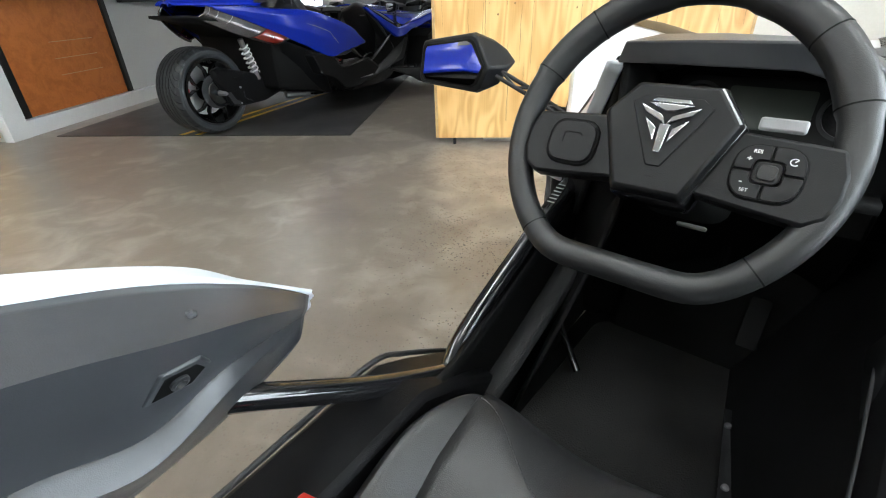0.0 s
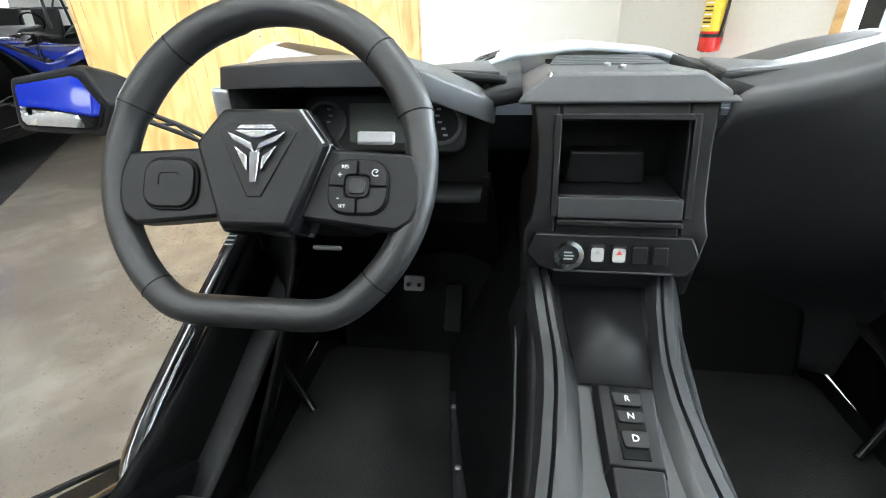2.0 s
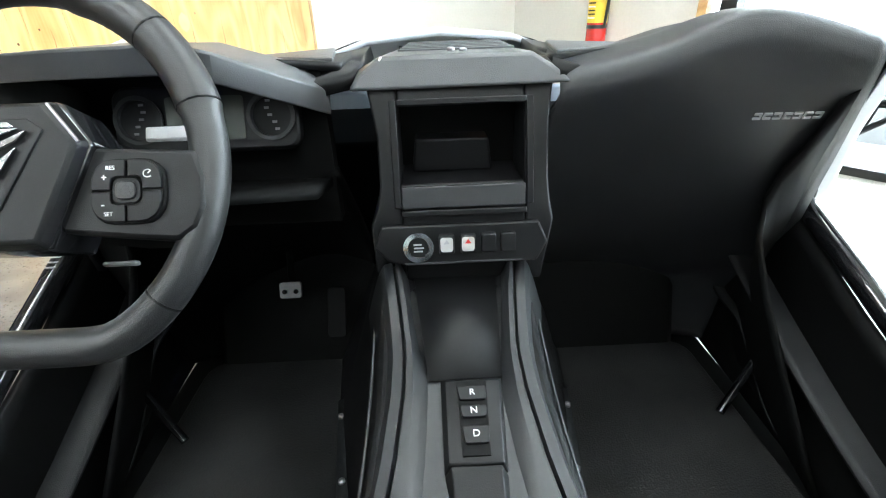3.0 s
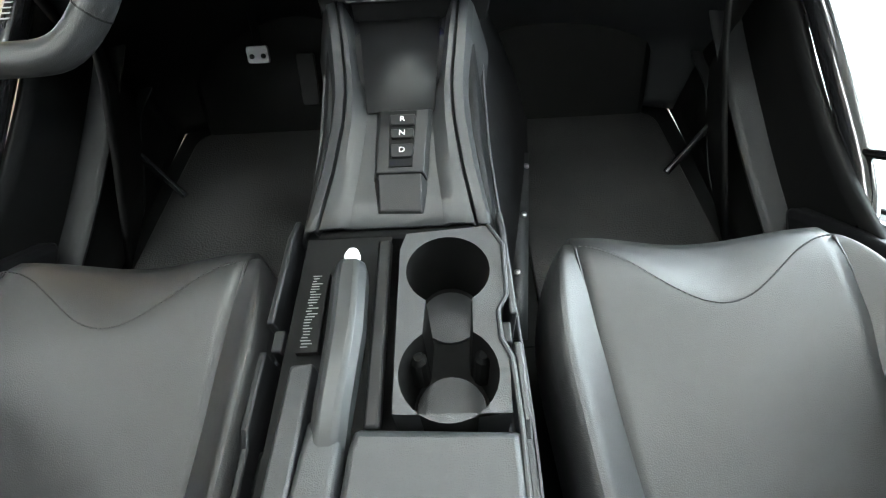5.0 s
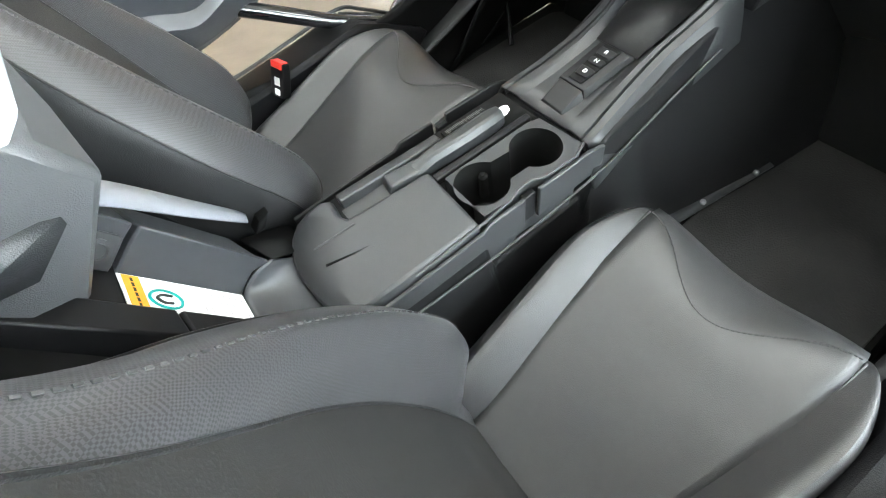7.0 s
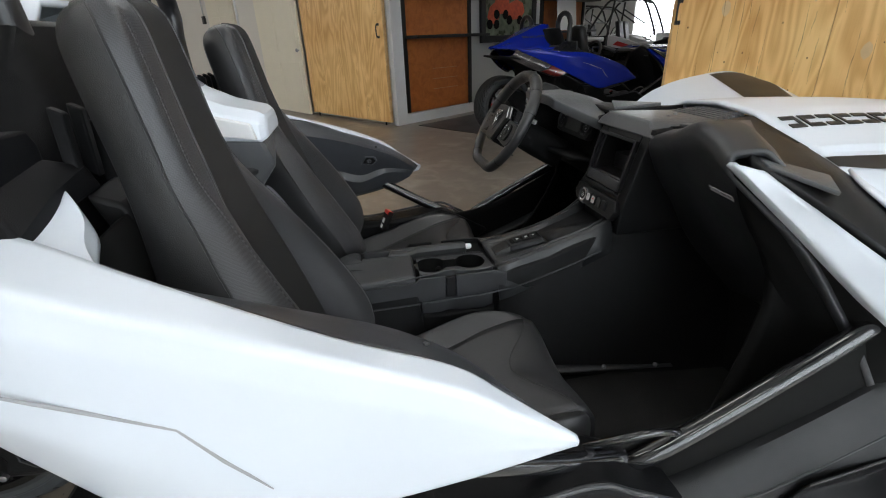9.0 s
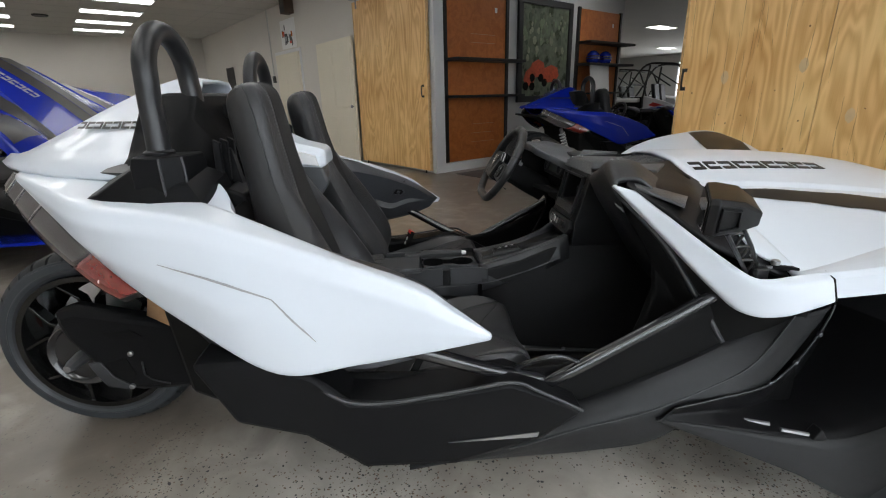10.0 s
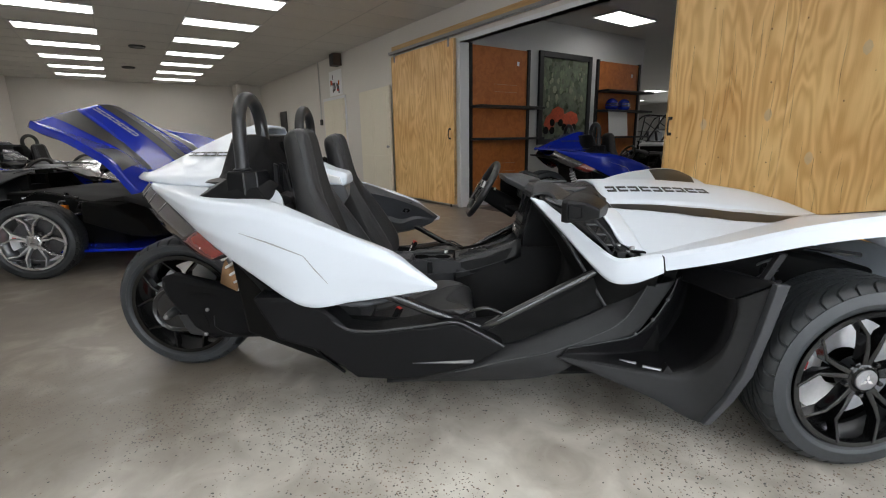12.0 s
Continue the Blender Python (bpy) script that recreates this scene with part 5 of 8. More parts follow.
def roll_gear(root, s):
    x0, x1, yc = .487, .268, .552
    mount = finish("hoop_mount", *flip(loft([[Vector((x, y, z)) for x, y in ((.436, .498), (.530, .506), (.570, .522), (.578, .588), (.548, .628), (.436, .634))] for z in (.885, .985)]
                                            + [[Vector((.50 + (x - .50) * .93, .565 + (y - .565) * .93, 1.006)) for x, y in ((.436, .498), (.530, .506), (.570, .522), (.578, .588), (.548, .628), (.436, .634))]]), s), BODY_BLACK, root, "black moulded base of the roll hoop", bevel=.004)
    finish("mount_skirt", *flip(loft([[Vector(p) for p in q] for q in (
        [(.390, .35, .930), (.553, .402, .918), (.596, .560, .896), (.588, .668, .890), (.496, .672, .905), (.390, .67, .91)],
        [(.395, .38, .945), (.556, .425, .926), (.594, .560, .906), (.584, .664, .903), (.500, .668, .934), (.395, .66, .945)],
        [(.440, .492, .988), (.534, .508, .980), (.574, .560, .945), (.560, .630, .945), (.50, .636, .955), (.44, .64, .965)])]), s), BODY_BLACK, mount, bevel=.004)
    finish("corner_edge", *flip(tube_mesh([(.578, .590, .915), (.578, .589, .984), (.573, .587, 1.003)], .003, 6), s), GREY, mount)
    finish("corner_edge", *flip(tube_mesh([(.549, .628, .94), (.549, .628, .984), (.546, .624, 1.003)], .003, 6), s), GREY, mount)
    for k in range(3):
        finish("mount_rib", *flip(loft([[Vector((x, .642, z)), Vector((x + .018, .642, z)), Vector((x + .018, .66, z - .01)), Vector((x, .66, z - .01))] for x, z in ((.40 - .05 * k, .93), (.39 - .05 * k, 1.03))]), s), BODY_BLACK, mount, bevel=.003)
    r = (x0 - x1) / 2
    pts = [Vector((x0 + .004, yc, .985)), Vector((x0, yc, 1.07)), Vector((x0 - .002, yc, 1.125))]
    for k in range(17):
        t = math.pi * k / 16
        pts.append(Vector((x1 + r + r * math.cos(t), yc + .004, 1.172 + r * math.sin(t))))
    pts += [Vector((x1, yc + .008, 1.12)), Vector((x1 - .01, yc + .012, 1.0)), Vector((x1 - .012, yc + .014, .92))]
    finish("roll_hoop", *flip(tube_mesh(spline(pts, 60), .0255, 18), s), HOOP, root, "satin black steel roll hoop")
    finish("hoop_collar", *flip(lathe([(1.0, .034), (1.012, .034), (1.016, .028)], 20, "z", (x0 + .003, yc, 0)), s), PLASTIC, root)
    # dark trim blade on the rear deck
    finish("deck_trim", *flip(loft([[Vector((x, y, z + .004)), Vector((x + w, y + .02, z - .010)), Vector((x + w * .6, y + .02, z - .03)), Vector((x, y, z - .03))] for x, y, z, w in ((.272, .170, .952, .035), (.33, .30, .966, .06), (.40, .44, .972, .08))]), s), STRIPE, root, bevel=.003)


def rear_section(root, paint):
    # painted spine with its skirt, narrowing to the tail
    secs = []
    for y, zt, ht, zm, hm, ze, he in ((-.11, .972, .03, .966, .06, .958, .10), (-.03, 1.0, .05, .970, .13, .955, .19), (.08, 1.045, .07, .976, .21, .951, .28), (.22, 1.105, .085, .984, .265, .948, .37), (.36, 1.160, .10, .988, .305, .945, .43), (.47, 1.190, .11, .99, .32, .943, .45), (.53, 1.182, .11, .99, .32, .940, .46)):
        half = [(he, ze), (hm + .03, zm - .004), (hm, zm + .012), ((hm + ht) / 2 + .015, (zm + zt) / 2), (ht + .02, zt - .025), (ht, zt - .004), (0, zt)]
        secs.append([Vector((-a, y, b)) for a, b in half] + [Vector((a, y, b)) for a, b in half[-2::-1]])
    v = [p for q in secs for p in q]
    deck = finish("rear_deck", v, grid_faces(len(secs), 13), paint, root, "glossy painted rear spine and deck", solid=.012, angle=40)
    for s in (1, -1):
        def place(a, b, lift, s=s):
            y = .175 + a if s > 0 else .465 - a
            zt, ht = 1.085 + (y - .17) * .375, .078 + (y - .17) * .11
            zm, hm = .980 + (y - .17) * .05, .262 + (y - .17) * .18
            z = 1.050 + b
            f = (z - zm) / (zt - zm)
            return Vector((s * (hm + (ht - hm) * f + .024 + lift), y, z + .006))
        glyph_row("deck_mark", 9, .0265, .0185, .006, .003, place, STRIPE, deck, "plain block mark")
    # black fairing between the hoops
    secs = []
    for y, z0, h0, z1, h1 in ((.395, .955, .42, 1.04, .22), (.43, .950, .44, 1.138, .225), (.50, .945, .47, 1.146, .235), (.572, .935, .46, 1.146, .235), (.625, .90, .44, 1.05, .225), (.66, .84, .42, .93, .20)):
        secs.append([Vector((-h0, y, z0)), Vector((-h0 * .84, y, z0 + (z1 - z0) * .30)), Vector((-h1 * 1.42, y, z0 + (z1 - z0) * .72)), Vector((-h1 * 1.22, y, z1)),
                     Vector((h1 * 1.22, y, z1)), Vector((h1 * 1.42, y, z0 + (z1 - z0) * .72)), Vector((h0 * .84, y, z0 + (z1 - z0) * .30)), Vector((h0, y, z0))])
    fair = finish("rear_fairing", *loft(secs), BODY_BLACK, root, "black moulded fairing behind the seats", bevel=.01)
    for s in (1, -1):
        finish("recess", *flip(prism([(.06, .93), (.205, .93), (.185, 1.115), (.10, 1.115)], .655, .60, "y"), s), DARK, fair, bevel=.004)
        for k in range(2):
            finish("rib", *flip(loft([[Vector((x, y, z)), Vector((x + .03, y, z)), Vector((x + .03, y + .03, z)), Vector((x, y + .03, z))] for x, y, z in ((.24 + .07 * k, .655, .87), (.235 + .06 * k, .625, 1.0))]), s), PLASTIC, fair, bevel=.003)
        finish("shoulder_block", *flip(loft([[Vector((.20, y, z)), Vector((.43, y, z - .01)), Vector((.43, y + .05, z - .03)), Vector((.20, y + .05, z - .03))] for y, z in ((.66, .92), (.70, .80), (.73, .70))]), s), PLASTIC, fair, bevel=.008)
    # bulkhead behind the seats
    for s in (1, -1):
        rows = [[(.11, .70, .88), (.3, .70, .88), (.58, .70, .86)], [(.12, .78, .70), (.3, .78, .70), (.60, .78, .70)], [(.12, .85, .50), (.3, .85, .50), (.62, .85, .52)], [(.12, .92, .25), (.3, .92, .25), (.60, .92, .25)]]
        finish("bulkhead", *flip(surf(rows, 9, 7), s), DARK, root, "matte black bulkhead behind the seats", solid=.02)
    # pillar between the head restraints, overhanging the storage trough
    pil = finish("center_pillar", *loft([[Vector(p) for p in q] for q in (
        [(-.05, .66, .715), (.10, .66, .715), (.032, .770, .722), (-.03, .765, .722)],
        [(-.08, .64, .845), (.115, .64, .845), (.080, .872, .852), (-.03, .855, .852)],
        [(-.10, .60, .92), (.115, .60, .92), (.10, .858, .905), (-.085, .850, .905)],
        [(-.11, .55, 1.06), (.12, .55, 1.06), (.10, .69, 1.04), (-.09, .69, 1.04)])]), DASH_GREY, root, "charcoal moulded pillar between the seats", bevel=.008)
    finish("spine_nose", *loft([[Vector((.010 - h, y, zb)), Vector((.010 + h, y, zb)), Vector((.010 + h * .98, y, zt - .02)), Vector((.010 + h * .72, y, zt)), Vector((.010 - h * .72, y, zt)), Vector((.010 - h * .98, y, zt - .02))]
                                for y, h, zt, zb in ((.56, .125, 1.10, .93), (.70, .112, 1.025, .922), (.787, .100, .985, .914), (.852, .092, .968, .906), (.868, .078, .956, .914))]), paint, pil, "glossy painted nose of the rear spine", bevel=.006)
    for e in (-1, 1):
        finish("nose_panel", *prism([(.70, .935), (.795, .925), (.848, .915), (.840, .948), (.78, .965), (.70, .99)], .010 + e * .098, .010 + e * .1135), TRIM_WHITE, pil, bevel=.002)
    finish("pillar_facet", *([Vector(p) for p in ((.079, .845, .845), (.094, .79, .815), (.114, .72, .84), (.104, .76, .862), (.100, .785, .84))], [(0, 1, 4), (1, 2, 4), (2, 3, 4), (3, 0, 4)]), GREY, pil, "moulded star-shaped facet", solid=.003, angle=5)
    return fair


def storage_bay(root):
    """Sloped storage trough between the seat backs, with the warning sheet."""
    d = Vector((0, -.075, .155)).normalized()          # up the slope
    nrm = Vector((0, .155, .075)).normalized()         # out of the slope
    m = frame_of(Vector((.012, .862, .515)), (1, 0, 0), nrm)   # x across, y up the slope
    if (m.to_3x3() @ Vector((0, 1, 0))).dot(d) < 0:
        m = frame_of(Vector((.012, .862, .515)), (-1, 0, 0), nrm)
    base = Vector((.012, .862, .515))

    def q(u, v, w):
        return base + Vector((u, 0, 0)) + d * v + nrm * w
    ob = finish("storage_bay", *moved(block(-.09, .06, -.01, .34, -.02, -.003), m), PLASTIC, root, "black plastic storage trough between the seats")
    prof = ((-.036, -.004), (-.049, .030), (-.0525, .053), (-.066, .047), (-.13, .026), (-.135, -.01), (-.036, -.02))
    for v0, v1 in ((.009, .189), (.195, .34)):
        finish("side_wall", *loft([[q(u, v + (.018 if v0 < .1 and v < .1 and w < .05 else 0), w) for u, w in prof] for v in (v0, v1)]), LINER_GREY, ob, "charcoal side wall with a sloped lower face", bevel=.003)
    right = ((.034, -.004), (.040, .022), (.085, .028), (.095, -.02))
    finish("side_wall", *loft([[q(u, v, w) for u, w in right] for v in (-.05, .155)]), PLASTIC, ob, bevel=.003)
    finish("side_wall", *loft([[q(u, v, w) for u, w in right] for v in (.160, .34)]), PLASTIC, ob, bevel=.003)
    # end wall rising to the armrest
    inner = [q(-.053, .010, .055), q(-.047, .026, .030), q(-.032, .028, -.001), q(.019, .025, -.001), q(.045, .02, .020)]
    outer = [Vector(p) for p in ((-.062, .948, .500), (-.036, .938, .497), (-.006, .933, .495), (.045, .932, .495), (.095, .940, .497))]
    finish("end_wall", *facet([inner, [a.lerp(b, .45) + Vector((0, 0, -.006)) for a, b in zip(inner, outer)], outer], 17, 5, 1), LINER_GREY, ob, solid=.004, angle=40)
    finish("shelf_top", *([q(-.0535, .010, .0555), Vector((-.064, .952, .503)), Vector((-.14, .955, .485)), q(-.13, .01, .028)], [(0, 1, 2, 3)]), DARK, ob, solid=.004)
    ml = frame_of(q(-.0425, .218, .018), d, Vector((.93, 0, 0)) + nrm * .37)
    plate = finish("lock_plate", *moved(prism(rounded(.040, .040, .006), .0, .004, "z"), ml), GREY, ob, bevel=.0012)
    finish("key_lock", *moved(lathe([(.004, .013), (.009, .013), (.010, .009), (.007, .008), (.007, .003)], 20, "z"), ml), GREY, plate, "round dark key lock")
    m = m @ Matrix.Translation((.001, .0152, .0285)) @ Matrix.Diagonal((.76, 1.02, 1, 1))
    sheet = finish("warning_sheet", *moved(prism([(-.042, .015), (.044, .015), (.044, .172), (-.042, .172)], -.0295, -.0285, "z"), m), PAPER, ob, "white warning sheet with an orange band and a teal ring")
    finish("orange_band", *moved(block(-.040, .042, .150, .168, -.0284, -.0280), m), LABEL_ORANGE, sheet)
    for k in range(9):
        finish("printed_bar", *moved(block(-.034 + .0105 * (k % 8), -.026 + .0105 * (k % 8), .1575, .1605, -.0279, -.0277), m), STRIPE, sheet) if k < 7 else None
    ring = [Vector((.0 + .019 * math.cos(t * .2618), .128 + .018 * math.sin(t * .2618), -.0281)) for t in range(24)]
    finish("ring_mark", *moved(tube_mesh(ring, .0018, 6, True), m), LABEL_TEAL, sheet)
    arrow = [Vector((-.007, .122, -.0280)), Vector((-.008, .132, -.0280)), Vector((0, .138, -.0280)), Vector((.008, .132, -.0280)), Vector((.008, .120, -.0280))]
    finish("arrow_mark", *moved(tube_mesh(spline(arrow, 12), .002, 6), m), STRIPE, sheet)
    rb = random.Random(3)
    for k in range(30):
        x, y = -.036 + .020 * (k % 4) + rb.uniform(-.003, .003), .022 + .0085 * (k // 4)
        finish("printed_bar", *moved(block(x, x + rb.uniform(.005, .012), y, y + .0011, -.0284, -.0281), m), PRINT_GREY, sheet)
    return ob


def belts(root):
    for s in (1, -1):
        if s < 0:
            pts = [(-.05, .808, .769), (-.0645, .825, .742), (-.095, .868, .649), (-.1275, .910, .558)]
            v = []
            for k, p in enumerate(spline(pts, 14)):
                g = 1 - .5 * (k / 13) ** 2
                v += [p + Vector((-.029, .003, -.008)) * g, p + Vector((.029, -.003, .008)) * g]
            belt = finish("seat_belt", v, grid_faces(14, 2), BELT, root, "grey webbing seat belt running into its slot", solid=.0025)
            finish("guide", *loft([[Vector((x, y, z)) for x, y, z in ((-.155, .905 + k, .522 + k * .3), (-.108, .905 + k, .534 + k * .3), (-.108, .922 + k, .556 + k * .3), (-.155, .922 + k, .544 + k * .3))] for k in (0, .02)]), DARK, belt, bevel=.003)
        m = frame_of(Vector((.560 * s, 1.128, .452 if s < 0 else .425)), (1, .2, 0), (.3 * -s, -.9, .45))
        b = finish("belt_buckle", *moved(loft([[Vector((a * .022, b * .04, -.010)) for a, b in rounded(2, 2, .35)], [Vector((a * .022, b * .04, .010)) for a, b in rounded(2, 2, .35)]]), m), DARK, root, "black seat belt buckle with red release", bevel=.003)
        finish("release", *moved(block(-.017, .017, .026, .041, -.008, .0125), m), RED, b, "red release button", bevel=.002)
        finish("tag", *moved(block(-.008, .008, -.012, .006, .010, .0112), m), PAPER, b)
        finish("tag", *moved(block(-.008, .008, -.034, -.020, .010, .0112), m), PAPER, b)
        stalk = spline([(.565 * s, 1.13, .44), (.575 * s, 1.125, .38), (.56 * s, 1.10, .33), (.57 * s, 1.08, .25)], 12)
        finish("stalk", *tube_mesh(stalk, .006, 8), DARK, b)


def console(root):
    # tunnel: widens towards the firewall
    secs = []
    for y, ht, zt, hb in ((.86, .10, .47, .12), (1.0, .112, .505, .125), (1.165, .113, .505, .13), (1.175, .113, .42, .13), (1.375, .108, .42, .14), (1.385, .108, .52, .14), (1.53, .100, .545, .165), (1.67, .100, .60, .195), (1.82, .11, .62, .225), (2.1, .13, .55, .26)):
        secs.append([Vector((-hb - .012, y, .205)), Vector((-hb, y, .225)), Vector((-ht - .012, y, zt - .06)), Vector((-ht, y, zt)), Vector((ht, y, zt)), Vector((ht + .012, y, zt - .06)), Vector((hb, y, .225)), Vector((hb + .012, y, .205))])
    ob = finish("center_console", *loft(secs), TUNNEL, root, "black moulded centre console", bevel=.006)
    for s in (1, -1):
        fl = [Vector((s * (.145 + k * .0165 + d), 1.40 + .115 * k, z)) for k in range(5) for d, z in ((0, .232), (.028, .228))]
        finish("side_flange", *(fl, grid_faces(5, 2)), GREY, ob, solid=.004)
        for x, y in ((.172, 1.53), (.202, 1.67), (.226, 1.813)):
            finish("screw", *lathe([(.230, .0065), (.236, .006), (.238, .003)], 10, "z", (s * x, y, 0)), STEEL, ob)
        # bright seam along the lower edge of the upper shell
        seam = [(s * .120, .95, .462), (s * .1265, 1.2, .470), (s * .121, 1.40, .478), (s * .114, 1.55, .512), (s * .114, 1.70, .565)]
        finish("seam_edge", *tube_mesh(spline(seam, 24), .0022, 6), GREY, ob)
    # front shell, rising to the dash
    v = []
    stations = ((1.383, .531, .524, .104, .062, .532), (1.42, .537, .530, .099, .060, .537), (1.46, .545, .540, .093, .056, .543), (1.53, .562, .556, .086, .052, .556),
                (1.575, .576, .570, .085, .053, .564), (1.60, .584, .578, .087, .056, .566), (1.65, .604, .600, .093, .062, .580), (1.70, .634, .630, .10, .070, .606))
    for y, zr, zs, hw, hi, zt in stations:
        half = [(hw + .022, zs - .075), (hw + .010, zs - .035), (hw, zs - .006), (hw - .006, zr), (hw - .014, zr + .002), (hw - .017, zr - .006), (hw - .022, zr + .003), (hi + .006, zr + .004), (hi - .003, zt + .004), (hi - .010, zt), (0, zt)]
        v += [Vector((-a, y, b)) for a, b in half] + [Vector((a, y, b)) for a, b in half[-2::-1]]
    finish("front_shell", v, grid_faces(len(stations), 21), SHELL_GREY, ob, "charcoal console front shell", solid=.006, angle=24)
    pod = finish("shifter_pod", *loft([[Vector(p) for p in q] for q in (
        [(-.027, 1.441, .545), (.035, 1.441, .545), (.043, 1.545, .568), (-.027, 1.545, .568)],
        [(-.0225, 1.4435, .5585), (.0305, 1.4425, .5585), (.0385, 1.5360, .5748), (-.0215, 1.5370, .5748)],
        [(-.021, 1.445, .5595), (.029, 1.444, .5595), (.037, 1.535, .5755), (-.020, 1.536, .5755)])]), PLASTIC, ob, "raised gear selector strip", bevel=.0012)
    finish("pod_flap", *loft([[Vector(p) for p in q] for q in (
        [(-.024, 1.397, .530), (.033, 1.395, .530), (.035, 1.441, .542), (-.027, 1.442, .542)],
        [(-.018, 1.401, .5415), (.027, 1.399, .5415), (.0285, 1.4415, .5575), (-.0205, 1.4425, .5575)])]), PLASTIC, pod, "sloping black flap below the gear buttons", bevel=.0015)
    finish("button_well", *loft([[Vector((x, y, .5535 + (y - 1.445) * .175 + h)) for x, y in ((-.0085, 1.449), (.0185, 1.449), (.0235, 1.533), (-.0095, 1.533))] for h in (0.0, .0078)]), DARK, pod)
    for text, y, w, h in (("R", 1.5160, .030, .0165), ("N", 1.4945, .027, .0135), ("D", 1.4690, .026, .0190)):
        z = .5595 + (y - 1.445) * .175 + .0035
        bt = finish("gear_button", *moved(prism([(a * (1 + b * 8), b) for a, b in rounded(w, h, .003)], -.006, .0014, "z"), pose(.0065, y, z, 9.9)), PLASTIC, pod, "black gear button lettered " + text, bevel=.0009)
        lettering("lettering", text, .0105, pose(.0065, y, z + .0018, 9.9), PRINT, bt)
    # phone tray ahead of the pod
    finish("tray", *([Vector(p) for p in ((-.040, 1.548, .5655), (.044, 1.548, .5655), (.056, 1.698, .610), (-.056, 1.698, .610))], [(0, 1, 2, 3)]), PLASTIC, ob, solid=.003)

    # cup holder block with two open wells
    wells = ((.054, 1.318, .041), (.052, 1.212, .0425))
    top = .541
    bm = bmesh.new()
    outer = [(.006, 1.178), (.101, 1.176), (.104, 1.225), (.097, 1.240), (.097, 1.268), (.106, 1.282), (.108, 1.345), (.095, 1.372), (.012, 1.366), (.006, 1.345)]
    vo = [bm.verts.new((x, y, top)) for x, y in outer]
    bm.edges.new((vo[-1], vo[0]))
    for a, b in zip(vo, vo[1:]):
        bm.edges.new((a, b))
    # one keyhole outline: two wells joined by a neck
    ring = []
    for k in range(27):
        t = radians(-58 + 296 * k / 26)
        ring.append((wells[0][0] + wells[0][2] * math.cos(t), wells[0][1] + wells[0][2] * math.sin(t)))
    for k in range(27):
        t = radians(122 + 296 * k / 26)
        ring.append((wells[1][0] + wells[1][2] * math.cos(t), wells[1][1] + wells[1][2] * math.sin(t)))
    vi = [bm.verts.new((x, y, top)) for x, y in ring]
    for k in range(len(vi)):
        bm.edges.new((vi[k], vi[(k + 1) % len(vi)]))
    bmesh.ops.triangle_fill(bm, edges=bm.edges[:], use_beauty=True)
    bm.verts.index_update()
    v = [p.co.copy() for p in bm.verts]
    f = [tuple(q.index for q in p.verts) for p in bm.faces]
    bm.free()
    k0 = len(outer)
    nr = len(ring)
    b0 = len(v)
    v += [Vector((x, y, top - .118)) for x, y in outer]
    f += [(j, (j + 1) % k0, b0 + (j + 1) % k0, b0 + j) for j in range(k0)]
    cup = finish("cup_holder", v, f, GREY, ob, "charcoal double cup holder with joined wells", angle=40)
    wv, wf = [], []
    for dz, sc in ((.0, 1.0), (-.005, .985), (-.095, .90)):
        wv += [Vector((.053 + (x - .053) * sc, y, top + dz)) for x, y in ring]
    wf = grid_faces(3, nr, True) + [tuple(2 * nr + j for j in range(nr))]
    # near-black instead of charcoal, so the wells carry their shade in colour
    finish("cup_well", wv, wf, DARK, cup, "deep keyhole-shaped wells, darkened for their shade")
    for cxw, cyw, rw in wells:
        finish("well_mat", *lathe([(top - .0945, rw * .82), (top - .091, rw * .80), (top - .091, .002)], 28, "z", (cxw, cyw, 0)), GREY, cup)
    for x, y in ((.024, 1.236), (.083, 1.236)):
        finish("grip_tab", *lathe([(.47, .009), (.515, .008), (.52, .004)], 10, "z", (x, y, 0)), DARK, cup)
    rim = [(.1065, 1.05, .527), (.1075, 1.172, .538), (.106, 1.222, .543), (.0985, 1.240, .543), (.0985, 1.268, .543), (.1075, 1.284, .543), (.110, 1.345, .542), (.098, 1.374, .540)]
    finish("bright_rim", *tube_mesh(rim, .0024, 8), GREY, cup)
    # side skins of the console, broken by a clip beside the cups
    for e in (1, -1):
        for y0, y1 in ((.965, 1.240), (1.268, 1.405)):
            skin = [(y0, .462), (y0, .518 if y0 < 1 else .536), (1.16, .526), (1.172, .536), (y1, .536), (y1, .472)] if y0 < 1 else [(y0, .470), (y0, .536), (1.372, .536), (y1, .526), (y1, .478)]
            finish("side_skin", *prism(skin, e * .1095, e * .1165), GREY if e > 0 else PLASTIC, ob, "charcoal side skin of the console", bevel=.002)
        finish("clip", *prism([(1.241, .47), (1.267, .47), (1.265, .528), (1.243, .528)], e * .100, e * .110), PLASTIC, ob, bevel=.002)
    # handbrake with its slot
    finish("slot", *block(-.098, -.006, 1.02, 1.378, .521, .5235), DARK, ob)
    hexa = lambda x, y, z, w, h: [Vector((x + w * a, y, z + h * b)) for a, b in ((-1, -.9), (-1, .35), (-.55, 1), (.55, 1), (1, .35), (1, -.9))]
    hb = finish("handbrake", *loft([hexa(-.045, 1.150, .528, .0145, .013), hexa(-.042, 1.185, .539, .0150, .016), hexa(-.039, 1.25, .541, .0165, .0170), hexa(-.041, 1.31, .540, .0165, .0165), hexa(-.0415, 1.328, .540, .0145, .014)]), GRIP, ob, "smooth grey handbrake lever with pale button", bevel=.0035)
    finish("release_button", *tube_mesh([(-.0415, 1.326, .541), (-.042, 1.340, .541), (-.042, 1.346, .541)], [.0082, .0082, .0055], 12), PRINT, hb)
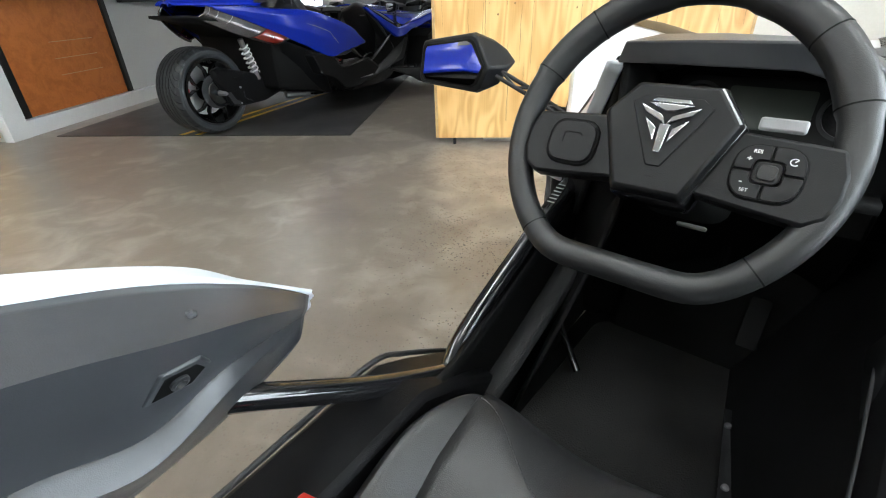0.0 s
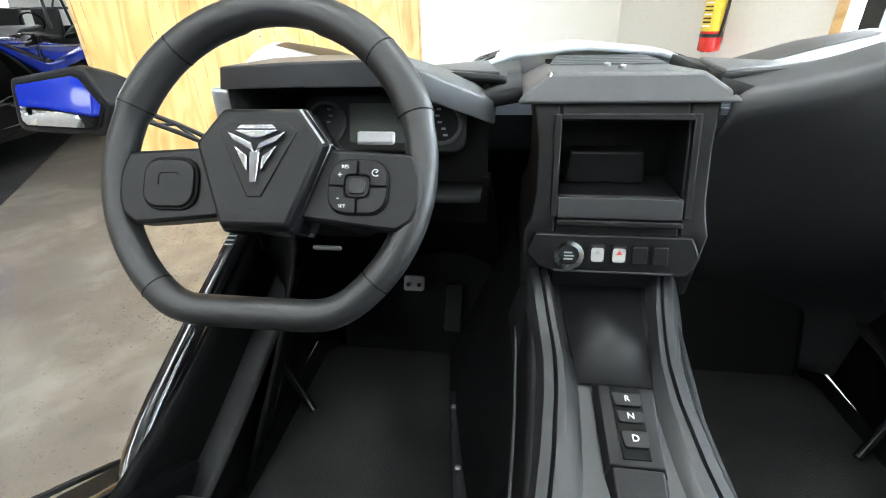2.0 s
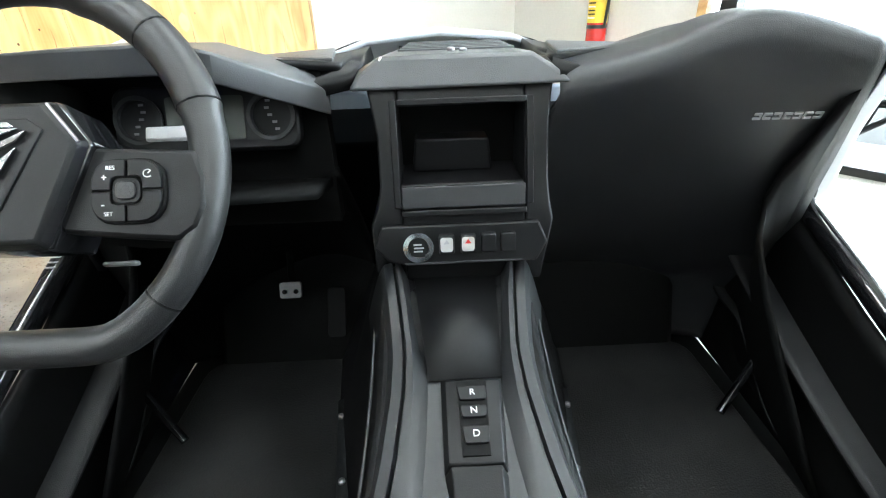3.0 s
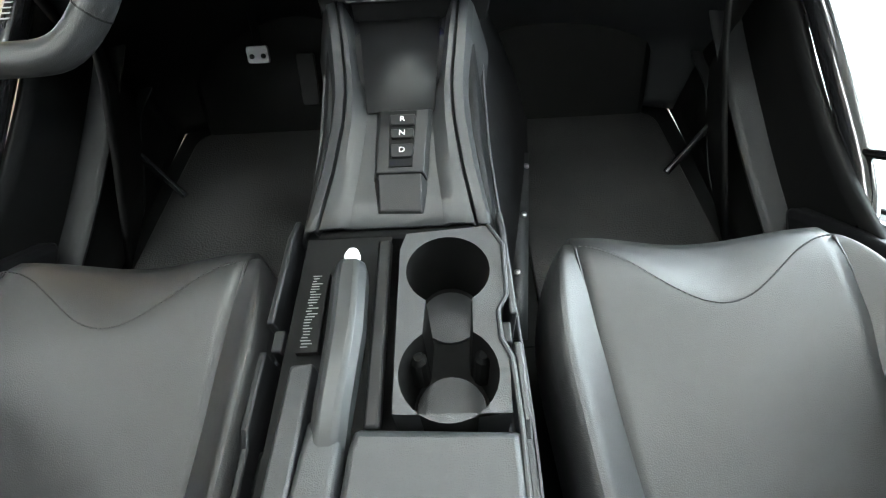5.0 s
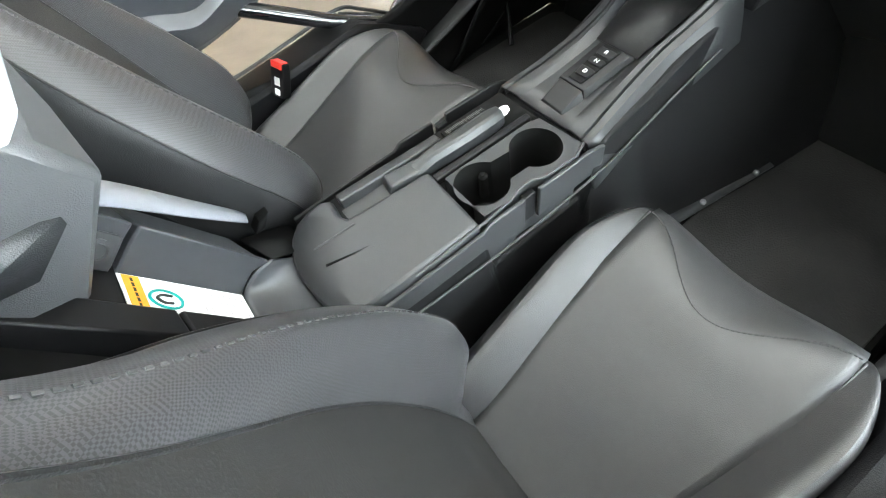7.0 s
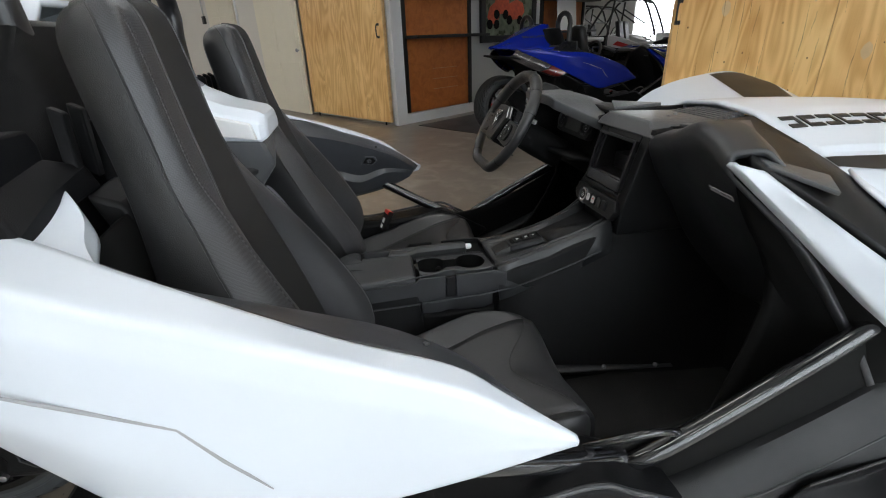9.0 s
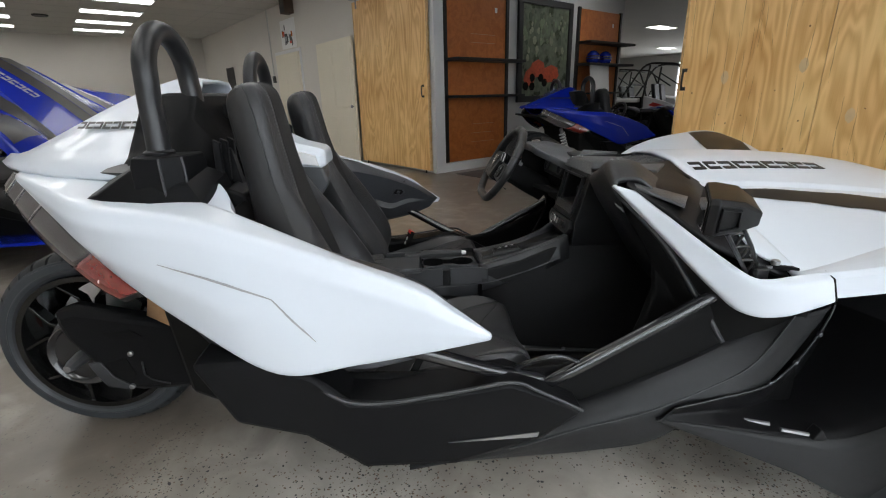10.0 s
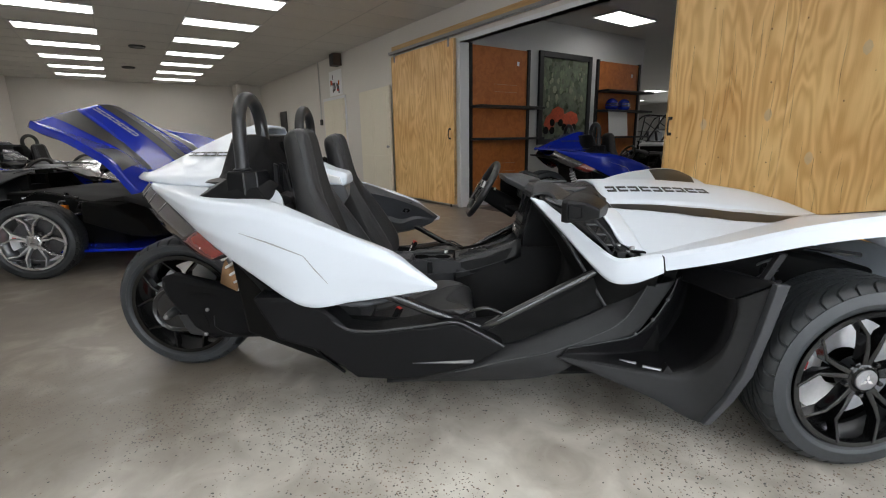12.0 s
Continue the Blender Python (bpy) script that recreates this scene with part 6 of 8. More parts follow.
    finish("base", *loft([[Vector((x, y, z)) for x, y in ((-.070, 1.108), (-.034, 1.102), (-.030, 1.168), (-.062, 1.178))] for z in (.515, .534)] + [[Vector((x, y, .543)) for x, y in ((-.065, 1.113), (-.038, 1.108), (-.034, 1.160), (-.058, 1.168))]]), GREY, hb, bevel=.003)
    finish("slot_floor", *block(-.066, -.030, 1.03, 1.11, .5237, .5255), GREY, ob)
    finish("side_trim", *block(-.018, -.004, 1.17, 1.365, .523, .535), PLASTIC, ob, bevel=.003)
    finish("slot_trim", *loft([[Vector((x, y, .518)), Vector((x + .024, y, .518)), Vector((x + .023, y, .542)), Vector((x + .002, y, .538))] for x, y in ((-.092, 1.035), (-.090, 1.12), (-.087, 1.225))]), GREY, ob, bevel=.003)
    plate = finish("label_plate", *block(-.084, -.0645, 1.238, 1.325, .528, .534), DARK, ob, "black label plate with fine pale print")
    rl = random.Random(12)
    for k in range(26):
        finish("printed_bar", *block(-.0815 + rl.uniform(0, .002), -.0695 - rl.uniform(0, .007), 1.243 + .0031 * k, 1.2440 + .0031 * k, .5342, .5345), PRINT_DIM, plate)
    # armrest lid
    lid = [(.107, 1.164), (-.024, 1.170), (-.028, 1.155), (-.040, 1.032), (-.056, 1.024), (-.092, 1.028), (-.103, 1.012), (-.106, .985), (-.098, .962), (-.080, .944), (-.055, .931), (-.020, .923), (.03, .925), (.085, .934), (.108, .950)]
    top_in = [(.103, 1.160), (-.021, 1.166), (-.025, 1.152), (-.036, 1.026), (-.052, 1.018), (-.088, 1.022), (-.096, 1.010), (-.094, .995), (-.084, .980), (-.064, .968), (-.040, .960), (-.010, .954), (.035, .954), (.085, .958), (.103, .966)]
    secs = [[Vector((x, y, .495)) for x, y in lid], [Vector((x, y, .515 + (y - .9) * .06)) for x, y in lid],
            [Vector((x, y, .530 + (y - .9) * .045)) for x, y in top_in]]
    arm = finish("armrest", *loft(secs), GREY, ob, "charcoal armrest lid with a stepped top", bevel=.004)
    finish("ridge", *tube_mesh([(-.026, .962, .5325), (-.022, 1.03, .5355)], .0018, 6), GREY, arm)
    finish("ridge", *tube_mesh([(.010, .962, .5325), (.020, 1.00, .5342), (.026, 1.03, .535)], [.0026, .0018, .0008], 6), DARK, arm)
    return ob


def dashboard(root, paint):
    # centre cap
    cap_secs = [[Vector(p) for p in q] for q in (
        [(-.124, 1.748, .854), (.158, 1.745, .856), (.135, 1.755, .874), (.107, 1.762, .892), (-.084, 1.762, .892), (-.112, 1.755, .872)],
        [(-.135, 1.83, .852), (.158, 1.83, .856), (.140, 1.83, .876), (.110, 1.83, .889), (-.082, 1.83, .889), (-.118, 1.83, .872)],
        [(-.13, 2.04, .842), (.155, 2.04, .844), (.140, 2.04, .866), (.118, 2.04, .880), (-.075, 2.04, .880), (-.115, 2.04, .862)])]
    ob = finish("dashboard", *loft(cap_secs), DASH_GREY, root, "charcoal moulded dashboard", bevel=.005)
    for x, y in ((.012, 1.90), (.028, 1.87)):
        finish("screw", *lathe([(.880, .006), (.890, .006), (.892, .003)], 12, "z", (x, y, 0)), STEEL, ob)
    finish("cap_step", *prism([(-.05, 1.768), (.075, 1.768), (.062, 1.785), (-.035, 1.785)], .884, .8925, "z"), DASH_GREY, ob, bevel=.002)
    finish("cap_edge", *tube_mesh([(-.087, 1.752, .858), (-.083, 1.763, .890), (-.08, 1.83, .888)], .0022, 6), ALU, ob, "bright chamfer")
    finish("vent_bed", *loft([[Vector((-.072, y, z)), Vector((.118, y, z)), Vector((.118, y, z - .04)), Vector((-.072, y, z - .04))] for y, z in ((1.93, .878), (2.05, .886))]), DARK, ob)
    for k in range(6):
        y, z = 1.945 + .016 * k, .882 + .0012 * k
        finish("vent_slat", *block(-.070 + .003 * k, .116 - .003 * k, y, y + .009, z - .004, z + .005), DASH_GREY, ob, bevel=.001)
    # side wings of the cap
    finish("left_tray", *([Vector(p) for p in ((-.118, 1.76, .866), (-.118, 2.02, .880), (-.30, 2.0, .848), (-.24, 1.80, .838))], [(0, 1, 2, 3)]), PLASTIC, ob, solid=.02)
    finish("right_tray", *([Vector(p) for p in ((.14, 1.75, .868), (.14, 2.02, .884), (.30, 2.0, .852), (.26, 1.80, .850))], [(0, 1, 2, 3)]), PLASTIC, ob, solid=.02)
    # centre stack
    levels = ((.858, -.104, .134, 1.760), (.838, -.100, .131, 1.753), (.80, -.094, .128, 1.742), (.739, -.094, .128, 1.725), (.712, -.098, .130, 1.715), (.69, -.108, .134, 1.706), (.60, -.108, .122, 1.705))

    def stack_piece(z0, z1, xa, xb):
        rings = []
        for z, xl, xr, yf in levels:
            if z0 <= z <= z1:
                a, b = (xl if xa is None else xa), (xr if xb is None else xb)
                rings.append([Vector((a, yf, z)), Vector((b, yf, z)), Vector((b, 1.95, z)), Vector((a, 1.95, z))])
        return loft(rings)
    for vf in (stack_piece(.60, .858, None, -.0665), stack_piece(.60, .858, .0965, None), stack_piece(.838, .858, -.066, .096), stack_piece(.60, .739, -.066, .096)):
        finish("stack_panel", *vf, PLASTIC, ob, "black centre stack around an open display bay", bevel=.003)
    finish("bay_back", *block(-.0665, .0965, 1.815, 1.83, .739, .838), DARK, ob)
    # added box that stands in for the lighter reflection low in the bay
    finish("bay_step", *loft([[Vector((x, y, z)) for x, z in ((-.052, .7395), (.060, .7395), (.054, .785), (-.046, .785))] for y in (1.775, 1.815)]), PLASTIC, ob, bevel=.003)
    tilt = Vector((0, -.965, .26))
    sm = frame_of(Vector((.015, 1.724, .780)), (1, 0, 0), tilt)
    for a in (block(-.090, -.0810, -.068, .066, -.006, .005), block(.0810, .090, -.068, .066, -.006, .005), block(-.0810, .0810, .058, .066, -.006, .005), block(-.0810, .0810, -.080, -.072, -.006, .006)):
        finish("bezel", *moved(a, sm), PLASTIC, ob, bevel=.0015)
    finish("screen_ledge", *moved(block(-.0805, .0805, -.070, -.041, -.006, .004), sm), GREY, ob, "charcoal ledge below the display bay", bevel=.002)
    pm = frame_of(Vector((.006, 1.697, .664)), (1, 0, 0), Vector((0, -.97, .24)))
    panel = finish("switch_panel", *moved(prism([(-.110, .0), (-.100, .028), (.106, .028), (.118, .0), (.104, -.026), (-.07, -.026), (-.095, -.018)], -.01, .008, "z"), pm), PLASTIC, ob, "black switch panel", bevel=.003)
    finish("panel_edge", *moved(tube_mesh([(-.072, -.023, .009), (.084, -.023, .009)], .0014, 6), pm), GREY, panel)
    ringp = lathe([(.008, .0142), (.012, .0142), (.0125, .0200), (.008, .0208)], 32, "z", (-.053, -.001, 0))
    finish("start_ring", *moved(ringp, pm), CHROME, panel, "brushed metal ring of the start button")
    sb = finish("start_button", *moved(lathe([(.006, .0132), (.0105, .0132), (.011, .011), (.0105, .001)], 28, "z", (-.053, -.001, 0)), pm), PLASTIC, panel, "black round start button")
    for k, (a, w) in enumerate((((-.0605, .003), .012), ((-.060, -.0015), .014), ((-.0605, -.006), .013))):
        finish("printed_bar", *moved(block(a[0] + .001, a[0] + w, a[1] - .001, a[1] + .001, .0111, .0114), pm), PRINT_GREY, sb)
    for k, x in enumerate((-.016, .012, .039, .065)):
        sw = finish("rocker_switch", *moved(loft([[Vector((x + a * .0105, .002 + b * .014, .006)) for a, b in rounded(2, 2, .25)], [Vector((x + a * .0095, .002 + b * .012, .011 + (.003 if True else 0))) for a, b in rounded(2, 2, .25)]]), pm), PLASTIC, panel, "pale lit rocker switch" if k < 2 else "black blank rocker switch", bevel=.001)
        if k < 2:
            finish("switch_face", *moved(prism([(x + a, .002 + b) for a, b in rounded(.0165, .019, .004)], .0142, .0150, "z"), pm), material("milky_switch_face", (.42, .41, .40), .4, var=.05), sw)
            finish("switch_mark", *moved(prism([(x - .004, .003), (x + .004, .003), (x, .009)], .0151, .0153, "z"), pm), RED if k else PRINT_GREY, sw)
    # instrument binnacle: hooded visor over a dark well
    vis = [[(-.488, 1.668, .888), (-.478, 1.661, .911), (-.474, 1.78, .908), (-.46, 1.87, .880)],
           [(-.40, 1.662, .890), (-.395, 1.658, .914), (-.39, 1.78, .911), (-.385, 1.88, .880)],
           [(-.285, 1.664, .890), (-.280, 1.660, .916), (-.28, 1.78, .908), (-.28, 1.88, .868)],
           [(-.252, 1.672, .880), (-.248, 1.668, .907), (-.24, 1.78, .896), (-.24, 1.88, .860)],
           [(-.158, 1.785, .822), (-.156, 1.782, .848), (-.16, 1.85, .856), (-.16, 1.90, .856)]]
    bn = finish("binnacle", [p for r in vis for p in r], grid_faces(5, 4), DASH_GREY, ob, "charcoal instrument visor", solid=.012, bevel=.004)
    finish("well_back", *block(-.47, -.165, 1.80, 1.83, .66, .875), DARK, bn)
    finish("well_side", *([Vector(p) for p in ((-.475, 1.668, .89), (-.475, 1.668, .74), (-.475, 1.83, .70), (-.475, 1.83, .91))], [(0, 1, 2, 3)]), DARK, bn, solid=.012)
    finish("well_floor", *([Vector(p) for p in ((-.475, 1.66, .745), (-.17, 1.70, .74), (-.17, 1.82, .72), (-.475, 1.82, .72))], [(0, 1, 2, 3)]), DARK, bn, solid=.012)
    lm = frame_of(Vector((-.315, 1.772, .825)), (1, 0, 0), (0, -.95, .3))
    cl = finish("instrument_panel", *moved(prism(rounded(.24, .085, .02), -.02, .0, "z"), lm), PLASTIC, ob, "instrument cluster with grey display", bevel=.004)
    finish("display", *moved(prism(rounded(.10, .055, .004), .0005, .002, "z"), lm), LCD, cl)
    for e in (-1, 1):
        finish("gauge_ring", *moved(lathe([(.0, .030), (.006, .031), (.006, .026), (.0, .025)], 28, "z", (e * .085, 0, 0)), lm), GREY, cl)
        for k in range(5):
            finish("gauge_mark", *moved(block(e * (.085 + .006 * math.cos(k)) - .003, e * (.085 + .006 * math.cos(k)) + .003, -.018 + .009 * k, -.015 + .009 * k, .0005, .0015), lm), PRINT_GREY, cl)
    # right-hand dash face sweeping down to the footwell
    rows = [[(.135, 1.88, .872), (.25, 1.89, .868), (.37, 1.87, .862), (.50, 1.80, .840)],
            [(.135, 1.83, .874), (.25, 1.80, .896), (.36, 1.785, .926), (.484, 1.740, .900)],
            [(.142, 1.758, .860), (.25, 1.728, .888), (.352, 1.712, .927), (.476, 1.680, .894)],
            [(.142, 1.752, .838), (.25, 1.722, .862), (.352, 1.702, .896), (.478, 1.678, .866)],
            [(.120, 1.80, .76), (.25, 1.80, .75), (.40, 1.77, .75), (.566, 1.79, .745)],
            [(.120, 1.92, .58), (.25, 1.93, .57), (.40, 1.92, .56), (.632, 1.89, .56)],
            [(.14, 2.06, .40), (.25, 2.10, .38), (.40, 2.10, .37), (.648, 2.0, .38)],
            [(.24, 2.05, .215), (.30, 2.08, .215), (.40, 2.08, .215), (.62, 2.02, .215)]]
    # grey instead of black: veiling haze is put into the panel colour
    gb = finish("glove_panel", *facet(rows, 25, 6, 2), GREY, ob, "black sweeping passenger dash panel", solid=.012, angle=45)
    em = frame_of(Vector((.425, 1.726, .812)), (1, -.24, 0), (-.15, -.86, -.48))
    def place(a, b, lift):
        return em @ Vector((a - .04, b - .005, .004 + lift))
    glyph_row("panel_mark", 7, .009, .010, .0025, .002, place, PRINT_GREY, gb, "plain block mark")
    # left-hand panels under the binnacle
    rows = [[(-.16, 1.80, .74), (-.30, 1.82, .74), (-.47, 1.80, .745)], [(-.15, 1.93, .58), (-.30, 1.98, .56), (-.58, 1.90, .56)],
            [(-.16, 2.08, .40), (-.3, 2.12, .38), (-.63, 1.98, .38)], [(-.24, 2.05, .215), (-.4, 2.08, .215), (-.62, 2.02, .215)]]
    # darker than the passenger side, with footwell shade put into the colour
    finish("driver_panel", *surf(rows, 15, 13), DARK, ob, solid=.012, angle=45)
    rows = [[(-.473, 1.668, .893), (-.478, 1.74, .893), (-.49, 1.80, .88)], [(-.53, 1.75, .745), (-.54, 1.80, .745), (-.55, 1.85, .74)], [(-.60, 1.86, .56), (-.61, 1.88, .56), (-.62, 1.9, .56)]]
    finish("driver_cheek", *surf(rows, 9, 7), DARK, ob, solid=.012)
    # pedals
    pmx = frame_of(Vector((-.331, 1.981, .428)), (1, 0, 0), (0, -.9, .43))
    pd = finish("pedal", *moved(prism(rounded(.046, .034, .006), -.004, .004, "z"), pmx), DARK_STEEL, ob, "small steel pedal pad with two bolts", bevel=.001)
    for e in (-1, 1):
        finish("bolt", *moved(lathe([(.004, .005), (.007, .005), (.008, .002)], 10, "z", (e * .012, -.003, 0)), pmx), DARK, pd)
    finish("pedal_arm", *tube_mesh([(-.331, 1.99, .42), (-.331, 2.03, .52), (-.331, 2.0, .62)], .008, 8), DARK, pd)
    finish("pedal", *moved(prism(rounded(.04, .11, .008), -.004, .004, "z"), frame_of(Vector((-.245, 1.99, .36)), (1, 0, 0), (0, -.85, .5))), DARK, ob, "black accelerator pedal", bevel=.002)
    return ob


def front_body(root, paint, hood_angle):
    ny = 41
    cols = []
    for k in range(len(HOOD_LINES) - 1):
        n = (4, 5, 1, 1, 7, 7, 8)[k]
        cols += [(k, j / n) for j in range(n)]
    cols.append((len(HOOD_LINES) - 2, 1.0))
    half = []
    for i in range(ny):
        y = 2.03 + (3.2 - 2.03) * i / (ny - 1)
        row = []
        for k, f in cols:
            (xa, za), (xb, zb) = hood_line(k, y), hood_line(k + 1, y)
            row.append(Vector((xa + (xb - xa) * f, y, za + (zb - za) * f)))
        e = row[-1]
        row.append(Vector((e.x + .006, y, e.z - .010)))
        row.append(Vector((e.x + .012, y, e.z - .052)))
        row.append(Vector((e.x - .012, y, e.z - .056)))
        half.append(row)
    v = [p for r in half for p in [Vector((-q.x, q.y, q.z)) for q in r[:0:-1]] + r]
    f = grid_faces(ny, len(half[0]) * 2 - 1)
    hood = finish("hood", v, f, paint, root, "glossy painted hood with dark stripes" + (" standing open" if hood_angle else ""), solid=.010, angle=14)
    if hood_angle:
        hinge = Matrix.Translation((0, 3.2, .69))
        hood.matrix_basis = Matrix.Translation((0, .52, 0)) @ hinge @ pose(0, 0, 0, -hood_angle) @ hinge.inverted()
    marks = PRINT_GREY if hood_angle else STRIPE
    for s in (1, -1):
        def stripe(y, s=s):
            a = lerp_table(((2.03, .338), (2.2, .356), (2.40, .405), (2.52, .475), (2.62, .575), (2.655, .608)), y)
            b = lerp_table(((2.03, .372), (2.12, .400), (2.25, .450), (2.36, .515), (2.45, .585), (2.53, .640), (2.655, .612)), y)
            return s * a, s * b
        if hood_angle:
            finish("stripe", *hood_patch(lambda y: (s * (.345 + (y - 2.05) * .10), s * (.56 - max(0, y - 2.3) * .03)), 2.04, 2.92, 31, 9, .0075), STRIPE, hood, "satin black band along the hood", angle=60)
            finish("stripe", *hood_patch(lambda y: (s * .002, s * .122), 2.04, 2.98, 31, 5, .0075), STRIPE, hood, "satin black centre band", angle=60)
        else:
            finish("stripe", *hood_patch(stripe, 2.035, 2.65, 41, 9, .0075), STRIPE, hood, "satin black curved stripe", angle=60)
        rows = []
        for i in range(11):
            x = .585 + .365 * i / 10
            y0, y1 = 2.665 + (x - .57) * .25, 2.90 + (x - .58) * .35
            rows += [Vector((s * x, y0 + (y1 - y0) * j / 10, hood_z(x, y0 + (y1 - y0) * j / 10) + .0075)) for j in range(11)]
        finish("stripe", rows, grid_faces(11, 11), STRIPE, hood, "satin black band over the fender crest", angle=60)

        def place(a, b, lift, s=s):
            y = 2.068 + a if s > 0 else 2.53 - a
            x = .215 - b * 2.3
            return Vector((s * x, y, hood_z(x, y) + .0065 + lift))
        if not hood_angle:
            # rear corner of the hood beside the mirror
            back = [Vector(p) for p in ((.405, 2.022, .826), (.492, 1.948, .826), (.573, 1.958, .782), (.640, 1.972, .736), (.672, 2.016, .712))]
            front = [Vector((x, 2.052, hood_z(x, 2.052) + .0008)) for x in (.405, .500, .580, .645, .685)]
            finish("hood_corner", *flip(facet([back, front], 17, 5, 0), s), paint, hood, solid=.006, angle=30)
        glyph_row("hood_mark", 9, .0415, .0215, .0105, .002, place, marks, hood, "plain block mark")
    if hood_angle:
        # black ribbed underside
        finish("hood_liner", *(lambda q: ([Vector((p.x * .93, p.y, p.z - .03)) for p in q[0]], q[1]))((v, f)), DARK, hood, "matte black underside of the hood")
    for s in (1, -1):
        # painted side band running from the dash corner down to the wheel
        rows = [
            [(.510, 1.722, .868), (.566, 1.795, .806), (.636, 1.872, .738), (.686, 1.930, .694), (.704, 1.965, .688), (.714, 2.01, .696), (.724, 2.053, .706), (.730, 2.082, .710)],
            [(.512, 1.705, .876), (.572, 1.790, .800), (.644, 1.868, .730), (.698, 1.932, .682), (.720, 1.968, .678), (.734, 2.01, .686), (.745, 2.053, .696), (.752, 2.082, .700)],
            [(.500, 1.668, .888), (.566, 1.765, .782), (.630, 1.842, .690), (.684, 1.905, .622), (.712, 1.945, .602), (.740, 2.00, .612), (.760, 2.053, .640), (.768, 2.082, .656)],
            [(.480, 1.670, .884), (.546, 1.768, .776), (.608, 1.846, .684), (.660, 1.908, .616), (.688, 1.948, .596), (.716, 2.00, .606), (.736, 2.053, .632), (.744, 2.082, .648)]]
        band = finish("side_band", *flip(facet(rows, 41, 7, 1), s), paint, root, "glossy painted side band", solid=.008, angle=40)
        # black cowl between dash and hood, and the cheek under the band
        rows = [[(.14, 1.80, .878), (.28, 1.775, .894), (.40, 1.745, .908), (.500, 1.700, .886)],
                [(.14, 1.92, .878), (.30, 1.88, .878), (.44, 1.83, .866), (.565, 1.79, .820)],
                [(.15, 2.00, .880), (.32, 1.97, .860), (.49, 1.90, .834), (.632, 1.872, .748)],
                [(.16, 2.06, .868), (.32, 2.05, .826), (.54, 2.04, .750), (.695, 2.03, .682)]]
        finish("cowl", *flip(facet(rows, 21, 5, 1), s), PLASTIC, root, "black cowl between dash and hood", solid=.010, angle=40)
        rows = [[(.486, 1.675, .886), (.548, 1.770, .778), (.612, 1.850, .685), (.664, 1.910, .616), (.70, 2.00, .606), (.735, 2.08, .645)],
                [(.478, 1.720, .80), (.540, 1.80, .700), (.600, 1.87, .600), (.640, 1.93, .54), (.66, 2.02, .52), (.68, 2.10, .54)],
                [(.50, 1.80, .60), (.56, 1.86, .50), (.61, 1.92, .42), (.635, 1.98, .38), (.65, 2.06, .36), (.66, 2.14, .36)],
                [(.58, 1.60, .205), (.61, 1.75, .205), (.62, 1.90, .205), (.63, 2.0, .205), (.63, 2.08, .205), (.63, 2.16, .205)]]
        # cheek kept near-black so that its colour carries the footwell shade
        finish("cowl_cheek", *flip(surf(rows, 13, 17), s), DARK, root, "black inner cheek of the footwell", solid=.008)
        finish("cowl_plate", *flip(([Vector(p) for p in ((.470, 1.728, .889), (.508, 1.722, .880), (.552, 1.832, .836), (.487, 1.878, .845))], [(0, 1, 2, 3)]), s), DASH_GREY, root, "grey plastic cowl plate", solid=.008, bevel=.002)
        finish("cowl_scoop", *flip(([Vector(p) for p in ((.150, 1.815, .884), (.300, 1.890, .884), (.175, 1.985, .886))], [(0, 1, 2)]), s), DASH_GREY, root, "grey triangular cowl scoop", solid=.010, bevel=.002)
        finish("joint_gap", *flip(tube_mesh([(.728, 2.083, .712), (.752, 2.084, .702), (.769, 2.084, .657), (.746, 2.083, .648)], .0035, 6), s), DARK, band)
        # fixing screws in the dark notch
        for p in ((.645, 1.965, .722), (.672, 2.005, .716)):
            finish("screw", *flip(lathe([(-.002, .010), (.008, .010), (.011, .005)], 14, "z", p), s), STEEL, band)
        finish("notch", *flip(prism([(.60, 1.90), (.66, 1.975), (.70, 2.045), (.66, 2.035), (.60, 1.98)], .702, .712, "z"), s), DARK, band)
        # mirror on a slotted stalk
        if s > 0:
            mh = frame_of(Vector((.748, 1.752, .880)), (.866, -.5, 0), (-.5, -.866, .06))
            half, skew = .092, -.070
        else:
            mh = frame_of(Vector((-.935, 1.872, .838)), (-.995, -.10, 0), (.10, -.99, .09))
            half, skew = .092, -.03
        out = 1 if (mh.to_3x3() @ Vector((1, 0, 0))).x * s > 0 else -1
        mirror_outline = [(out * half * a, b * (1.0 if s > 0 else 1.22)) for a, b in ((-1, .004), (-.78, .040), (-.62, .047), (.92, .038), (1.0, .028), (.90, -.027), (.84, -.036), (-.50, -.050), (-.66, -.045))]
        head = finish("side_mirror", *moved(loft([[Vector((x, y, .004)) for x, y in mirror_outline], [Vector((x * 1.03, y * 1.05, -.014)) for x, y in mirror_outline],
                                                  [Vector((x * .98 + out * skew * .5, y * .86, -.06)) for x, y in mirror_outline], [Vector((x * .84 + out * skew, y * .42 - .008, -.100)) for x, y in mirror_outline]]), mh), PLASTIC, root, "black angular side mirror on a slotted stalk", bevel=.004)
        finish("glass_frame", *moved(prism([(x * .90, y * .84) for x, y in mirror_outline], .002, .0065, "z"), mh), DARK, head, "black frame round the glass", bevel=.001)
        gm = mh if s > 0 else mh @ pose(0, 0, 0, -2.0, 0, 0)
        finish("mirror_glass", *moved(prism([(x * .84, y * .76) for x, y in mirror_outline], .003, .0095 if s < 0 else .0072, "z"), gm), MIRROR, head, "clear mirror glass")
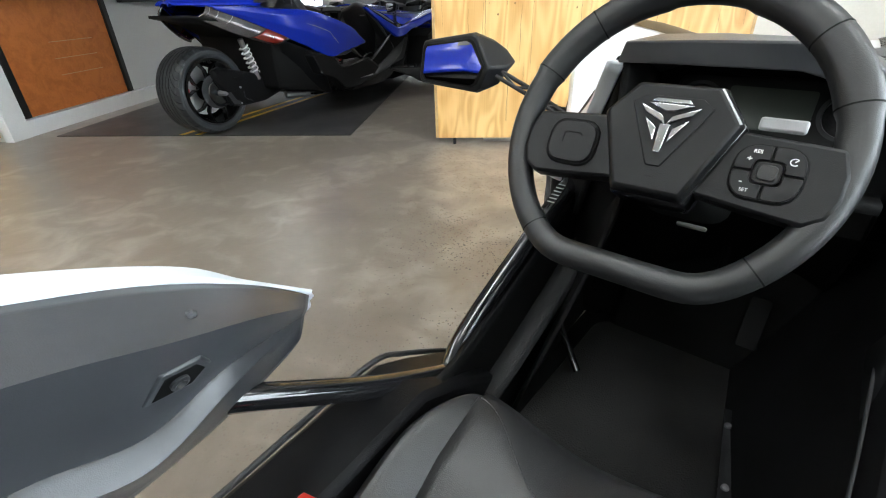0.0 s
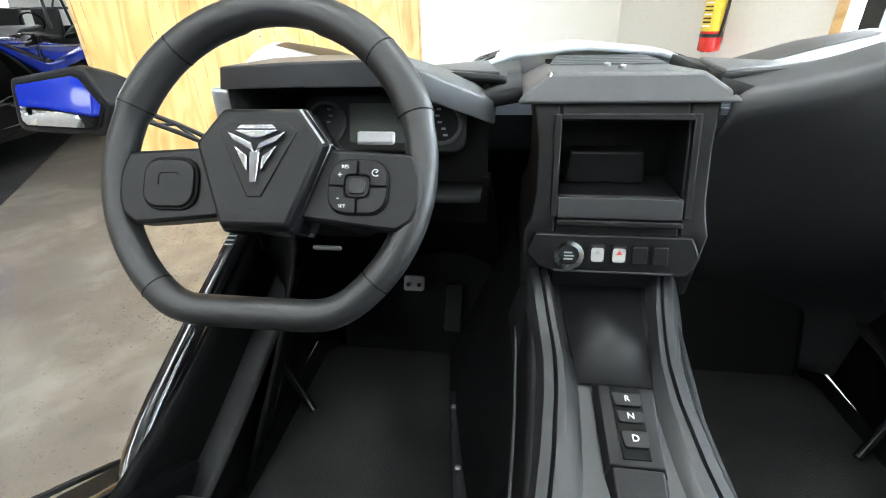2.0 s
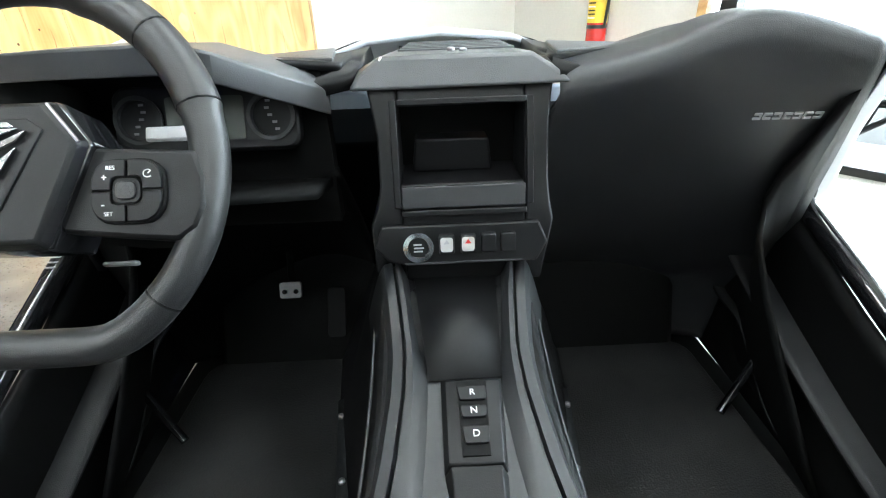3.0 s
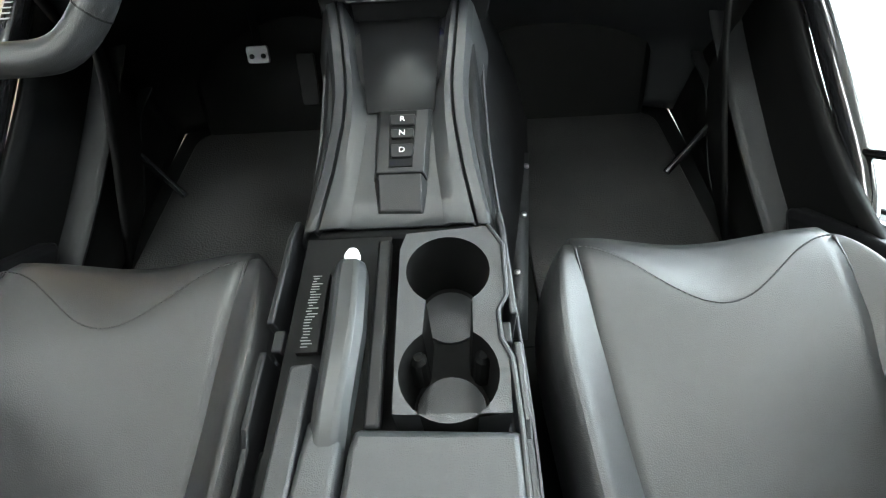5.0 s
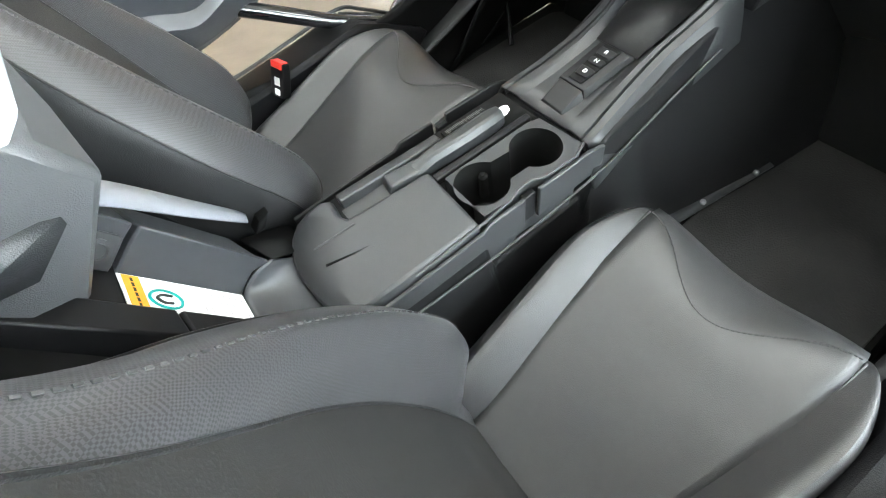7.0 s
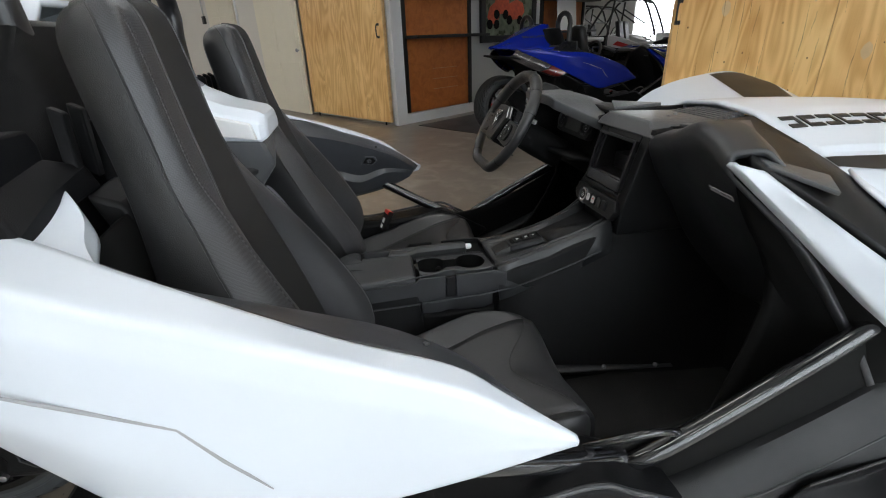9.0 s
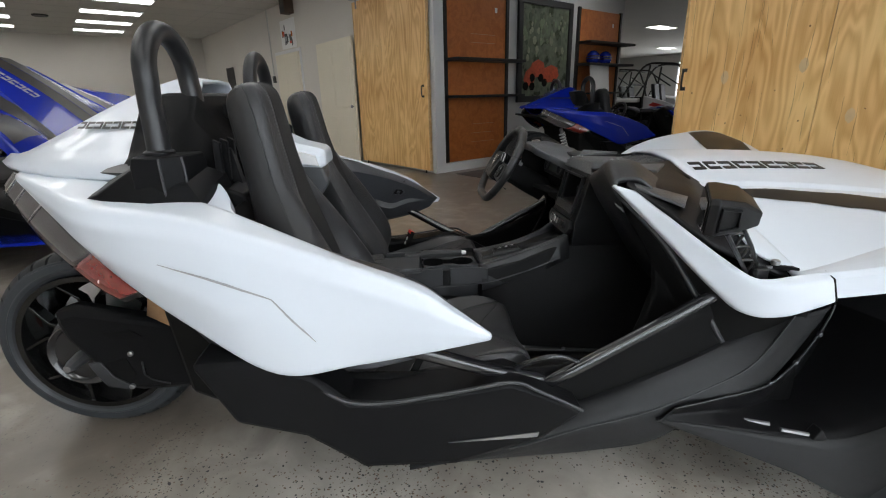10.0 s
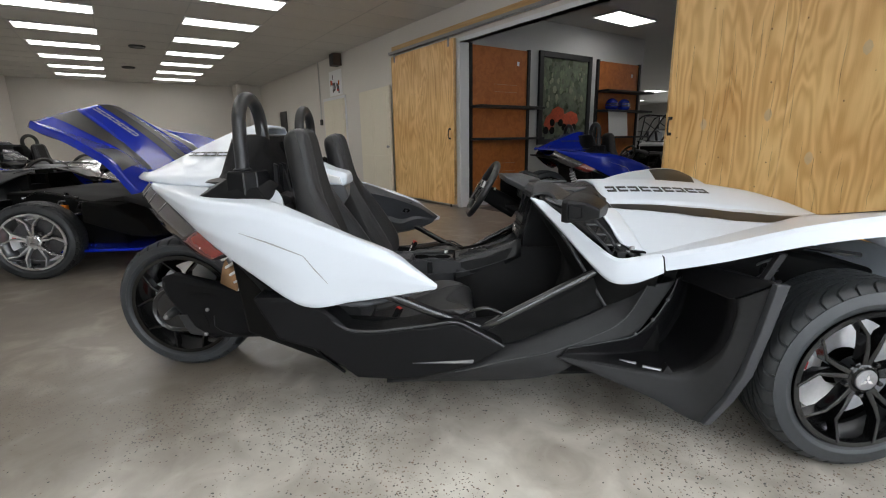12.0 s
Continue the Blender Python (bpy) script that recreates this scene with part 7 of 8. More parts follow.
        groove = [(out * half * a, b, c) for a, b, c in ((1.0, .022, -.02), (.66, .016, -.055), (.60, -.018, -.055), (.92, -.024, -.02))]
        finish("mirror_groove", *moved(tube_mesh(groove, .003, 6, True), mh), BODY_BLACK, head)
        foot = Vector((.668, 1.950, .702)) if s > 0 else Vector((.695, 1.99, .718))
        neck = Vector((.752, 1.822, .832)) if s > 0 else Vector((.870, 1.915, .828))
        side = Vector((.002, .014, .009)) if s > 0 else Vector((.004, .004, .008))
        for e in (-1, 1):
            finish("stalk", *flip(tube_mesh([neck + side * e, neck.lerp(foot, .5) + side * e + Vector((0, 0, .004)), foot + side * e * .8], .0050, 8), s), HOOP, head, "slotted black stalk")
        for k in range(6):
            p, q = neck.lerp(foot, k / 6), neck.lerp(foot, (k + 1) / 6)
            e = 1 if k % 2 else -1
            lift = Vector((0, 0, .008 * min(k + .5, 5.5 - k) / 6))
            finish("web", *flip(tube_mesh([p + side * e + lift, q - side * e + lift], .0036, 6), s), HOOP, head)
        finish("stalk_foot", *flip(loft([[Vector((x, y, z)) for x, y, z in ((.645, 1.938, h), (.690, 1.945, h), (.690, 1.980, h), (.650, 1.980, h))] for h in (.682, .712)]), s), PLASTIC, head, bevel=.005)
        finish("foot_bolt", *flip(lathe([(0, .009), (.010, .009), (.012, .004)], 12, "z", (.668, 1.992, .700)), s), STEEL, head, "steel clamp bolt")

        # sill, lower side panel and wheel guard
        sill = [(.62, .56), (.78, .56), (.887, .513), (.967, .436), (1.05, .426), (1.20, .440), (1.36, .458), (1.43, .425), (1.552, .352), (1.44, .27), (1.22, .207), (.99, .222), (.856, .34), (.70, .40)]
        so = finish("sill", *flip(loft([[Vector((.585, y, z)) for y, z in sill], [Vector((.665, y, z)) for y, z in sill], [Vector((.702, y, z - .006 if z > .36 else .36 + (z - .36) * .9)) for y, z in sill]]), s), BODY_BLACK, root, "black moulded side sill", bevel=.012)
        # the sill's top edge highlight is put in as a grey tube
        edge = [(.694, .86, .505), (.700, .955, .436), (.702, 1.06, .424), (.703, 1.22, .440), (.702, 1.36, .455), (.703, 1.43, .424), (.698, 1.545, .354)]
        finish("sill_edge", *flip(tube_mesh(spline(edge, 40), .005, 8), s), GREY, so)
        finish("badge", *flip(prism([(1.20, .2935), (1.432, .304), (1.428, .290)], .700, .7045), s), STEEL, so, "thin silver badge strip")
        top = [(.62, 1.10, .235), (.64, 1.40, .29), (.645, 1.57, .333), (.645, 1.73, .392), (.645, 1.915, .475), (.65, 2.0, .535), (.66, 2.09, .635)]
        ridge = [(.700, 1.10, .215), (.692, 1.379, .252), (.686, 1.55, .290), (.685, 1.72, .322), (.685, 1.885, .385), (.690, 1.99, .452), (.700, 2.06, .585)]
        hem = [(.66, 1.10, .195), (.665, 1.40, .195), (.67, 1.60, .198), (.690, 1.76, .235), (.700, 1.90, .350), (.700, 2.03, .392), (.690, 2.17, .600)]
        inner = [[(.57, y, z - .012) for x, y, z in top], [(.60, y, max(z - .01, .19)) for x, y, z in hem]]
        lo = finish("lower_side", *flip(facet([inner[0], top, ridge, hem, inner[1]], 49, 5, 1), s), GUARD_BLACK, root, "black lower side panel with a long swept ridge", solid=.006, angle=35)
        # highlight along the ridge, drawn as a thin lighter tube
        finish("lower_edge", *flip(tube_mesh([p + Vector((.0015, 0, .001)) for p in spline(ridge, 40)[6:]], .0024, 6), s), GREY, lo)
        # wheel guard: an outer frame round a deep pocket
        rim = [(.700, 1.745, .306), (.745, 1.91, .245), (.792, 2.08, .180), (.836, 2.240, .114), (.872, 2.290, .270), (.902, 2.335, .47), (.928, 2.360, .655)]
        back = [(x - .05, y + .012, z + .004) for x, y, z in rim]
        lip = [(.702, 1.752, .312), (.736, 1.92, .293), (.770, 2.06, .283), (.803, 2.185, .300), (.853, 2.258, .40), (.867, 2.284, .52), (.865, 2.282, .588)]
        deep = [(.700, 1.770, .325), (.690, 1.90, .316), (.668, 2.02, .305), (.610, 2.16, .310), (.590, 2.24, .42), (.590, 2.26, .52), (.600, 2.25, .60)]
        seam = [(.703, 1.785, .345), (.704, 1.90, .366), (.704, 2.02, .392), (.700, 2.09, .45), (.696, 2.13, .51), (.692, 2.16, .57), (.690, 2.17, .605)]
        guard = finish("wheel_guard", *flip(facet([back, rim, lip], 61, 5, 1), s), GUARD_BLACK, root, "black plastic wheel guard with a deep open pocket", solid=.006, angle=40)
        # the pocket's shade is put into a darker plastic than the frame's
        finish("pocket", *flip(facet([lip, deep, seam], 61, 6, 1), s), BODY_BLACK, guard, "moulded pocket of the wheel guard", solid=.005, angle=50)
        finish("seam_edge", *flip(tube_mesh([p + Vector((.002, 0, 0)) for p in spline(seam, 30)], .0022, 6), s), GREY, guard)
        for p in ((.706, 2.03, .400), (.704, 2.09, .455), (.700, 2.14, .53)):
            finish("bolt", *flip(lathe([(-.003, .006), (.004, .006), (.006, .003)], 10, "x", p), s), DARK_STEEL, guard)
        finish("top_deck", *flip(loft([[Vector(p) for p in q] for q in (
            [(.610, 2.20, .585), (.610, 2.22, .655), (.64, 2.30, .655), (.64, 2.30, .60)],
            [(.850, 2.270, .580), (.920, 2.350, .664), (.93, 2.37, .66), (.86, 2.30, .59)])]), s), BODY_BLACK, guard, bevel=.006)
        band_pts = ((.838, 2.246, .112, .014), (.868, 2.292, .22, .017), (.890, 2.328, .33, .018), (.913, 2.350, .50, .019), (.934, 2.366, .66, .021))
        finish("guard_edge", *flip(loft([[Vector((x - .012, y - h, z)), Vector((x + .010, y - h * .8, z)), Vector((x + .012, y + h, z)), Vector((x - .010, y + h, z))] for x, y, z, h in band_pts]), s), LINER_GREY, guard, "grey outer edge of the wheel guard", bevel=.003)
        finish("guard_strut", *flip(loft([[Vector((x, y, z)), Vector((x + .02, y + .004, z)), Vector((x + .02, y + .03, z)), Vector((x, y + .03, z))] for x, y, z in ((.86, 2.335, .645), (.86, 2.385, .742))]), s), PLASTIC, guard, bevel=.003)
        for a, b in (((.712, 1.975, .2975), (.732, 2.03, .2955)), ((.752, 2.045, .2935), (.775, 2.115, .287))):
            finish("slot_trim", *flip(tube_mesh([a, b], .0055, 6), s), STEEL, guard, "silver vent strip")
        finish("fin", *flip(prism([(2.10, .285), (2.145, .278), (2.12, .315)], .76, .79), s), PLASTIC, guard, bevel=.003)

        # cockpit tubes
        for pts, r in (([(.603, 1.43, .365), (.640, 1.50, .420), (.640, 1.70, .525), (.630, 1.90, .625)], .0175), ([(.725, 1.04, .605), (.700, 1.15, .552), (.655, 1.32, .462), (.622, 1.455, .405)], .018),
                       ([(.606, 1.36, .425), (.640, 1.42, .470), (.655, 1.468, .490), (.652, 1.505, .484), (.640, 1.551, .458)], .007), ([(.520, 1.783, .222), (.606, 1.84, .297)], .008),
                       ([(.618, 1.575, .296), (.616, 1.79, .403)], .007)):
            if s < 0 and r == .007 and pts[0][2] > .4:
                continue
            finish("frame_tube", *flip(tube_mesh(spline(pts, 16), r, 12), s), GLOSS_BLACK, root, "gloss black frame tube")
        # inner tub wall
        rows = [[(.60, .95, .45), (.60, 1.3, .43), (.622, 1.6, .465), (.622, 2.0, .665)], [(.615, .95, .33), (.615, 1.3, .31), (.620, 1.6, .33), (.63, 2.0, .45)], [(.60, .95, .205), (.60, 1.3, .205), (.60, 1.6, .205), (.62, 2.05, .205)]]
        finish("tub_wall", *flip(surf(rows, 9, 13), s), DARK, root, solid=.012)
    # warning print on the driver's tube
    tag = finish("tube_label", *tube_mesh([(-.637, 1.80, .574), (-.633, 1.86, .605)], .0185, 12), DARK, root, "black label with fine print on the tube")
    for k in range(6):
        y = 1.805 + .009 * k
        finish("printed_bar", *block(-.643, -.627, y, y + .004, .5955 + (y - 1.80) * .5, .5965 + (y - 1.80) * .5), PRINT_GREY, tag)
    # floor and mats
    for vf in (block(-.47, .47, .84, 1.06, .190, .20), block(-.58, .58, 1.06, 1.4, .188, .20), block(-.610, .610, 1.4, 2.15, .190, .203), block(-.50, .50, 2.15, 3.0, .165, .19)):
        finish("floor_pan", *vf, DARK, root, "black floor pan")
    for s in (1, -1):
        finish("floor_mat_liner", *flip(loft([[Vector((x, y, z)) for x, y in rounded_at(.385, 1.62, .36, .80, .05)] for z in (.2005, .212)]), s), CARPET, root, "black ribbed floor liner", bevel=.003)
    # dark mass of engine bay, nose and underbody
    finish("engine_bay", *loft([[Vector(p) for p in q] for q in (
        [(-.55, 2.0, .16), (.55, 2.0, .16), (.50, 2.10, .70), (-.50, 2.10, .70)], [(-.50, 2.5, .16), (.50, 2.5, .16), (.50, 2.5, .70), (-.50, 2.5, .70)], [(-.42, 3.15, .18), (.42, 3.15, .18), (.45, 3.12, .56), (-.45, 3.12, .56)])]), DARK, root, "black engine bay", bevel=.02)
    nose = finish("nose", *loft([[Vector(p) for p in q] for q in (
        [(-.82, 3.10, .48), (.82, 3.10, .48), (.86, 3.15, .66), (-.86, 3.15, .66)], [(-.55, 3.32, .30), (.55, 3.32, .30), (.70, 3.28, .60), (-.70, 3.28, .60)], [(-.40, 3.42, .26), (.40, 3.42, .26), (.5, 3.36, .46), (-.5, 3.36, .46)])]), DARK if hood_angle else paint, root, "bare black nose frame" if hood_angle else "painted nose cone", bevel=.02)
    finish("grille", *block(-.30, .30, 3.40, 3.425, .26, .40), DARK, nose, bevel=.006)
    finish("splitter", *loft([[Vector((x, y, z)) for x, y in ((-.75, 2.75), (.75, 2.75), (.62, 3.45), (-.62, 3.45))] for z in (.19, .215)]), paint, nose, bevel=.006)
    for s in (1, -1):
        finish("headlight", *flip(loft([[Vector(p) for p in q] for q in ([(.50, 3.22, .56), (.84, 3.10, .60), (.84, 3.14, .66), (.52, 3.26, .62)], [(.52, 3.19, .56), (.82, 3.08, .60), (.82, 3.11, .66), (.53, 3.22, .62)])]), s), SMOKE_LENS, nose, "clear headlight lens")
        finish("turn_signal", *flip(block(.66, .70, 2.72, 2.86, .55, .61), s), ORANGE, root, "amber side marker lamp", bevel=.006)
        # front suspension arms
        for pts, r in (([(.40, 2.52, .52), (.78, 2.66, .47)], .014), ([(.40, 2.86, .52), (.78, 2.68, .47)], .014), ([(.34, 2.50, .24), (.78, 2.66, .22)], .016), ([(.34, 2.90, .24), (.78, 2.68, .22)], .016),
                       ([(.42, 2.62, .68), (.66, 2.66, .28)], .026), ([(.36, 2.40, .36), (.78, 2.56, .34)], .010), ([(.50, 2.30, .66), (.62, 2.55, .72), (.60, 2.9, .66)], .012)):
            finish("suspension_arm", *flip(tube_mesh(pts, r, 10), s), GLOSS_BLACK, root)
        finish("spring", *flip(coil((.43, 2.622, .665), (.60, 2.652, .38), .040, .006, 7), s), STEEL, root, "steel coil spring")
        for p in ((.62, 2.40, .66), (.70, 2.62, .60), (.66, 2.78, .55)):
            finish("fastener", *flip(lathe([(-.01, .011), (.012, .011), (.014, .006)], 10, "x", p), s), ALU, root)
    return hood


def rounded_at(cx, cy, w, h, r):
    return [(cx + a, cy + b) for a, b in rounded(w, h, r)]


def coil(a, b, rad, wire, turns):
    a, b = Vector(a), Vector(b)
    d = (b - a).normalized()
    x = d.orthogonal().normalized()
    y = d.cross(x)
    n = turns * 14
    return tube_mesh([a.lerp(b, k / n) + (x * math.cos(2 * math.pi * k / 14) + y * math.sin(2 * math.pi * k / 14)) * rad for k in range(n + 1)], wire, 6)


def running_gear(root, paint, rim_mat, face_mat, steer):
    wheel("rear_wheel", root, (0, .03, .334), .334, .255, .28, RIM_BLACK if rim_mat is RIM_BLACK else rim_mat, RIM_BLACK if rim_mat is RIM_BLACK else face_mat, 1)
    for s in (1, -1):
        wheel("front_wheel", root, (.835 * s, 2.69, .330), .330, .243, .225, rim_mat, face_mat, s, steer=steer)
    # swing arm with its cover, axle nut and belt guard
    for s in (1, -1):
        arm = [(.060, .315), (.075, .25), (.100, .208), (.22, .192), (.46, .193), (.70, .25), (.80, .30), (.80, .40), (.60, .42), (.40, .43), (.271, .462), (.054, .518), (-.009, .500), (-.012, .46), (.0, .415)]
        sw = finish("swing_arm", *flip(loft([[Vector((.175, y, z)) for y, z in arm], [Vector((.215, y, z)) for y, z in arm], [Vector((.235, .3 + (y - .3) * .92, .35 + (z - .35) * .85)) for y, z in arm]]), s), BODY_BLACK, root, "black swing arm with moulded cover", bevel=.008)
        finish("cover_plate", *flip(prism([(.061, .319), (.100, .322), (.130, .262), (.185, .225), (.176, .212), (.105, .226), (.080, .270)], .2355, .2415), s), GREY, sw, "raised charcoal cover plate", bevel=.002)
        finish("cover_slot", *flip(prism([(.125, .425), (.215, .428), (.246, .405), (.200, .396), (.150, .402)], .2335, .2375), s), DARK, sw)
        finish("cover_slot", *flip(prism([(.125, .318), (.180, .330), (.200, .262), (.190, .236), (.140, .262)], .2335, .2375), s), DARK, sw)
        finish("cover_rib", *flip(tube_mesh([(.2375, .228, .312), (.2375, .226, .262), (.2375, .250, .240), (.2375, .300, .222)], .003, 6), s), GREY, sw)
        finish("hub_ring", *flip(lathe([(.196, .105), (.206, .112), (.210, .108), (.204, .098), (.190, .090)], 40, "x", (0, .03, .334)), s), GLOSS_BLACK, sw, "gloss black ring round the axle")
        finish("axle_nut", *flip(lathe([(.20, .024), (.262, .018), (.268, .014), (.282, .012), (.284, .006)], 8, "x", (0, .025, .326)), s), STEEL, sw, "bright axle nut")
        for y, z in ((.200, .345), (.178, .222), (.52, .38)):
            finish("bolt", *flip(lathe([(.232, .009), (.243, .009), (.245, .005)], 10, "x", (0, y, z)), s), STEEL, sw)
    finish("brake_disc", *lathe([(.150, .05), (.150, .13), (.157, .13), (.157, .05)], 36, "x", (0, .03, .334), True), DARK_STEEL, root, "steel rear brake disc")
    sh = finish("shock_absorber", *tube_mesh([(.22, .42, .38), (.24, .30, .70)], .022, 12), STEEL, root, "rear shock absorber with pale coil spring")
    finish("spring", *coil((.223, .40, .43), (.237, .318, .65), .036, .0065, 6), PRINT, sh)
    # rear lower body in black
    for s in (1, -1):
        rows = [[(.50, .44, .70), (.62, .64, .60), (.69, .82, .53)], [(.46, .50, .60), (.58, .66, .50), (.66, .80, .42)], [(.36, .58, .42), (.50, .70, .36), (.63, .84, .30)], [(.30, .62, .30), (.46, .76, .24), (.60, .92, .205)]]
        finish("rear_side", *flip(surf(rows, 13, 11), s), BODY_BLACK, root, "black rear lower side panel", solid=.012, angle=45)
    finish("rear_tub", *loft([[Vector(p) for p in q] for q in ([(-.42, .46, .30), (.42, .46, .30), (.45, .42, .85), (-.45, .42, .85)], [(-.58, .92, .205), (.58, .92, .205), (.60, .80, .56), (-.60, .80, .56)])]), DARK, root, "black rear tub", bevel=.02)
    finish("under_fender", *([Vector(p) for p in ((-.24, -.10, .88), (.24, -.10, .88), (.40, .24, .82), (-.40, .24, .82), (.40, .46, .70), (-.40, .46, .70))], [(0, 1, 2, 3), (3, 2, 4, 5)]), DARK, root, solid=.02)
    if paint is WHITE:
        finish("packing_card", *([Vector(p) for p in ((.235, .30, .56), (.27, .40, .52), (.255, .36, .44), (.22, .27, .47), (.24, .33, .61))], [(0, 1, 2, 3), (0, 4, 1)]), CARD, root, "scrap of brown packing cardboard", solid=.004)
    finish("exhaust", *flip(tube_mesh([(.30, .62, .22), (.36, .80, .20), (.40, 1.1, .19)], .03, 12), 1), STEEL, root, "steel exhaust pipe")


def roadster(name_label, paint, at, hood_angle=0.0, rim_mat=RIM_BLACK, face_mat=RIM_BLACK, steer=0.0, group="roadsters"):
    root = thing("three_wheel_roadster", name_label, "car", at, group)
    running_gear(root, paint, rim_mat, face_mat, steer)
    front_body(root, paint, hood_angle)
    rear_section(root, paint)
    for s in (1, -1):
        quarter_panel(root, s, paint)
        roll_gear(root, s)
        seat(root, s)
    console(root)
    storage_bay(root)
    belts(root)
    dashboard(root, paint)
    steering_wheel(root)
    return root


roadster("white three-wheeled open roadster with black cockpit", WHITE, Matrix())
roadster("blue three-wheeled roadster with its hood standing open", BLUE, pose(-2.62, -4.75, 0, 0, 0, -5), 32, ALU, ALU, 22)
roadster("silver three-wheeled roadster parked behind the blue one", SILVER, pose(-5.0, -5.9, 0, 0, 0, -14))
roadster("blue three-wheeled roadster parked on a dark mat", BLUE, pose(-4.28, 2.74, 0.006, 0, 0, 12), 0, RIM_BLACK, RIM_BLACK)


# ---------------------------------------------------------------- off-road vehicles in the back showroom
def off_roader(label, at, body_mat, dark_mat, accents):
    root = thing("off_road_vehicle", label, "vehicle", at, "off-road vehicles in the back showroom")
    def part(name, vf, mat, lab="", **kw):
        return finish(name, *vf, mat, root, lab, **kw)
    part("floor_pan", block(-.60, .60, -.95, 1.0, .32, .44), dark_mat, bevel=.02)
    part("hood", loft([[Vector(p) for p in q] for q in ([(-.55, .55, .50), (.55, .55, .50), (.50, .55, 1.02), (-.50, .55, 1.02)], [(-.52, 1.15, .48), (.52, 1.15, .48), (.42, 1.12, .96), (-.42, 1.12, .96)], [(-.40, 1.48, .55), (.40, 1.48, .55), (.30, 1.42, .80), (-.30, 1.42, .80)])]), body_mat, "moulded front hood", bevel=.03)
    part("cargo_box", loft([[Vector(p) for p in q] for q in ([(-.60, -.62, .62), (.60, -.62, .62), (.62, -.62, 1.0), (-.62, -.62, 1.0)], [(-.55, -1.35, .68), (.55, -1.35, .68), (.58, -1.35, .98), (-.58, -1.35, .98)])]), dark_mat, bevel=.03)
    for e in (-1, 1):
        part("door", loft([[Vector((e * x, y, z)) for y, z in ((-.55, .48), (.52, .46), (.56, .86), (.20, .80), (-.15, .92), (-.55, 1.02))] for x in (.62, .70)]), body_mat, "painted half door", bevel=.02)
        part("fender", loft([[Vector((e * x, y, z)) for x, z in ((.46, .92), (.78, .84), (.80, .78), (.46, .80))] for y in (.72, 1.0, 1.30)]), dark_mat, bevel=.02)
        part("rear_fender", loft([[Vector((e * x, y, z)) for x, z in ((.50, 1.0), (.76, .92), (.78, .86), (.50, .86))] for y in (-1.3, -1.0, -.66)]), body_mat, bevel=.02)
        if accents:
            part("accent", prism([(-.40, .78), (.10, .66), (.16, .72), (-.30, .86)], e * .702, e * .708), RED, "red slashed accent", smooth=False)
            part("accent", prism([(-.10, .60), (.42, .56), (.40, .64), (.0, .68)], e * .702, e * .708), STRIPE, smooth=False)
        part("headlight", prism([(e * .22, .80), (e * .40, .84), (e * .42, .90), (e * .26, .87)], 1.20, 1.32, "y"), SMOKE_LENS, "clear headlight", bevel=.01)
        cage = [(e * .62, .55, .95), (e * .58, .42, 1.30), (e * .52, .20, 1.72), (e * .50, -.10, 1.80), (e * .52, -.62, 1.78), (e * .60, -.95, 1.30), (e * .60, -1.15, .98)]
        part("cage_tube", tube_mesh(spline(cage, 30), .026, 10), HOOP, "black roll cage tube")
        part("cage_tube", tube_mesh([(e * .60, -.60, .95), (e * .54, -.50, 1.78)], .026, 10), HOOP)
        part("cage_tube", tube_mesh([(e * .56, .05, 1.25), (e * .53, -.52, 1.62)], .018, 8), HOOP)
        part("seat_back", loft([[Vector((e * .30 + a * .22, y, z)) for a, y in ((-1, y0), (1, y0), (1, y0 + .10), (-1, y0 + .10))] for y0, z in ((-.30, .60), (-.40, 1.0), (-.46, 1.32))]), VINYL_BLACK, "black bucket seat back", bevel=.03)
        part("seat_base", block(e * .30 - .22, e * .30 + .22, -.30, .18, .48, .62), VINYL_BLACK, bevel=.04)
        for y in (-1.0, 1.02):
            wh = part("wheel", lathe([(e * .60, .10), (e * .60, .165), (e * .80, .165), (e * .81, .14), (e * .76, .10), (e * .76, .03)], 24, "x", (0, y, .34)), STEEL if accents else RIM_BLACK, "cast wheel")
            ring = [(e * (.57 + .26 * k / 8), .335 - .03 * abs(k - 4) / 4) for k in range(9)]
            finish("tyre", *lathe([(e * .57, .17)] + ring + [(e * .83, .17)], 36, "x", (0, y, .34)), RUBBER, wh, "knobbly black tyre")
            knobs = []
            for k in range(26):
                t = 2 * math.pi * k / 26
                for q in (-1, 1):
                    mm = Matrix.Translation((e * .70 + q * .055, y, .34)) @ Matrix.Rotation(t + q * .06, 4, "X")
                    knobs.append(block(-.045, .045, -.022, .022, .325, .348, mm))
            finish("tread_lug", *join(*knobs), RUBBER, wh, smooth=False)
            part("suspension_arm", tube_mesh([(e * .25, y - .12, .45), (e * .66, y, .36), (e * .25, y + .12, .45)], .018, 8), STEEL)
    for y, z in ((.20, 1.72), (-.60, 1.79), (-.95, 1.31)):
        part("cage_tube", tube_mesh([(-.54, y, z), (.54, y, z)], .024, 10), HOOP)
    part("bumper", tube_mesh(spline([(-.32, 1.38, .50), (-.34, 1.54, .62), (-.26, 1.54, .80), (.26, 1.54, .80), (.34, 1.54, .62), (.32, 1.38, .50)], 24), .022, 10), HOOP, "black tube bumper")
    part("grille", block(-.22, .22, 1.46, 1.50, .58, .76), DARK, bevel=.006)
    ring = [Vector((-.30 + .17 * math.cos(t * .314), .34 + .06 * math.sin(t * .314), 1.06 + .15 * math.sin(t * .314))) for t in range(20)]
    part("steering_wheel", tube_mesh(ring, .014, 8, True), DARK, "black steering wheel")
    return root


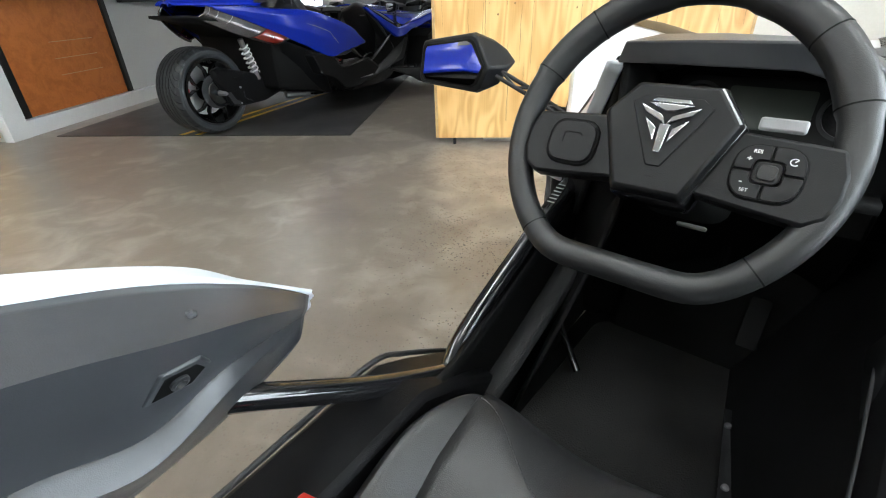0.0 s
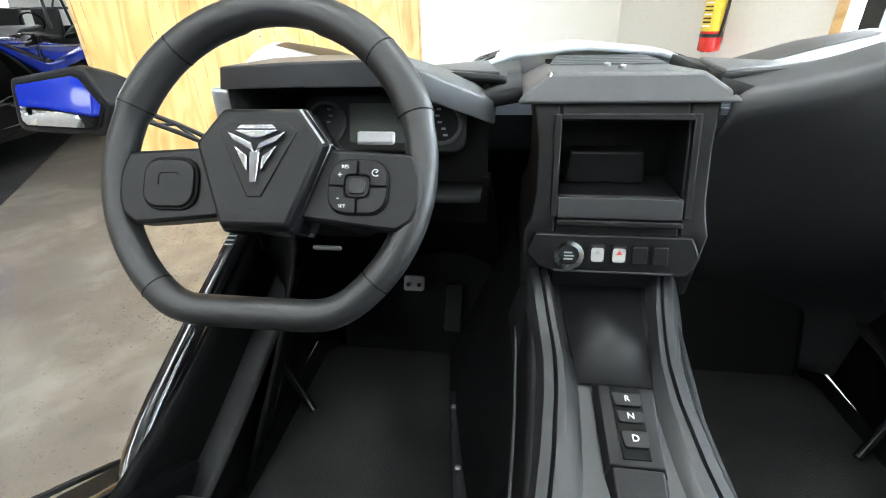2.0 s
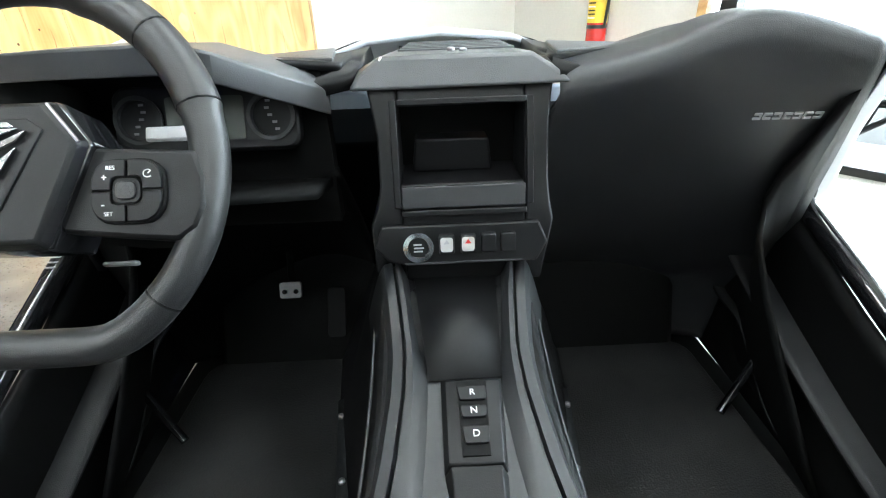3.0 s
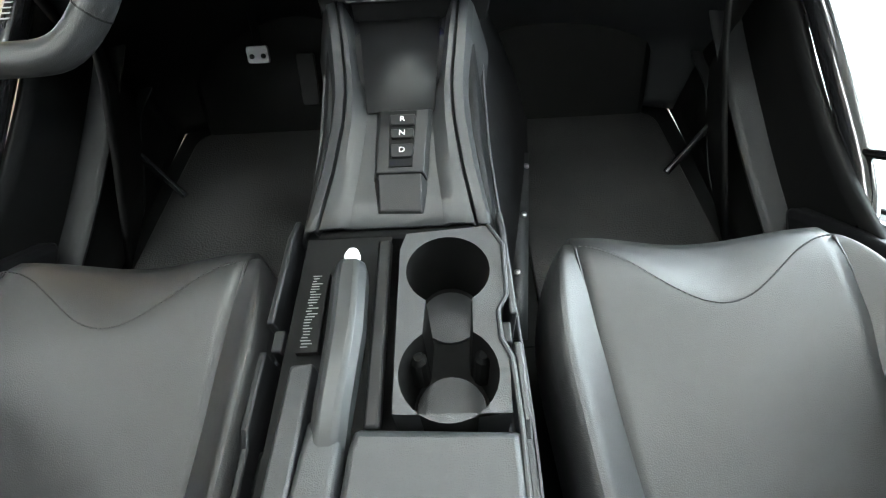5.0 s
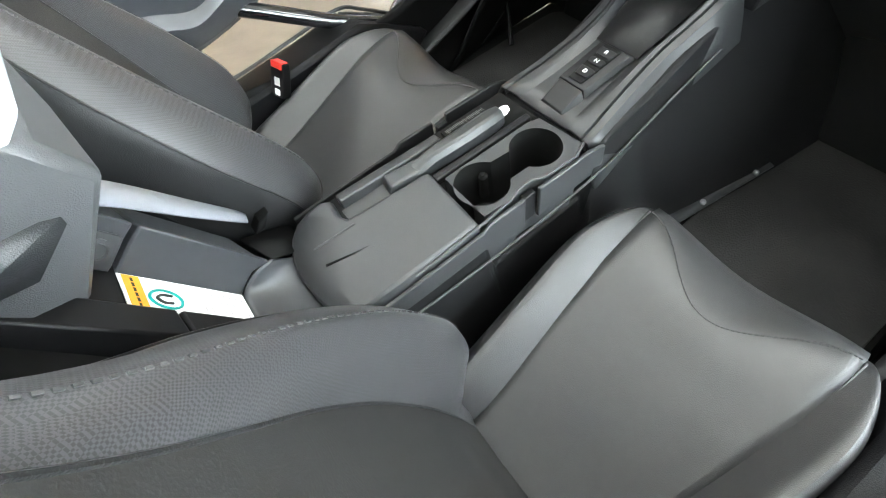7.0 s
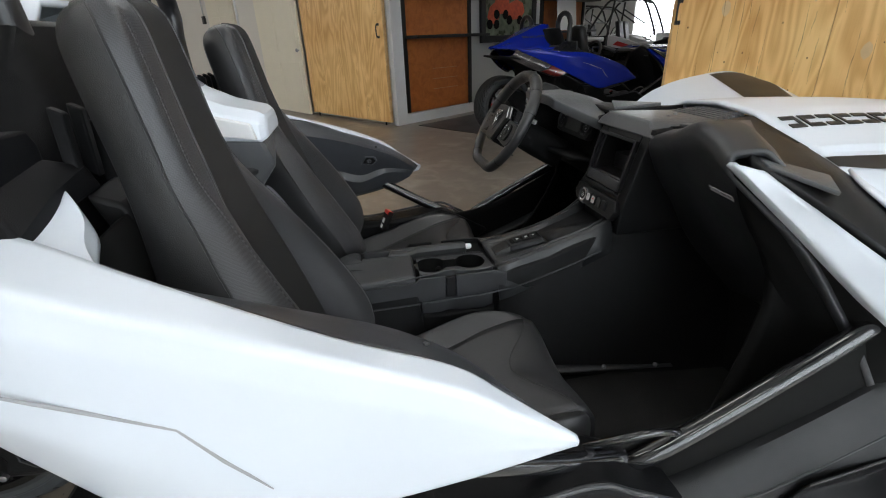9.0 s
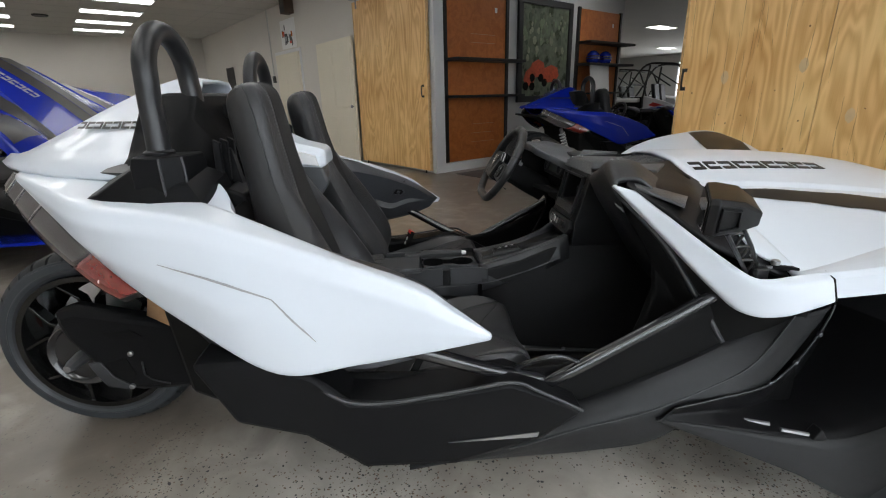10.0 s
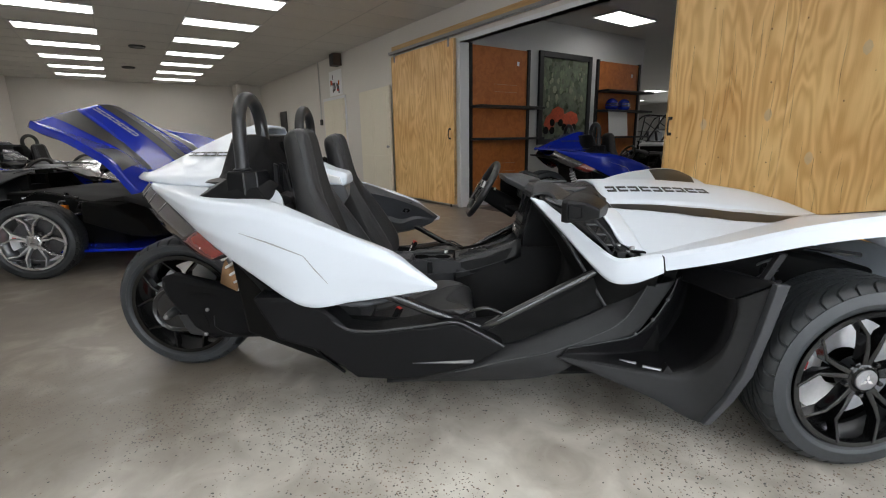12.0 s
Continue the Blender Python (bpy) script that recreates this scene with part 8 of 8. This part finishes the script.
off_roader("white off-road buggy with red accents and black roll cage", TURN @ pose(-4.1, 8.6, 0, 0, 0, -78), TRIM_WHITE, PLASTIC, True)
off_roader("black off-road utility buggy with roll cage", TURN @ pose(-2.1, 8.3, 0, 0, 0, 172), GREY, PLASTIC, False)
off_roader("black off-road utility buggy with roll cage", TURN @ pose(-0.4, 8.9, 0, 0, 0, 168), GREY, PLASTIC, False)
off_roader("white off-road buggy with red accents and black roll cage", TURN @ pose(-6.3, 10.8, 0, 0, 0, -84), TRIM_WHITE, PLASTIC, True)
